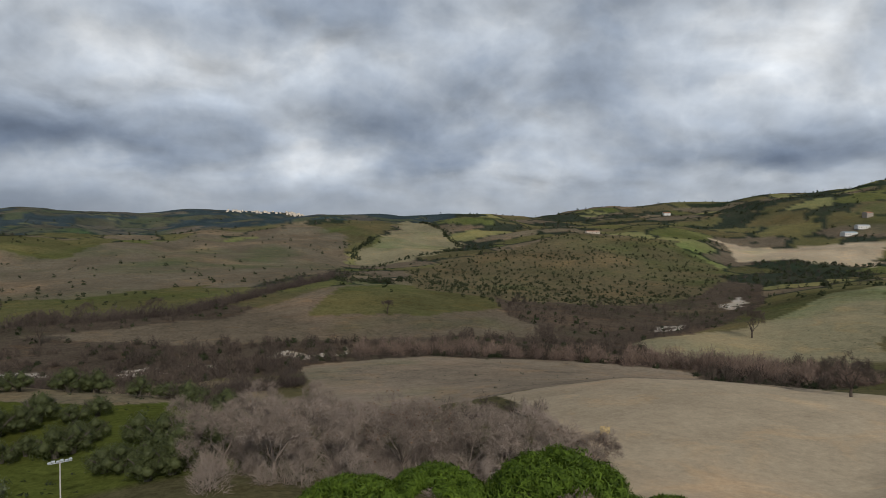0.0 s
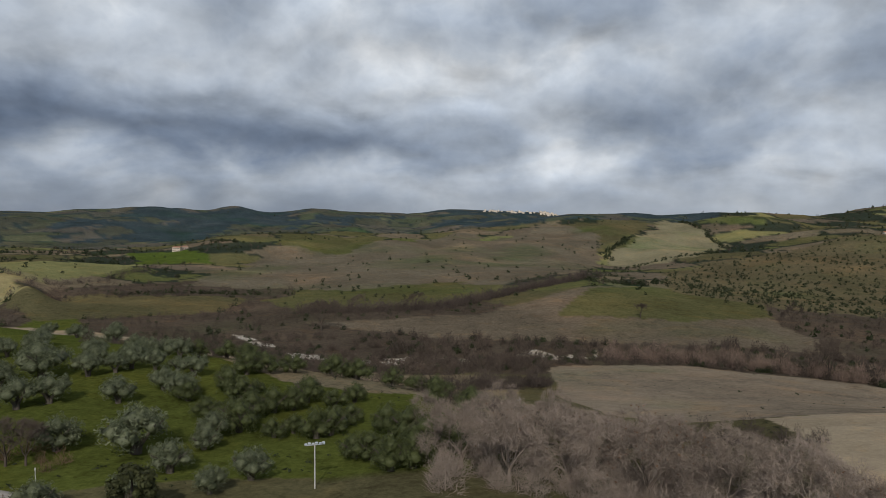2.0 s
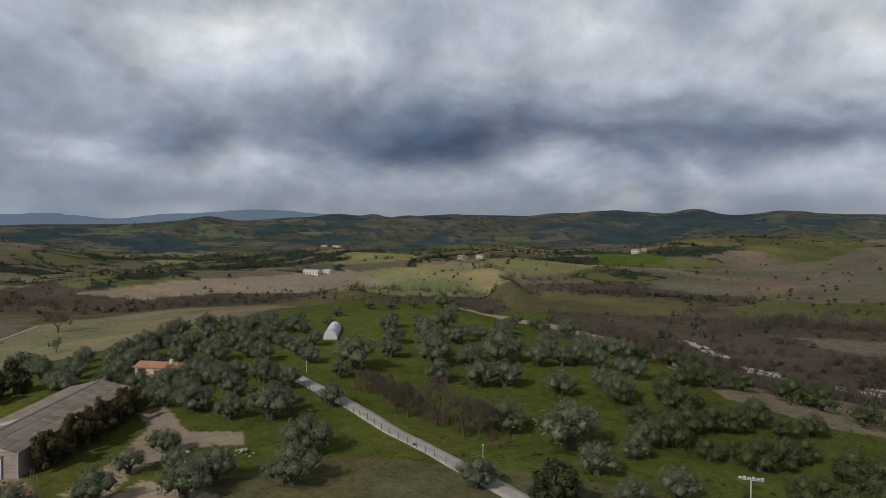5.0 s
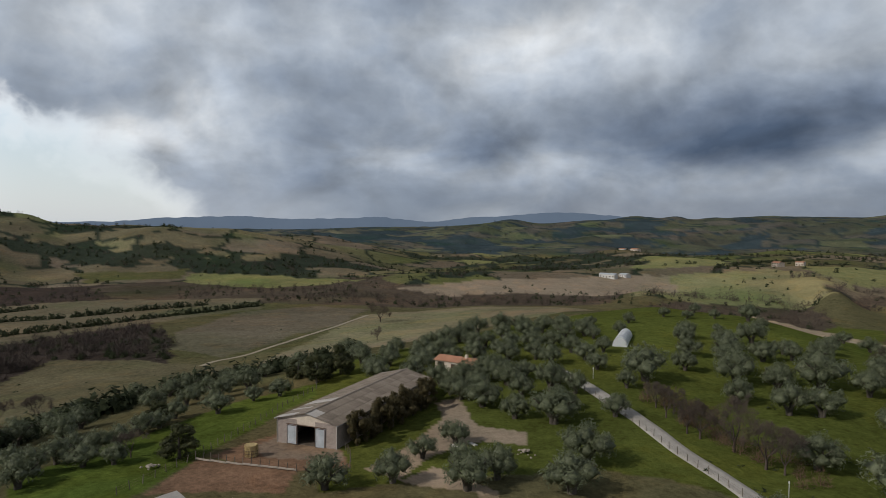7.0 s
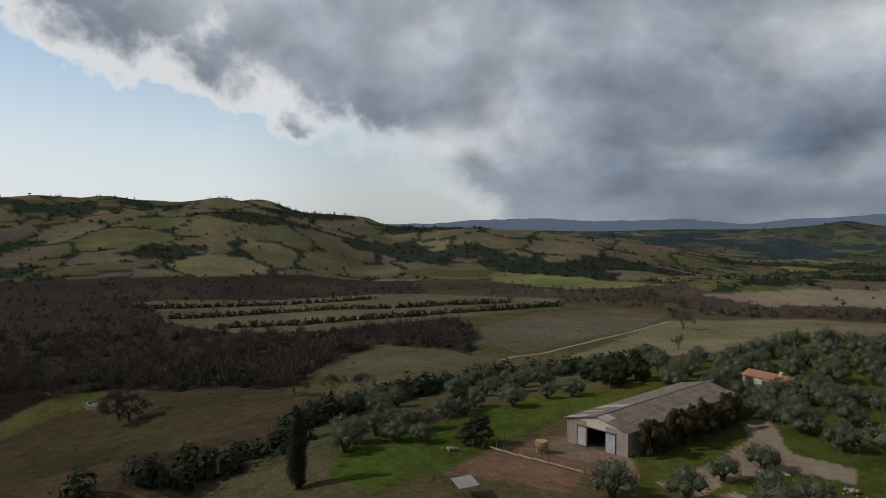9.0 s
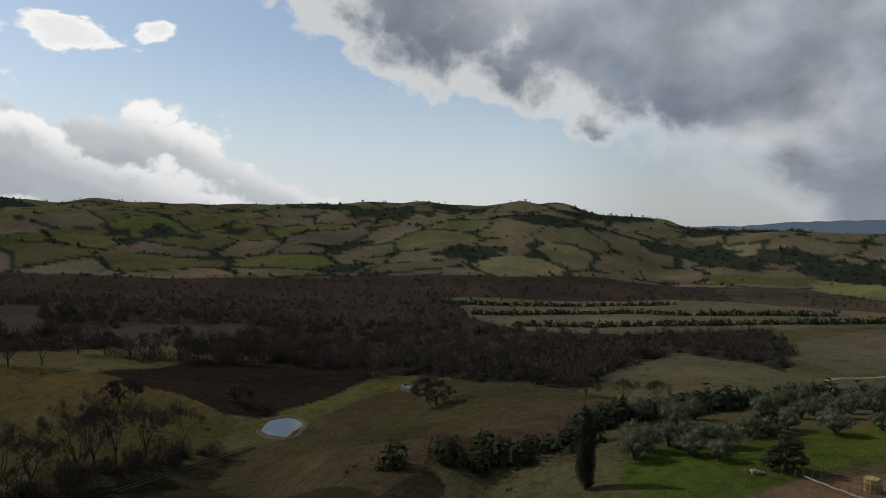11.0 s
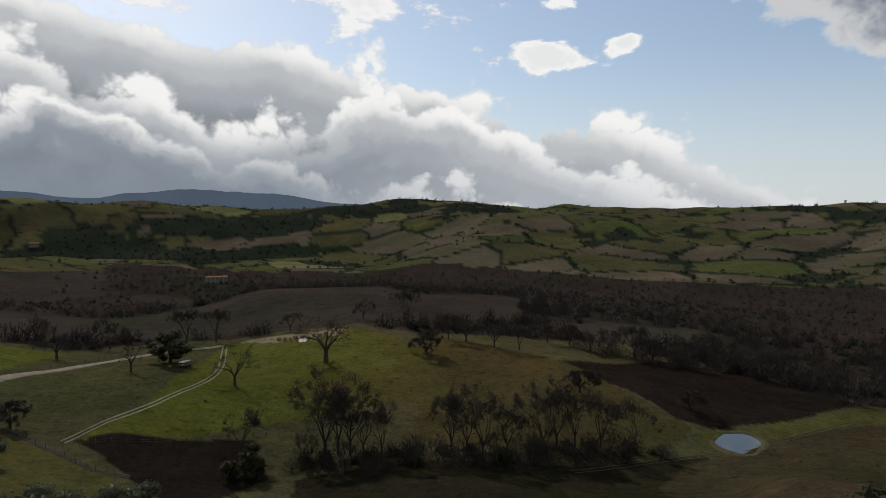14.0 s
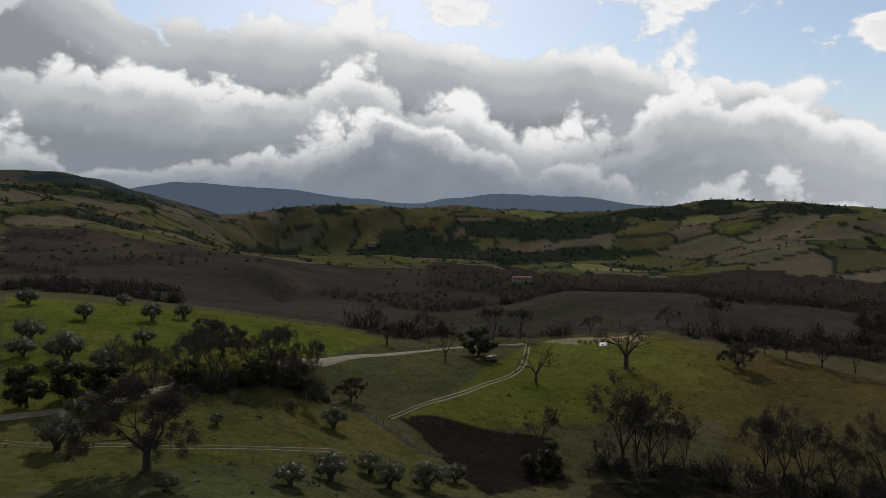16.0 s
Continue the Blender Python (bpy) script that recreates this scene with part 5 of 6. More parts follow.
def hedge(kind, spots, step, width, size):
    x, y = hedge_line(spots, step, width)
    sz = rng.uniform(0.7, 1.3, len(x)) * size
    near = np.hypot(x, y).mean() < 520
    if kind == "green":
        thicket("evergreen_hedge", BUSH if near else BUSH_FAR, x, y, sz, MAT_BUSH, "dense dark evergreen hedge along a field edge", "hedge")
    elif kind == "russet":
        thicket("russet_hedge", BRUSH_FINE, x, y, sz, MAT_HEDGE, "leafless pinkish-brown hedge with russet twigs", "hedge", tall=1.15)
    else:
        thicket("bare_hedge", BRUSH_FINE if near else BRUSH_FAR, x, y, sz, MAT_SHADE_DARK_BRUSH, "leafless brown hedge of shrubs and small trees", "hedge", tall=1.1)


hedge("bare", ((24.5, 578), (18.2, 583), (12.1, 594), (7.7, 668), (4.5, 725), (-0.2, 810)), 0.6, 4, 10)
hedge("russet", ((-2.1, 408), (-10.0, 410), (-17.3, 393), (-24.5, 385), (-29.0, 376), (-34.2, 371), (-39.5, 352)), 1.6, 3.5, 9.5)
hedge("green", ((-2.1, 412), (-10.0, 414), (-17.3, 398), (-24.5, 390), (-34.2, 375)), 9, 3, 5)
hedge("russet", ((-28.1, 385), (-33.3, 383), (-38.1, 375), (-43.4, 360)), 1.8, 4, 10)
hedge("green", ((-1.6, 1268), (-1.4, 1347), (-2.3, 1450), (-3.3, 1576)), 6, 4, 9)
hedge("green", ((-6.9, 1961), (-8.8, 1735), (-10.7, 1497)), 7, 4, 9)
hedge("green", ((0.0, 766), (-3.1, 746), (-5.9, 800)), 3, 3, 7)
hedge("green", ((-2.6, 1160), (-5.9, 1225), (-10.7, 1357)), 6, 3, 7)
hedge("green", ((-36.1, 1246), (-38.9, 1235), (-42.0, 1212)), 4, 3, 8)
hedge("green", ((38.1, 791), (33.5, 791), (27.6, 788)), 2.5, 3, 6.5)
hedge("bare", ((46.7, 915), (43.4, 842), (39.0, 890), (35.3, 1043)), 4, 6, 9)
hedge("green", ((52.2, 995), (47.9, 1166), (45.0, 1345), (39.4, 1336)), 6, 3, 7)
hedge("bare", ((57.7, 720), (51.6, 745), (45.6, 760), (39.5, 790), (33, 770)), 3, 7, 9)
hedge("green", ((31.1, 1379), (28.7, 1329)), 4, 4, 9)
for line in (((122.4, 641), (116.2, 691), (110.0, 707), (104.4, 712)), ((120.4, 557), (112.7, 601), (102.5, 609), (93.0, 644)), ((117.0, 496), (109.0, 502), (99.7, 539), (93.0, 580), (88.9, 617))):
    hedge("green", line, 2.0, 1.6, 6.5)
hedge("green", ((111.2, 146), (107.5, 155), (103.8, 178), (98.6, 198), (95.3, 211), (88.3, 222), (82, 226)), 2.0, 3.0, 7.5)
hedge("green", ((124.6, 119), (117.5, 128), (114.8, 132), (111.2, 137)), 2.2, 2.5, 7)
hedge("bare", ((172.0, 158), (168.7, 156), (162.8, 154), (157.6, 158), (152.2, 165), (147.1, 173), (141.9, 184)), 1.1, 3.5, 5.2)
hedge("green", ((170.0, 163), (162.8, 160), (157.6, 164), (147.1, 178), (141.9, 185)), 3.0, 3, 4.2)
hedge("bare", ((148.6, 293), (143.0, 292), (137.5, 296), (132.8, 304), (128.0, 280)), 3.0, 4, 9)
hedge("bare", ((205.6, 172), (201.7, 176), (198.1, 183), (195.3, 192)), 0.9, 4, 6)
hedge("green", ((205.6, 170), (201.7, 174), (198.1, 181), (195.3, 189)), 2.0, 3, 4)
x, y = hedge_line(((56.9, 147), (53.4, 132), (50.5, 126), (47.3, 119), (45, 112)), 1.7, 2.6)
thicket("saplings", [brush_clump(260, 0.008) for k in range(4)], x, y, rng.uniform(2.6, 4.6, len(x)), MAT_SAPLING, "russet leafless saplings beside the farm road", "saplings", tall=1.25)
hedge("bare", ((11.0, 250), (8.1, 262), (5.7, 265), (3.3, 282)), 1.2, 5, 8)
hedge("bare", ((40, 232), (30, 212), (20, 190), (12, 180), (6, 172)), 1.6, 5, 4)
hedge("bare", ((14, 165), (6, 150), (0, 145), (-8, 150), (-16, 155)), 1.0, 6, 5)

# undergrowth of the oaks, bushes along the river bed
x, y = scattered(230, -25, 14, 84, 130)
thicket("undergrowth", [brush_clump(420, 0.006) for k in range(4)], x, y, rng.uniform(3.5, 7.0, len(x)), MAT_TWIGS_PALE, "pale tangled undergrowth below leafless oaks", "undergrowth", tall=0.95)
x, y = scattered(3000, -36, 36, 360, 760)
keep = crop_near(x, y, "gravel")
x, y = x[keep], y[keep]
thicket("river_bushes", BUSH, x, y, rng.uniform(1.2, 3.5, len(x)), MAT_BUSH, "low dark bushes on a stony river bed", "bushes")

x, y = scattered(26000, -36, 36, 360, 830)
keep = crop_near(x, y, "gravel")
x, y = x[keep], y[keep]
MAT_COBBLE = speckled("river_stone", (0.24, 0.22, 0.19), (0.56, 0.53, 0.48), 0.3, random_by="island", relief=0)
thicket("river_stones", [cores([(0, 0, 0.12, 0.62, 1)]) for k in range(5)], x, y, rng.uniform(0.7, 2.4, len(x)), MAT_COBBLE, "pale boulders and cobbles on the river bed", "stones", tall=0.6)

# weeds and tussocks on the near fields
x, y = scattered(4200, -48, 222, 95, 560)
keep = ~crop_near(x, y, "gravel", "earth", "soil", "shaded_oak_wood", "wood", "plough", "pale") & (fractal(x, y, 40, 57, 3) > -0.05)
x, y = x[keep], y[keep]
thicket("weeds", [leafy_clump(9) for k in range(5)], x, y, rng.uniform(0.4, 1.5, len(x)) * np.where(rng.uniform(size=len(x)) < 0.12, 1.8, 1), MAT_BUSH, "dark weeds and low tussocks on the fields", "weeds", tall=0.7)

# evergreens along the barn
for k in range(8):
    x, y = 12.4 + 2.6 + rng.uniform(-0.4, 0.6), 3.0 + 4.4 * k
    q = Matrix.Translation((-125.8, 4.9, 0.35)) @ Matrix.Rotation(math.atan2(0.78, 0.626), 4, "Z") @ Vector((x, y, 0))
    plant("evergreen_tree", BROWN_MAKERS, ((math.degrees(math.atan2(-q.x, q.y)), math.hypot(q.x, q.y), rng.uniform(4.6, 6.2)),), "dark brownish-green evergreen tree beside the barn wall", "tree", "evergreen trees", (0.95, 1.25))
evergreens((97, 150, 6), (84.5, 176, 8), (82.5, 184, 9), (86, 190, 7), (40.5, 84, 8.5))
olives((72.0, 162, 8), (74.2, 163, 7), (70.2, 163, 8), (71.0, 153, 7), (73.3, 154, 6.5), (68.6, 158, 7))

# ---- roads and tracks ----
MAT_ROAD = speckled("pale_gravel_road", (0.27, 0.25, 0.225), (0.40, 0.375, 0.34), 0.5, relief=0.3, depth=0.02)
MAT_BANK = speckled("grassy_bank", (0.055, 0.050, 0.026), (0.13, 0.115, 0.065), 0.4, relief=0.5, depth=0.08)
MAT_DITCH = speckled("ditch_soil", (0.018, 0.016, 0.010), (0.055, 0.045, 0.028), 0.5, relief=0.5, depth=0.08)
MAT_TRACK = speckled("dirt_track", (0.20, 0.165, 0.12), (0.34, 0.29, 0.22), 0.4, relief=0.4, depth=0.03)


def curve_through(spots, step):
    """Even places along a smooth line through (bearing, distance) stations."""
    p = np.array([(-math.sin(radians(b)) * r, math.cos(radians(b)) * r) for b, r in spots])
    p = np.concatenate([[2 * p[0] - p[1]], p, [2 * p[-1] - p[-2]]])
    out = []
    for k in range(1, len(p) - 2):
        n = max(2, int(np.linalg.norm(p[k + 1] - p[k]) / step))
        f = (np.arange(n) / n)[:, None]
        a, b, c, d = p[k - 1], p[k], p[k + 1], p[k + 2]
        out.append(0.5 * (2 * b + (c - a) * f + (2 * a - 5 * b + 4 * c - d) * f ** 2 + (3 * b - a - 3 * c + d) * f ** 3))
    out.append(p[-2:-1])
    return np.concatenate(out)


def strip(name, spots, wide, mat, label, lift=0.10, shift=0.0):
    """A road laid on the ground, slightly raised, with shoulders that run into the soil."""
    line = curve_through(spots, 2.0)
    way = np.gradient(line, axis=0)
    side = np.stack([way[:, 1], -way[:, 0]], 1) / np.linalg.norm(way, axis=1, keepdims=True)
    cross = np.array((-0.62, -0.5, -0.2, 0.2, 0.5, 0.62)) * wide
    jag = 0.06 * wide * fractal(line[:, 0], line[:, 1], 7, 3, 3)
    rows = []
    for k, c in enumerate(cross):
        q = line + side * (c + shift + jag * np.sign(c))[:, None]
        drop = -0.35 if k in (0, 5) else lift + (0.04 if k in (2, 3) else 0)
        rows.append(np.column_stack([q, height(q[:, 0], q[:, 1]) + drop]))
    verts = np.stack(rows, 1).reshape(-1, 3)
    i, j = np.meshgrid(np.arange(len(line) - 1), np.arange(5), indexing="ij")
    a = (i * 6 + j).ravel()
    ob = solid(name, verts, np.stack([a, a + 1, a + 7, a + 6], 1), mat)
    return tagged(ob, label, "road", kind="structure")


strip("road", ((64.4, 170), (62.3, 158), (60.0, 144), (57.7, 133), (54.7, 119), (51.7, 110), (49.0, 103), (46.3, 96), (43, 88)), 3.4, MAT_ROAD, "pale gravel farm road through the olive grove")
strip("river_track", ((44, 560), (41.8, 501), (38.0, 481), (34.2, 479)), 3.0, MAT_TRACK, "dirt track along the river")
strip("west_road", ((222, 152), (218.1, 154), (214.3, 156), (210.9, 160), (206.6, 172), (203.5, 182)), 3.2, MAT_TRACK, "dirt road past the olive hill")
strip("hill_road", ((198.5, 194), (196.0, 202), (192.5, 228), (188.7, 246), (182.6, 279), (177.8, 299)), 3.2, MAT_TRACK, "dirt road over the green hill")
for side in (-0.8, 0.8):
    strip("hill_track", ((177.6, 296), (178.2, 241), (181.5, 210), (185.2, 186), (189.1, 175)), 0.55, MAT_TRACK, "worn wheel track across the green hill", 0.06, side)
    strip("meadow_track", ((218.2, 140), (211.7, 134), (205.5, 130), (198.9, 135), (193.3, 145)), 0.35, MAT_TRACK, "faint wheel track across the meadow", 0.06, side)
    strip("pond_track", ((148.5, 161), (141.9, 180), (137.3, 195), (132.7, 218), (128.0, 254)), 0.4, MAT_BANK, "faint wheel track beside the pond", 0.05, side)
strip("ditch", ((195.0, 190), (192.5, 183), (190.2, 173), (186.9, 159), (184.5, 155)), 2.4, MAT_DITCH, "dark overgrown ditch below the pasture", -0.02)
strip("field_track", ((93.5, 300), (92.2, 316), (89.4, 337), (84.4, 402), (80.2, 500)), 2.4, MAT_TRACK, "dirt track over the grass hill")


# ---- building materials ----
def brick_material(name, a, b, mortar, wide, tall):
    mat, s, shader = material(name, 0.9, 0.15)
    node = s.tree.nodes.new("ShaderNodeTexBrick")
    uv = s.tree.nodes.new("ShaderNodeUVMap")
    s.tree.links.new(uv.outputs[0], node.inputs["Vector"])
    for key, v in (("Color1", (*a, 1)), ("Color2", (*b, 1)), ("Mortar", (*mortar, 1)), ("Scale", 1.0), ("Mortar Size", 0.018), ("Brick Width", wide), ("Row Height", tall)):
        node.inputs[key].default_value = v
    stain = s.step(s.noise(place(s), 0.6, 5.0, 0.6), 0.35, 0.75)
    s.tree.links.new(s.mix(s.mul(stain, 0.35), node.outputs["Color"], (0.12, 0.10, 0.085, 1)), shader.inputs["Base Color"])
    bump(s, shader, node.outputs["Fac"], -0.4, 0.02)
    return mat


MAT_BLOCK = brick_material("concrete_blocks", (0.31, 0.255, 0.225), (0.25, 0.205, 0.185), (0.36, 0.32, 0.29), 0.5, 0.22)
MAT_ROOF = speckled("fibre_cement_sheets", (0.105, 0.086, 0.070), (0.250, 0.212, 0.178), 0.35, random_by="object", relief=0.3, depth=0.02)
MAT_ROOF_PALE = speckled("pale_roof_sheets", (0.26, 0.245, 0.23), (0.38, 0.36, 0.34), 0.5, random_by="object", relief=0.2, depth=0.02)
MAT_PLASTER = speckled("pale_plaster", (0.42, 0.36, 0.29), (0.58, 0.51, 0.43), 0.6, random_by="", relief=0.2, depth=0.01)
MAT_WHITE = speckled("white_wall", (0.42, 0.41, 0.38), (0.60, 0.59, 0.56), 0.4, relief=0.1, depth=0.01)
MAT_STONE = speckled("rough_stone_wall", (0.22, 0.19, 0.155), (0.38, 0.33, 0.28), 0.8, relief=0.5, depth=0.05)
MAT_TILE = speckled("clay_roof_tiles", (0.24, 0.105, 0.065), (0.42, 0.22, 0.14), 0.8, random_by="object", relief=0.4, depth=0.03)
MAT_SHEET = speckled("grey_metal_sheet", (0.30, 0.33, 0.36), (0.46, 0.49, 0.52), 0.7, 0.45, 0.5, relief=0.15, depth=0.01)
MAT_RUSTY = speckled("rusty_iron", (0.07, 0.045, 0.032), (0.16, 0.10, 0.07), 3.0, 0.7, 0.3)
MAT_WOOD = speckled("weathered_post", (0.075, 0.062, 0.050), (0.19, 0.16, 0.13), 3.0, random_by="object")
MAT_CONCRETE = speckled("concrete", (0.36, 0.345, 0.32), (0.54, 0.52, 0.49), 1.2, relief=0.2, depth=0.01)
MAT_HAY = speckled("hay", (0.26, 0.19, 0.085), (0.50, 0.39, 0.20), 2.5, random_by="island", relief=0.5, depth=0.04)
MAT_FILM = speckled("white_plastic_film", (0.78, 0.80, 0.82), (0.88, 0.89, 0.90), 0.6, 0.3, 0.5, relief=0.3, depth=0.06)
MAT_PANE = material("dark_window_glass", 0.12, 0.6)[0]
MAT_PANE.node_tree.nodes["Principled BSDF"].inputs["Base Color"].default_value = (0.02, 0.023, 0.027, 1)
MAT_SHUTTER = speckled("brown_shutter", (0.06, 0.04, 0.028), (0.12, 0.085, 0.06), 2.0)
MAT_BLUE = speckled("blue_grey_sheet", (0.22, 0.30, 0.36), (0.36, 0.44, 0.50), 0.3, 0.5, 0.4)
MAT_FLOOR = speckled("barn_floor", (0.075, 0.058, 0.045), (0.15, 0.12, 0.095), 0.7)


def part(name, bm, mat, parent, label=""):
    """A bmesh as one mesh object under a thing or part."""
    me = bpy.data.meshes.new(name)
    bm.to_mesh(me)
    bm.free()
    me.materials.append(mat)
    ob = new(name, me)
    ob.parent = parent
    return tagged(ob, label)


def prism(outline, low, high, axis="z"):
    """A solid from a flat outline, drawn out along an axis."""
    def spot(p, h):
        return {"z": (p[0], p[1], h), "y": (p[0], h, p[1]), "x": (h, p[0], p[1])}[axis]

    bm = bmesh.new()
    a, b = [bm.verts.new(spot(p, low)) for p in outline], [bm.verts.new(spot(p, high)) for p in outline]
    bm.faces.new(a[::-1]), bm.faces.new(b)
    for k in range(len(outline)):
        n = (k + 1) % len(outline)
        bm.faces.new((a[k], a[n], b[n], b[k]))
    bmesh.ops.recalc_face_normals(bm, faces=bm.faces)
    layer = bm.loops.layers.uv.new("UVMap")
    for f in bm.faces:
        flat_x = abs(f.normal.x) > abs(f.normal.y)
        for loop in f.loops:
            c = loop.vert.co
            loop[layer].uv = (c.y if flat_x else c.x, c.z)
    return bm


def box(x0, x1, y0, y1, z0, z1, soft=0.0):
    bm = prism(((x0, y0), (x1, y0), (x1, y1), (x0, y1)), z0, z1)
    if soft:
        bmesh.ops.bevel(bm, geom=bm.edges[:], offset=soft, segments=1, affect="EDGES")
    return bm


def rod(a, b, ra, rb, sides=8):
    v, f = tubes([(np.array(a, float), np.array(b, float), ra, rb)], sides)
    bm = bmesh.new()
    vs = [bm.verts.new(p) for p in v]
    for face in f:
        bm.faces.new([vs[i] for i in face])
    bm.faces.new(vs[sides:])
    return bm


def wavy(wide, long, waves, depth, thick=0.02):
    """A corrugated sheet, wide along x, long along y, with the waves running along y."""
    bm = bmesh.new()
    n = waves * 2
    rows = []
    for y in (0, long):
        for dz in (0, -thick):
            rows.append([bm.verts.new((wide * k / n, y, depth * (1 if k % 2 else -1) + dz)) for k in range(n + 1)])
    for k in range(n):
        bm.faces.new((rows[0][k], rows[0][k + 1], rows[2][k + 1], rows[2][k]))
        bm.faces.new((rows[1][k + 1], rows[1][k], rows[3][k], rows[3][k + 1]))
        bm.faces.new((rows[1][k], rows[1][k + 1], rows[0][k + 1], rows[0][k]))
        bm.faces.new((rows[2][k], rows[2][k + 1], rows[3][k + 1], rows[3][k]))
    return bm


def placed(thing, b, r, turn, sink=0.0, z=None):
    p = at(b, r, -sink)
    thing.matrix_basis = Matrix.Translation(p if z is None else (p.x, p.y, z)) @ Matrix.Rotation(radians(turn), 4, "Z")
    return thing


# ---- the barn ----
barn = new("barn")
W, LONG, EAVE, RIDGE = 12.4, 41.0, 4.55, 5.95
part("left_wall", box(0, 0.25, 0.25, LONG - 0.25, -1.2, EAVE - 0.05), MAT_BLOCK, barn)
part("right_wall", box(W - 0.25, W, 0.25, LONG - 0.25, -1.2, EAVE - 0.05), MAT_BLOCK, barn)
part("back_wall", prism(((0, -1.2), (W, -1.2), (W, EAVE), (W / 2, RIDGE - 0.05), (0, EAVE)), LONG - 0.25, LONG, "y"), MAT_BLOCK, barn)
D0, D1, DH = 4.15, 8.0, 3.55
part("front_wall", prism(((0, -1.2), (D0, -1.2), (D0, DH), (D0, EAVE), (0, EAVE)), 0, 0.25, "y"), MAT_BLOCK, barn)
part("front_wall", prism(((D1, -1.2), (W, -1.2), (W, EAVE), (D1, EAVE)), 0, 0.25, "y"), MAT_BLOCK, barn)
part("gable", prism(((D0, DH), (D1, DH), (D1, EAVE - 0.01), (W, EAVE - 0.01), (W, EAVE), (W / 2, RIDGE - 0.05), (0, EAVE), (0, EAVE - 0.01), (D0, EAVE - 0.01)), 0.004, 0.246, "y"), MAT_PLASTER, barn, "pale plastered gable and lintel")
part("floor", box(0.25, W - 0.25, 0.25, LONG - 0.25, -1.2, 0.12), MAT_FLOOR, barn)
part("door_rail", box(1.9, 10.3, -0.16, -0.04, DH + 0.06, DH + 0.18), MAT_RUSTY, barn)
for x in (2.15, 8.05):
    leaf = wavy(2.0, 3.45, 9, 0.018)
    bmesh.ops.rotate(leaf, verts=leaf.verts, matrix=Matrix.Rotation(radians(90), 3, "X"))
    bmesh.ops.translate(leaf, verts=leaf.verts, vec=(x, -0.11, 0.08))
    door = part("sliding_door", leaf, MAT_SHEET, barn, "grey corrugated metal sliding door")
    for x0, x1, z0, z1 in ((x, x + 2.0, 0.06, 0.14), (x, x + 2.0, 3.40, 3.50), (x - 0.03, x + 0.06, 0.06, 3.5), (x + 1.94, x + 2.03, 0.06, 3.5)):
        part("door_frame", box(x0, x1, -0.17, -0.125, z0, z1), MAT_RUSTY, door)
for x in (-0.06, W + 0.06):
    part("downpipe", rod((x, -0.08, -0.6), (x, -0.08, EAVE - 0.1), 0.06, 0.06), MAT_CONCRETE, barn)
for x in (-0.32, W + 0.32):
    part("gutter", box(x - 0.09, x + 0.09, -0.5, LONG + 0.5, EAVE - 0.20, EAVE - 0.06, 0.02), MAT_SHEET, barn)
slope = math.atan2(RIDGE - EAVE, W / 2)
reach = (W / 2 + 0.45) / math.cos(slope)
sheet_mesh = bpy.data.meshes.new("roof_sheet")
bm = wavy(1.10, reach / 3 + 0.12, 6, 0.022)
bm.to_mesh(sheet_mesh)
bm.free()
sheet_mesh.materials.append(MAT_ROOF)
pale_mesh = sheet_mesh.copy()
pale_mesh.materials.clear()
pale_mesh.materials.append(MAT_ROOF_PALE)
count = int((LONG + 1.0) / 1.06)
for left in (True, False):
    for k in range(count):
        for row in range(3):
            pale_one = left and (k in (9, 10, 11) and row < 3 or k in (0, 1, 5) and row < 2) or (not left and k in (0, 1, 2) and row == 2)
            ob = new("roof_sheet", pale_mesh if pale_one else sheet_mesh)
            ob.parent = barn
            y = -0.5 + k * 1.06
            d = row * reach / 3
            lift = 0.05 + 0.035 * row + rng.uniform(-0.004, 0.004)
            if left:
                spot = Matrix.Translation((-0.45 + d * math.cos(slope), y + 1.10, EAVE - 0.45 * math.tan(slope) + d * math.sin(slope) + lift))
                ob.matrix_basis = spot @ Matrix.Rotation(-slope, 4, "Y") @ Matrix.Rotation(radians(-90), 4, "Z")
            else:
                spot = Matrix.Translation((W + 0.45 - d * math.cos(slope), y, EAVE - 0.45 * math.tan(slope) + d * math.sin(slope) + lift))
                ob.matrix_basis = spot @ Matrix.Rotation(slope, 4, "Y") @ Matrix.Rotation(radians(90), 4, "Z")
part("ridge_cap", prism(((W / 2 - 0.28, RIDGE + 0.13), (W / 2, RIDGE + 0.22), (W / 2 + 0.28, RIDGE + 0.13), (W / 2, RIDGE + 0.17)), -0.55, LONG + 0.55, "y"), MAT_ROOF, barn)
for k in range(7):
    part("roof_beam", box(0.25, W - 0.25, 3 + 6 * k, 3.25 + 6 * k, EAVE - 0.3, EAVE - 0.02), MAT_CONCRETE, barn)
barn.matrix_basis = Matrix.Translation((-125.8, 4.9, 0.35)) @ Matrix.Rotation(math.atan2(0.78, 0.626), 4, "Z")
tagged(barn, "long low block-walled cattle barn with open doors and sheet roof", "barn")


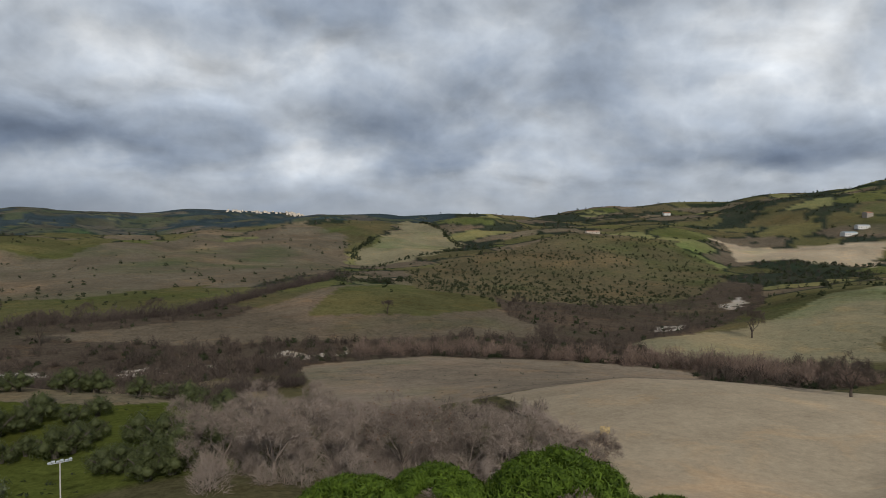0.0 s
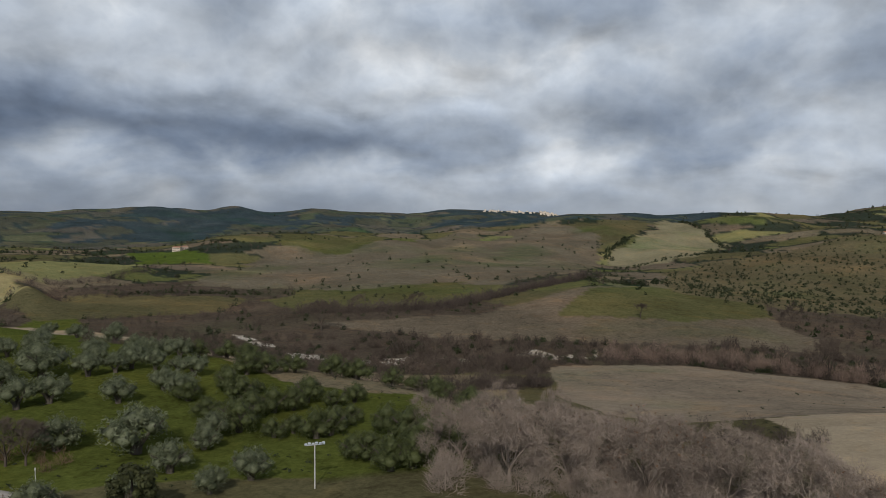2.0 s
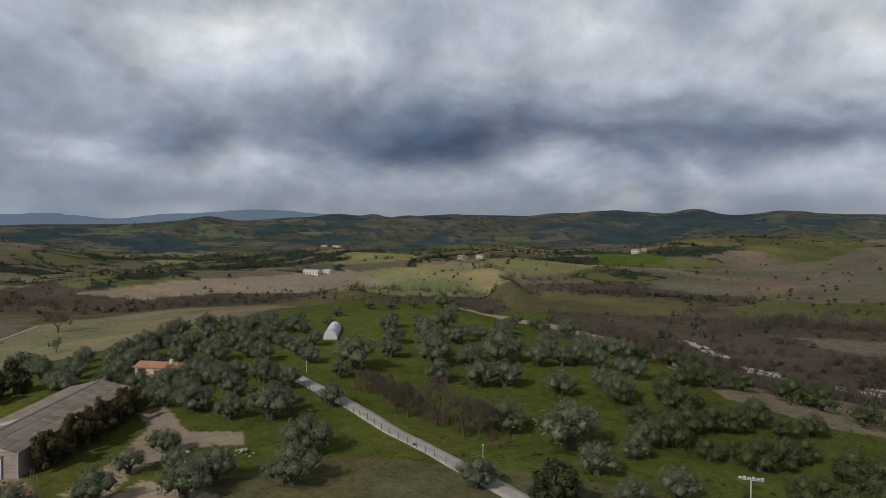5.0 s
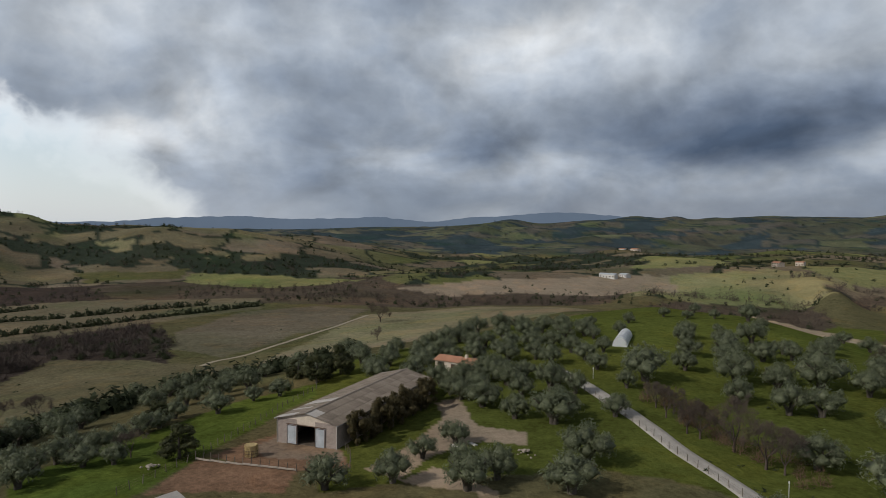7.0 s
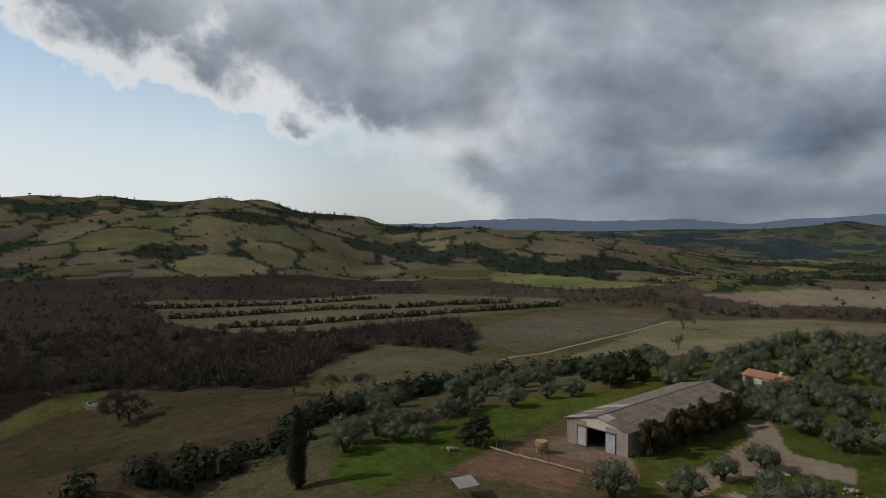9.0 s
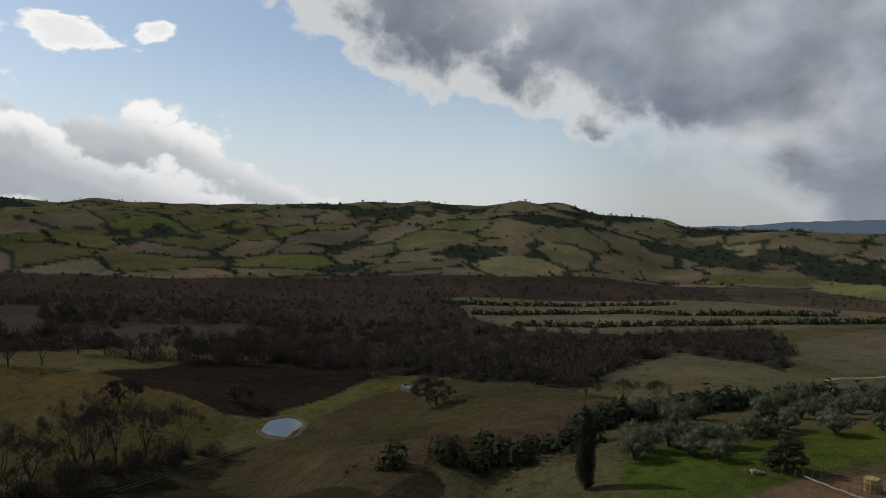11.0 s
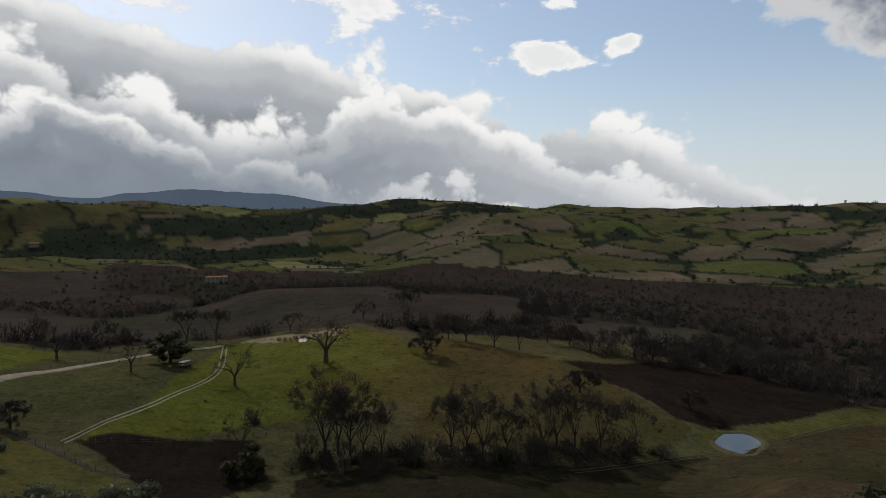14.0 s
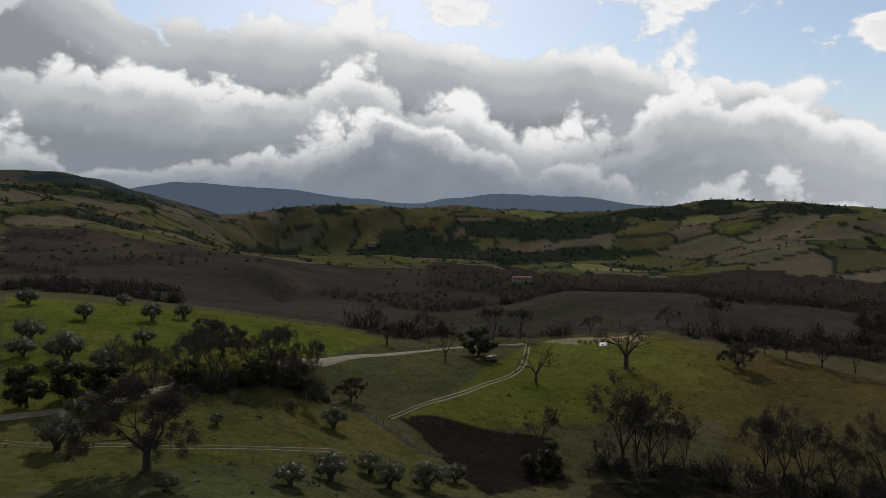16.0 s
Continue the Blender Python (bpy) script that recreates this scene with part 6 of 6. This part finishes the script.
# ---- houses ----
def house(name, b, r, wide, deep, tall, turn, wall_mat, roof_mat, label, floors=1, windows=3, rise=0.32, stacks=1):
    """A gabled house with its openings cut into view as framed panes and shutters."""
    h = new(name)
    part("wall", prism(((-wide / 2, -deep / 2), (wide / 2, -deep / 2), (wide / 2, deep / 2), (-wide / 2, deep / 2)), -1.5, tall), wall_mat, h)
    top = deep / 2 * rise
    for side in (-1, 1):
        part("gable", prism(((-deep / 2, tall), (deep / 2, tall), (0, tall + top)), side * wide / 2 - 0.3 * (side > 0), side * wide / 2 + 0.3 * (side < 0), "x"), wall_mat, h)
        run = math.hypot(deep / 2 + 0.4, (deep / 2 + 0.4) * rise)
        sheet = wavy(wide + 0.8, run, max(8, int(wide * 1.6)), 0.05, 0.08)
        bmesh.ops.translate(sheet, verts=sheet.verts, vec=(-wide / 2 - 0.4, 0, 0))
        bmesh.ops.rotate(sheet, verts=sheet.verts, matrix=Matrix.Rotation(math.atan(rise), 3, "X"))
        bmesh.ops.translate(sheet, verts=sheet.verts, vec=(0, -deep / 2 - 0.4, tall - 0.4 * rise + 0.1))
        if side > 0:
            bmesh.ops.rotate(sheet, verts=sheet.verts, matrix=Matrix.Rotation(math.pi, 3, "Z"))
        roof = part("roof", sheet, roof_mat, h)
        if side < 0:
            for k in range(stacks):
                part("chimney", box(wide * (0.2 - 0.4 * k), wide * (0.2 - 0.4 * k) + 0.7, -0.6, 0.1, tall + top * 0.5, tall + top + 0.8, 0.03), wall_mat, roof)
    for face in (-1, 1):
        for level in range(floors):
            z = 1.0 + level * tall / floors
            for k in range(windows):
                x = -wide / 2 + wide * (k + 0.5) / windows
                y = face * (deep / 2 + 0.01)
                if level == 0 and k == windows // 2:
                    door = part("door", box(x - 0.55, x + 0.55, y - 0.05, y + 0.05, 0, 2.1), MAT_SHUTTER, h)
                    part("door_frame", box(x - 0.7, x + 0.7, y - 0.02, y + 0.02, 2.1, 2.25), MAT_CONCRETE, door)
                else:
                    pane = part("window", box(x - 0.5, x + 0.5, y - 0.03, y + 0.03, z, z + 1.3), MAT_PANE, h)
                    part("window_sill", box(x - 0.62, x + 0.62, y - 0.09, y + 0.09, z - 0.1, z), MAT_CONCRETE, pane)
                    for edge in (-0.78, 0.78):
                        part("shutter", box(x + edge - 0.25, x + edge + 0.25, y - 0.05, y + 0.05, z, z + 1.3), MAT_SHUTTER, pane)
    placed(h, b, r, turn)
    return tagged(h, label, "house")


house("farm_cottage", 72.6, 175, 11, 5.5, 2.7, 40, MAT_PLASTER, MAT_TILE, "small pale cottage with an orange clay-tile roof among olives", 1, 3)
house("farmhouse", 59.1, 1780, 17, 12, 9, 20, MAT_WHITE, MAT_TILE, "distant white two-storey farmhouse on a green hill", 2, 4)
house("farmhouse", 58.1, 1790, 26, 12, 11, 10, MAT_PLASTER, MAT_TILE, "distant pinkish farmhouse with a tiled roof", 3, 6)
house("farm_shed", 60.2, 895, 22, 9, 4.2, 30, MAT_WHITE, MAT_SHEET, "low white farm building beyond the pale ridge", 1, 5)
house("farm_shed", 58.9, 905, 14, 8, 3.4, 10, MAT_WHITE, MAT_SHEET, "low white farm outbuilding beside a track", 1, 3)
house("farmhouse", 47.7, 1040, 16, 9, 6, -10, MAT_STONE, MAT_TILE, "stone farmhouse with an orange tiled roof on a hilltop", 2, 4)
house("farmhouse", 46.2, 1055, 11, 8, 5, 25, MAT_PLASTER, MAT_TILE, "tiled farm outbuilding on a hilltop", 1, 3)
house("farmhouse", 33.5, 1340, 15, 9, 7, 5, MAT_PLASTER, MAT_TILE, "pale plastered farmhouse with a tiled roof among fields", 2, 4)
house("farmhouse", 32.9, 1350, 10, 7, 5, 30, MAT_STONE, MAT_TILE, "small stone farm building among fields", 1, 3)
house("farm_shed", -39.9, 1560, 34, 12, 6, 10, MAT_WHITE, MAT_BLUE, "long farm shed with a blue-grey roof", 1, 6)
house("farm_shed", -40.7, 1600, 26, 12, 6, -5, MAT_WHITE, MAT_SHEET, "long farm shed with a grey sheet roof", 1, 5)
house("farmhouse", -41.0, 1680, 18, 12, 9, 12, MAT_STONE, MAT_TILE, "brick-red farmhouse above the farm sheds", 2, 4)
house("farmhouse", -21.4, 1460, 30, 9, 4.5, 4, MAT_PLASTER, MAT_TILE, "long low house with a red tiled roof on the scrub hill", 1, 6)
house("villa", -27.1, 2240, 22, 14, 9, 0, MAT_WHITE, MAT_TILE, "distant pale villa on a lit hillside", 2, 5)
house("ruined_farmhouse", 178.4, 880, 25, 10, 8.0, 8, MAT_STONE, MAT_TILE, "abandoned stone farmhouse on the dark valley floor", 2, 5, 0.2, 0)
house("farmhouse", 191.0, 1780, 20, 11, 8, 15, MAT_STONE, MAT_TILE, "distant stone farmhouse among hill olives", 2, 4)

# the town along the far ridge
verts, faces = [], []
for k in range(60):
    b, r = rng.uniform(0.5, 9.0), rng.uniform(3040, 3140)
    p = at(b, r)
    w, d, t, a = rng.uniform(6, 12), rng.uniform(6, 10), rng.uniform(2, 7), rng.uniform(0, 3)
    base = len(verts)
    for x, y, z in ((-w, -d, -4), (w, -d, -4), (w, d, -4), (-w, d, -4), (-w, -d, t), (w, -d, t), (w, d, t), (-w, d, t), (-w, 0, t + 3), (w, 0, t + 3)):
        verts.append((p.x + (x * math.cos(a) - y * math.sin(a)) / 2, p.y + (x * math.sin(a) + y * math.cos(a)) / 2, p.z + z))
    faces += [tuple(base + i for i in f) for f in ((0, 1, 5), (0, 5, 4), (1, 2, 6), (1, 6, 5), (2, 3, 7), (2, 7, 6), (3, 0, 4), (3, 4, 7), (4, 5, 9), (4, 9, 8), (6, 7, 8), (6, 8, 9), (5, 6, 9), (7, 4, 8))]
tagged(solid("hill_town", verts, faces, MAT_PLASTER), "small pale houses of a town along the far ridge", "town", kind="stuff")


# ---- fences ----
def fence(spots, step, tall, label, wires=3, mat=None):
    f = new("fence")
    line = curve_through(spots, step)
    z = height(line[:, 0], line[:, 1])
    f.location = (line[0, 0], line[0, 1], z[0])
    meshes = []
    for k in range(3):
        bm = rod((0, 0, -0.3), (rng.normal() * 0.05, rng.normal() * 0.05, tall * (0.92 + 0.08 * k)), 0.075, 0.06, 6)
        me = bpy.data.meshes.new("post")
        bm.to_mesh(me)
        bm.free()
        me.materials.append(mat or MAT_WOOD)
        meshes.append(me)
    for k in range(len(line)):
        post = new("post", meshes[k % 3])
        post.parent = f
        post.location = (line[k, 0] - line[0, 0], line[k, 1] - line[0, 1], z[k] - z[0])
        post.rotation_euler = (rng.normal() * 0.06, rng.normal() * 0.06, rng.uniform(0, 6))
    for w in range(wires):
        h = tall * (w + 1) / (wires + 0.6)
        rods = [(np.array((*(line[k] - line[0]), z[k] - z[0] + h)), np.array((*(line[k + 1] - line[0]), z[k + 1] - z[0] + h)), 0.012, 0.012) for k in range(len(line) - 1)]
        v, fc = tubes(rods, 3)
        solid("wire", v, fc, MAT_RUSTY, f)
    return tagged(f, label, "fence")


fence(((100.0, 106), (94.2, 120), (90.9, 133), (87.3, 152), (84.5, 169)), 2.4, 1.35, "wire fence on weathered wooden posts beside the barn yard")
fence(((86.3, 108), (82.8, 104), (81.8, 111), (82.2, 118)), 2.0, 1.5, "wire fence on dark wooden posts round the corral")
fence(((64.4, 166), (60.9, 144), (58.2, 131), (54.7, 116), (50.8, 105), (47, 96)), 2.5, 1.3, "wire fence on posts along the gravel road")
fence(((189.1, 173), (184.7, 170), (180.4, 174), (174.2, 179), (168, 176)), 3.0, 1.25, "wire fence on posts below the green hill", 2)
fence(((212, 296), (206.9, 294), (200.4, 287), (193.5, 284), (188.8, 281)), 3.4, 1.25, "wire fence on posts along the hill crest", 2)
fence(((193.5, 226), (185.9, 268), (179.3, 296), (174.5, 295), (167.8, 285), (162.3, 290)), 3.2, 1.25, "wire fence on posts along the hill road", 2)
fence(((218, 157), (216.1, 158), (210.9, 163), (206.8, 172)), 3.0, 1.2, "wire fence on posts beside the dirt road", 2)
fence(((195.0, 190), (192.5, 183), (190.2, 173), (186.9, 159), (184.5, 155)), 3.0, 1.2, "wire fence on posts along the ditch", 2)
fence(((104, 100), (99, 100), (95.5, 97), (91.5, 95)), 2.6, 1.2, "wire fence on posts below the small shelter", 2)

wall = new("corral_wall")
line = curve_through(((94.2, 119), (90.6, 113), (86.3, 108)), 3.0)
z = height(line[:, 0], line[:, 1])
wall.location = (line[0, 0], line[0, 1], z[0])
for k in range(len(line) - 1):
    a, b = np.array((*(line[k] - line[0]), z[k] - z[0] + 0.35)), np.array((*(line[k + 1] - line[0]), z[k + 1] - z[0] + 0.35))
    beam = box(0, float(np.linalg.norm(b - a)) - 0.06, -0.09, 0.09, -0.18, 0.10, 0.02)
    ob = part("concrete_beam", beam, MAT_STONE, wall)
    ob.matrix_basis = Matrix.Translation(a) @ Matrix.Rotation(math.atan2(b[1] - a[1], b[0] - a[0]), 4, "Z")
    for j in (0, 1):
        p = a + (b - a) * j * 0.5
        part("post", rod(p - (0, 0, 0.6), p + (0.03, 0, 0.95 + 0.3 * rng.uniform()), 0.07, 0.06, 6), MAT_WOOD, wall)
tagged(wall, "low weathered concrete beams with dark posts round a corral", "low wall")


# ---- poles and lamps ----
def flood_lamp(b, r, tall, turn):
    lamp = new("floodlight_mast")
    part("pole", rod((0, 0, -0.5), (0, 0, tall), 0.11, 0.08, 10), MAT_CONCRETE, lamp)
    bar = part("crossbar", box(-1.45, 1.45, -0.05, 0.05, tall - 0.12, tall - 0.02), MAT_SHEET, lamp)
    for k in range(6):
        x = -1.3 + 0.52 * k
        head = box(-0.2, 0.2, -0.14, 0.14, -0.05, 0.16, 0.03)
        bmesh.ops.rotate(head, verts=head.verts, matrix=Matrix.Rotation(radians(35 if k % 2 else -35), 3, "X"))
        bmesh.ops.translate(head, verts=head.verts, vec=(x, 0.16 if k % 2 else -0.16, tall + 0.1))
        part("floodlight", head, MAT_SHEET, bar)
    return tagged(placed(lamp, b, r, turn), "pale mast with a crossbar of floodlights on grass", "street lamp")


flood_lamp(24.7, 90, 6.5, 30)


def power_pole(b, r, top, turn):
    pole = new("power_pole")
    p = at(b, r)
    tall = top - p.z
    part("pole", rod((0, 0, -0.5), (0, 0, tall), 0.19, 0.12, 10), MAT_CONCRETE, pole)
    arm = part("crossarm", box(-1.0, 1.0, -0.07, 0.07, tall - 1.0, tall - 0.84, 0.01), MAT_CONCRETE, pole)
    for x in (-0.9, 0, 0.9):
        part("insulator", rod((x, 0, tall - 0.86), (x, 0, tall - 0.5), 0.07, 0.05, 8), MAT_WHITE, arm)
    return tagged(placed(pole, b, r, turn), "grey concrete power pole with a crossarm", "power pole", "power poles")


power_pole(10.75, 141, 0.2, 60)
power_pole(5.6, 205, -14.5, 60)
power_pole(3.2, 262, -25.5, 60)
for b, r in ((46.6, 105), (61.4, 162)):
    post = new("road_lamp")
    part("pole", rod((0, 0, -0.3), (0, 0, 2.3), 0.06, 0.05, 8), MAT_WHITE, post)
    part("lamp_head", rod((0, 0, 2.3), (0, 0, 2.62), 0.12, 0.09, 8), MAT_WHITE, post)
    tagged(placed(post, b, r, 0), "short white garden lamp post beside the road", "lamp post", "road lamps")

# ---- the polytunnel ----
tunnel = new("polytunnel")
bm = bmesh.new()
rows = []
for k in range(16):
    y = k * 1.2
    sag = 0.06 * (k % 2)
    rows.append([bm.verts.new(((2.1 - sag) * math.cos(w), y, (2.9 - sag) * math.sin(w) ** 0.9 - 0.1)) for w in np.linspace(0.0, math.pi, 13)])
for a, b in zip(rows, rows[1:]):
    for k in range(12):
        bm.faces.new((a[k], a[k + 1], b[k + 1], b[k]))
bm.faces.new(rows[-1]), bm.faces.new(rows[0][::-1])
bmesh.ops.solidify(bm, geom=bm.faces[:], thickness=0.03)
part("film", bm, MAT_FILM, tunnel)
for k in range(0, 16, 3):
    pts = [np.array((2.06 * math.cos(w), k * 1.2, 2.84 * max(math.sin(w), 0) ** 0.9 - 0.1)) for w in np.linspace(0, math.pi, 13)]
    v, f = tubes([(a, b, 0.04, 0.04) for a, b in zip(pts, pts[1:])], 5)
    solid("hoop", v, f, MAT_SHEET, tunnel)
tunnel.matrix_basis = Matrix.Translation(at(59.3, 199, 0.0)) @ Matrix.Rotation(radians(53.5), 4, "Z")
tagged(tunnel, "small white plastic-film polytunnel among olive trees", "polytunnel")


# ---- hay ----
def hay_body(radius, tall, lying=False):
    bm = bmesh.new()
    bmesh.ops.create_cone(bm, cap_ends=True, segments=18, radius1=radius, radius2=radius * 0.95, depth=tall)
    bmesh.ops.subdivide_edges(bm, edges=bm.edges[:], cuts=2, use_grid_fill=True)
    for v in bm.verts:
        v.co += Vector(rng.normal(size=3) * 0.05 * radius)
        v.co.z += tall / 2
    if lying:
        bmesh.ops.rotate(bm, verts=bm.verts, matrix=Matrix.Rotation(radians(90), 3, "X"))
        bmesh.ops.translate(bm, verts=bm.verts, vec=(0, tall / 2, radius * 0.93))
    return bm


def straw(radius, tall, n, parent):
    w = rng.uniform(0, 6.28, n)
    spots = np.stack([radius * 1.02 * np.cos(w), radius * 1.02 * np.sin(w), rng.uniform(0.05, 1.04, n) * tall], 1)
    v, f = leaves(spots, np.stack([np.cos(w), np.sin(w), np.zeros(n)], 1), 0.28, 0.12)
    return solid("loose_straw", v, f, MAT_HAY, parent)


feeder = new("hay_feeder")
part("hay", hay_body(1.1, 2.0), MAT_HAY, feeder)
straw(1.1, 2.0, 260, feeder)
for z in (0.15, 0.75, 1.2):
    pts = [np.array((1.3 * math.cos(w), 1.3 * math.sin(w), z)) for w in np.linspace(0, 6.2832, 19)]
    v, f = tubes([(a, b, 0.03, 0.03) for a, b in zip(pts, pts[1:])], 5)
    solid("ring", v, f, MAT_RUSTY, feeder)
for k in range(14):
    w = 0.449 * k
    part("bar", rod((1.3 * math.cos(w), 1.3 * math.sin(w), 0), (1.3 * math.cos(w), 1.3 * math.sin(w), 1.3), 0.025, 0.025, 5), MAT_RUSTY, feeder)
tagged(placed(feeder, 89.9, 118.0, 0, 0.05), "round metal hay feeder filled with golden hay in the yard", "hay feeder")
bale = new("hay_bale")
part("hay", hay_body(0.85, 2.0, True), MAT_HAY, bale)
tagged(placed(bale, -24.7, 134, 70, 0.1), "weathered golden round hay bale on a pale field", "hay bale")
for k in range(11):
    stack = new("hay_bale")
    part("hay", hay_body(0.85, 1.4, True), MAT_HAY, stack)
    placed(stack, 168.6 + 0.48 * k + rng.uniform(-0.1, 0.1), 289 + rng.uniform(-3, 3), rng.uniform(0, 180), 0.1)
    tagged(stack, "round golden hay bale on the bare hilltop yard", "hay bale", "hay bales on the hilltop")
tarp = new("tarpaulin")
bm = bmesh.new()
bmesh.ops.create_grid(bm, x_segments=12, y_segments=8, size=1)
for v in bm.verts:
    v.co = Vector((v.co.x * 3.4, v.co.y * 1.8, 0.55 * (1 - v.co.x ** 2) * (1 - v.co.y ** 2) + 0.08 + 0.06 * rng.normal()))
bmesh.ops.solidify(bm, geom=bm.faces[:], thickness=0.04)
part("canvas", bm, MAT_FILM, tarp)
tagged(placed(tarp, 171.4, 284, 80), "crumpled white tarpaulin lying beside hay bales", "tarpaulin")

# ---- the small shelter, stones and the parked trailer ----
shelter = new("shelter")
for x, y in ((0, 0), (3.4, 0), (0, 2.4), (3.4, 2.4)):
    part("post", rod((x, y, -0.3), (x, y, 1.9 + 0.1 * y), 0.06, 0.05, 6), MAT_WOOD, shelter)
roof = wavy(4.0, 3.0, 14, 0.025)
bmesh.ops.rotate(roof, verts=roof.verts, matrix=Matrix.Rotation(radians(5), 3, "X"))
bmesh.ops.translate(roof, verts=roof.verts, vec=(-0.3, -0.3, 1.95))
part("roof", roof, MAT_ROOF_PALE, shelter)
tagged(placed(shelter, 97.2, 96, 25), "small open shelter with a pale corrugated roof", "shelter")


def stone_heap(b, r, wide, n, label):
    heap = new("stone_heap")
    for k in range(n):
        bm = bmesh.new()
        bmesh.ops.create_icosphere(bm, subdivisions=1, radius=rng.uniform(0.18, 0.42))
        for v in bm.verts:
            v.co = Vector(np.array(v.co) * rng.uniform(0.6, 1.2, 3) * (1, 1, 0.7))
        d, w = wide * abs(rng.normal()) * 0.4, rng.uniform(0, 6.28)
        bmesh.ops.translate(bm, verts=bm.verts, vec=(d * math.cos(w), d * math.sin(w), 0.12 + 0.5 * max(0, 1 - d / wide)))
        part("stone", bm, MAT_STONE, heap)
    return tagged(placed(heap, b, r, 0), label, "stones")


stone_heap(67.0, 113, 2.2, 26, "heap of pale stones on the grass")
stone_heap(97.6, 117, 2.4, 18, "low heap of pale stones on a grassy bank")
for b, r, turn in ((73.0, 117, 10), (71.4, 118, 20)):
    slab = new("stone_slab")
    part("slab", box(-0.9, 0.9, -0.35, 0.35, -0.1, 0.22, 0.03), MAT_CONCRETE, slab)
    tagged(placed(slab, b, r, turn), "pale concrete slab lying on the grass", "slab", "slabs under the olives")
trailer = new("farm_trailer")
part("bed", box(-2.2, 2.2, -1.0, 1.0, 0.8, 1.0, 0.03), MAT_RUSTY, trailer)
part("canopy", box(-2.3, 2.3, -1.1, 1.1, 2.1, 2.18, 0.02), MAT_FILM, trailer)
for x in (-2.1, 2.1):
    for y in (-0.95, 0.95):
        part("canopy_post", rod((x, y, 1.0), (x, y, 2.1), 0.04, 0.04, 6), MAT_SHEET, trailer)
for x in (-1.1, 1.1):
    for y in (-1.12, 1.12):
        part("wheel", rod((x, y - 0.12, 0.4), (x, y + 0.12, 0.4), 0.4, 0.4, 14), MAT_CYPRESS, trailer)
tagged(placed(trailer, 180.6, 250, 60), "small parked farm trailer with a pale canopy under a dark tree", "trailer")

# ---- ponds ----
MAT_WATER, s, shader = material("still_water", 0.05, 0.5)
shader.inputs["Base Color"].default_value = (0.03, 0.036, 0.036, 1)
bump(s, shader, s.noise(place(s), 1.5, 3.0), 0.04, 0.02)


def pond(name, b, r, a, c, turn, lift, label):
    """Still water within a trodden earth bank."""
    p = at(b, r, lift)
    wob = [1 + 0.07 * math.sin(3 * w + 1) + 0.04 * math.sin(5 * w) for w in np.linspace(0, 6.2832, 48, endpoint=False)]
    ways = [(math.cos(w) * k, math.sin(w) * k) for w, k in zip(np.linspace(0, 6.2832, 48, endpoint=False), wob)]
    bm = bmesh.new()
    bm.faces.new([bm.verts.new((a * x, c * y, 0)) for x, y in ways])
    me = bpy.data.meshes.new("water")
    bm.to_mesh(me)
    bm.free()
    me.materials.append(MAT_WATER)
    water = tagged(new(name, me), label, "pond", kind="structure")
    water.matrix_basis = Matrix.Translation(p) @ Matrix.Rotation(radians(turn), 4, "Z")
    verts = []
    m = water.matrix_basis
    for grow, z in ((0.97, -0.05), (1.05, 0.22), (1.16, 0.42), (1.42, -0.1)):
        for x, y in ways:
            q = m @ Vector((a * x * grow, c * y * grow, z))
            if grow > 1.3:
                q.z = float(height(q.x, q.y)[0]) - 0.4
            verts.append(tuple(q))
    faces = [(48 * j + k, 48 * j + (k + 1) % 48, 48 * j + 48 + (k + 1) % 48, 48 * j + 48 + k) for j in range(3) for k in range(48)]
    tagged(solid("bank", verts, faces, MAT_BANK), "low earth bank round a pond", "bank", kind="structure")


pond("pond", 136.0, 209, 9.6, 6.4, 50, 0.35, "small round farm pond reflecting the sky")
pond("small_pond", 125.7, 261, 6.5, 2.2, 38, 0.2, "narrow shallow pond at a field corner")

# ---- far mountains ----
MAT_FAR, s, shader = material("haze_glow_mountains", 1.0, 0.0)
# near-black surface; blue haze and daylight are put in as emission
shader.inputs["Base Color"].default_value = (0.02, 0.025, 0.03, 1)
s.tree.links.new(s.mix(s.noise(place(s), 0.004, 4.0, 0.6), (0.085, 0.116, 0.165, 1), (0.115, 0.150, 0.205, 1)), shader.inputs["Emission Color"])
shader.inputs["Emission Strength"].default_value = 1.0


def mountains(stations, r):
    line = []
    for (b0, h0), (b1, h1) in zip(stations, stations[1:]):
        for k in range(24):
            f = k / 24
            f2 = f * f * (3 - 2 * f)
            b = b0 + (b1 - b0) * f
            line.append((b, h0 + (h1 - h0) * f2 + 7 * float(fractal(np.array([b * 60.0]), np.array([3.0]), 45, 8, 4)[0])))
    verts = []
    for drop, grow in ((-450, 0.97), (-60, 0.985), (0, 1.0)):
        for b, h in line:
            verts.append((-math.sin(radians(b)) * r * grow, math.cos(radians(b)) * r * grow, h + drop))
    n = len(line)
    faces = [(j * n + k, j * n + k + 1, (j + 1) * n + k + 1, (j + 1) * n + k) for j in range(2) for k in range(n - 1)]
    tagged(solid("backdrop", verts, faces, MAT_FAR), "distant mountains with blue haze painted as a glow", "mountains", kind="structure")


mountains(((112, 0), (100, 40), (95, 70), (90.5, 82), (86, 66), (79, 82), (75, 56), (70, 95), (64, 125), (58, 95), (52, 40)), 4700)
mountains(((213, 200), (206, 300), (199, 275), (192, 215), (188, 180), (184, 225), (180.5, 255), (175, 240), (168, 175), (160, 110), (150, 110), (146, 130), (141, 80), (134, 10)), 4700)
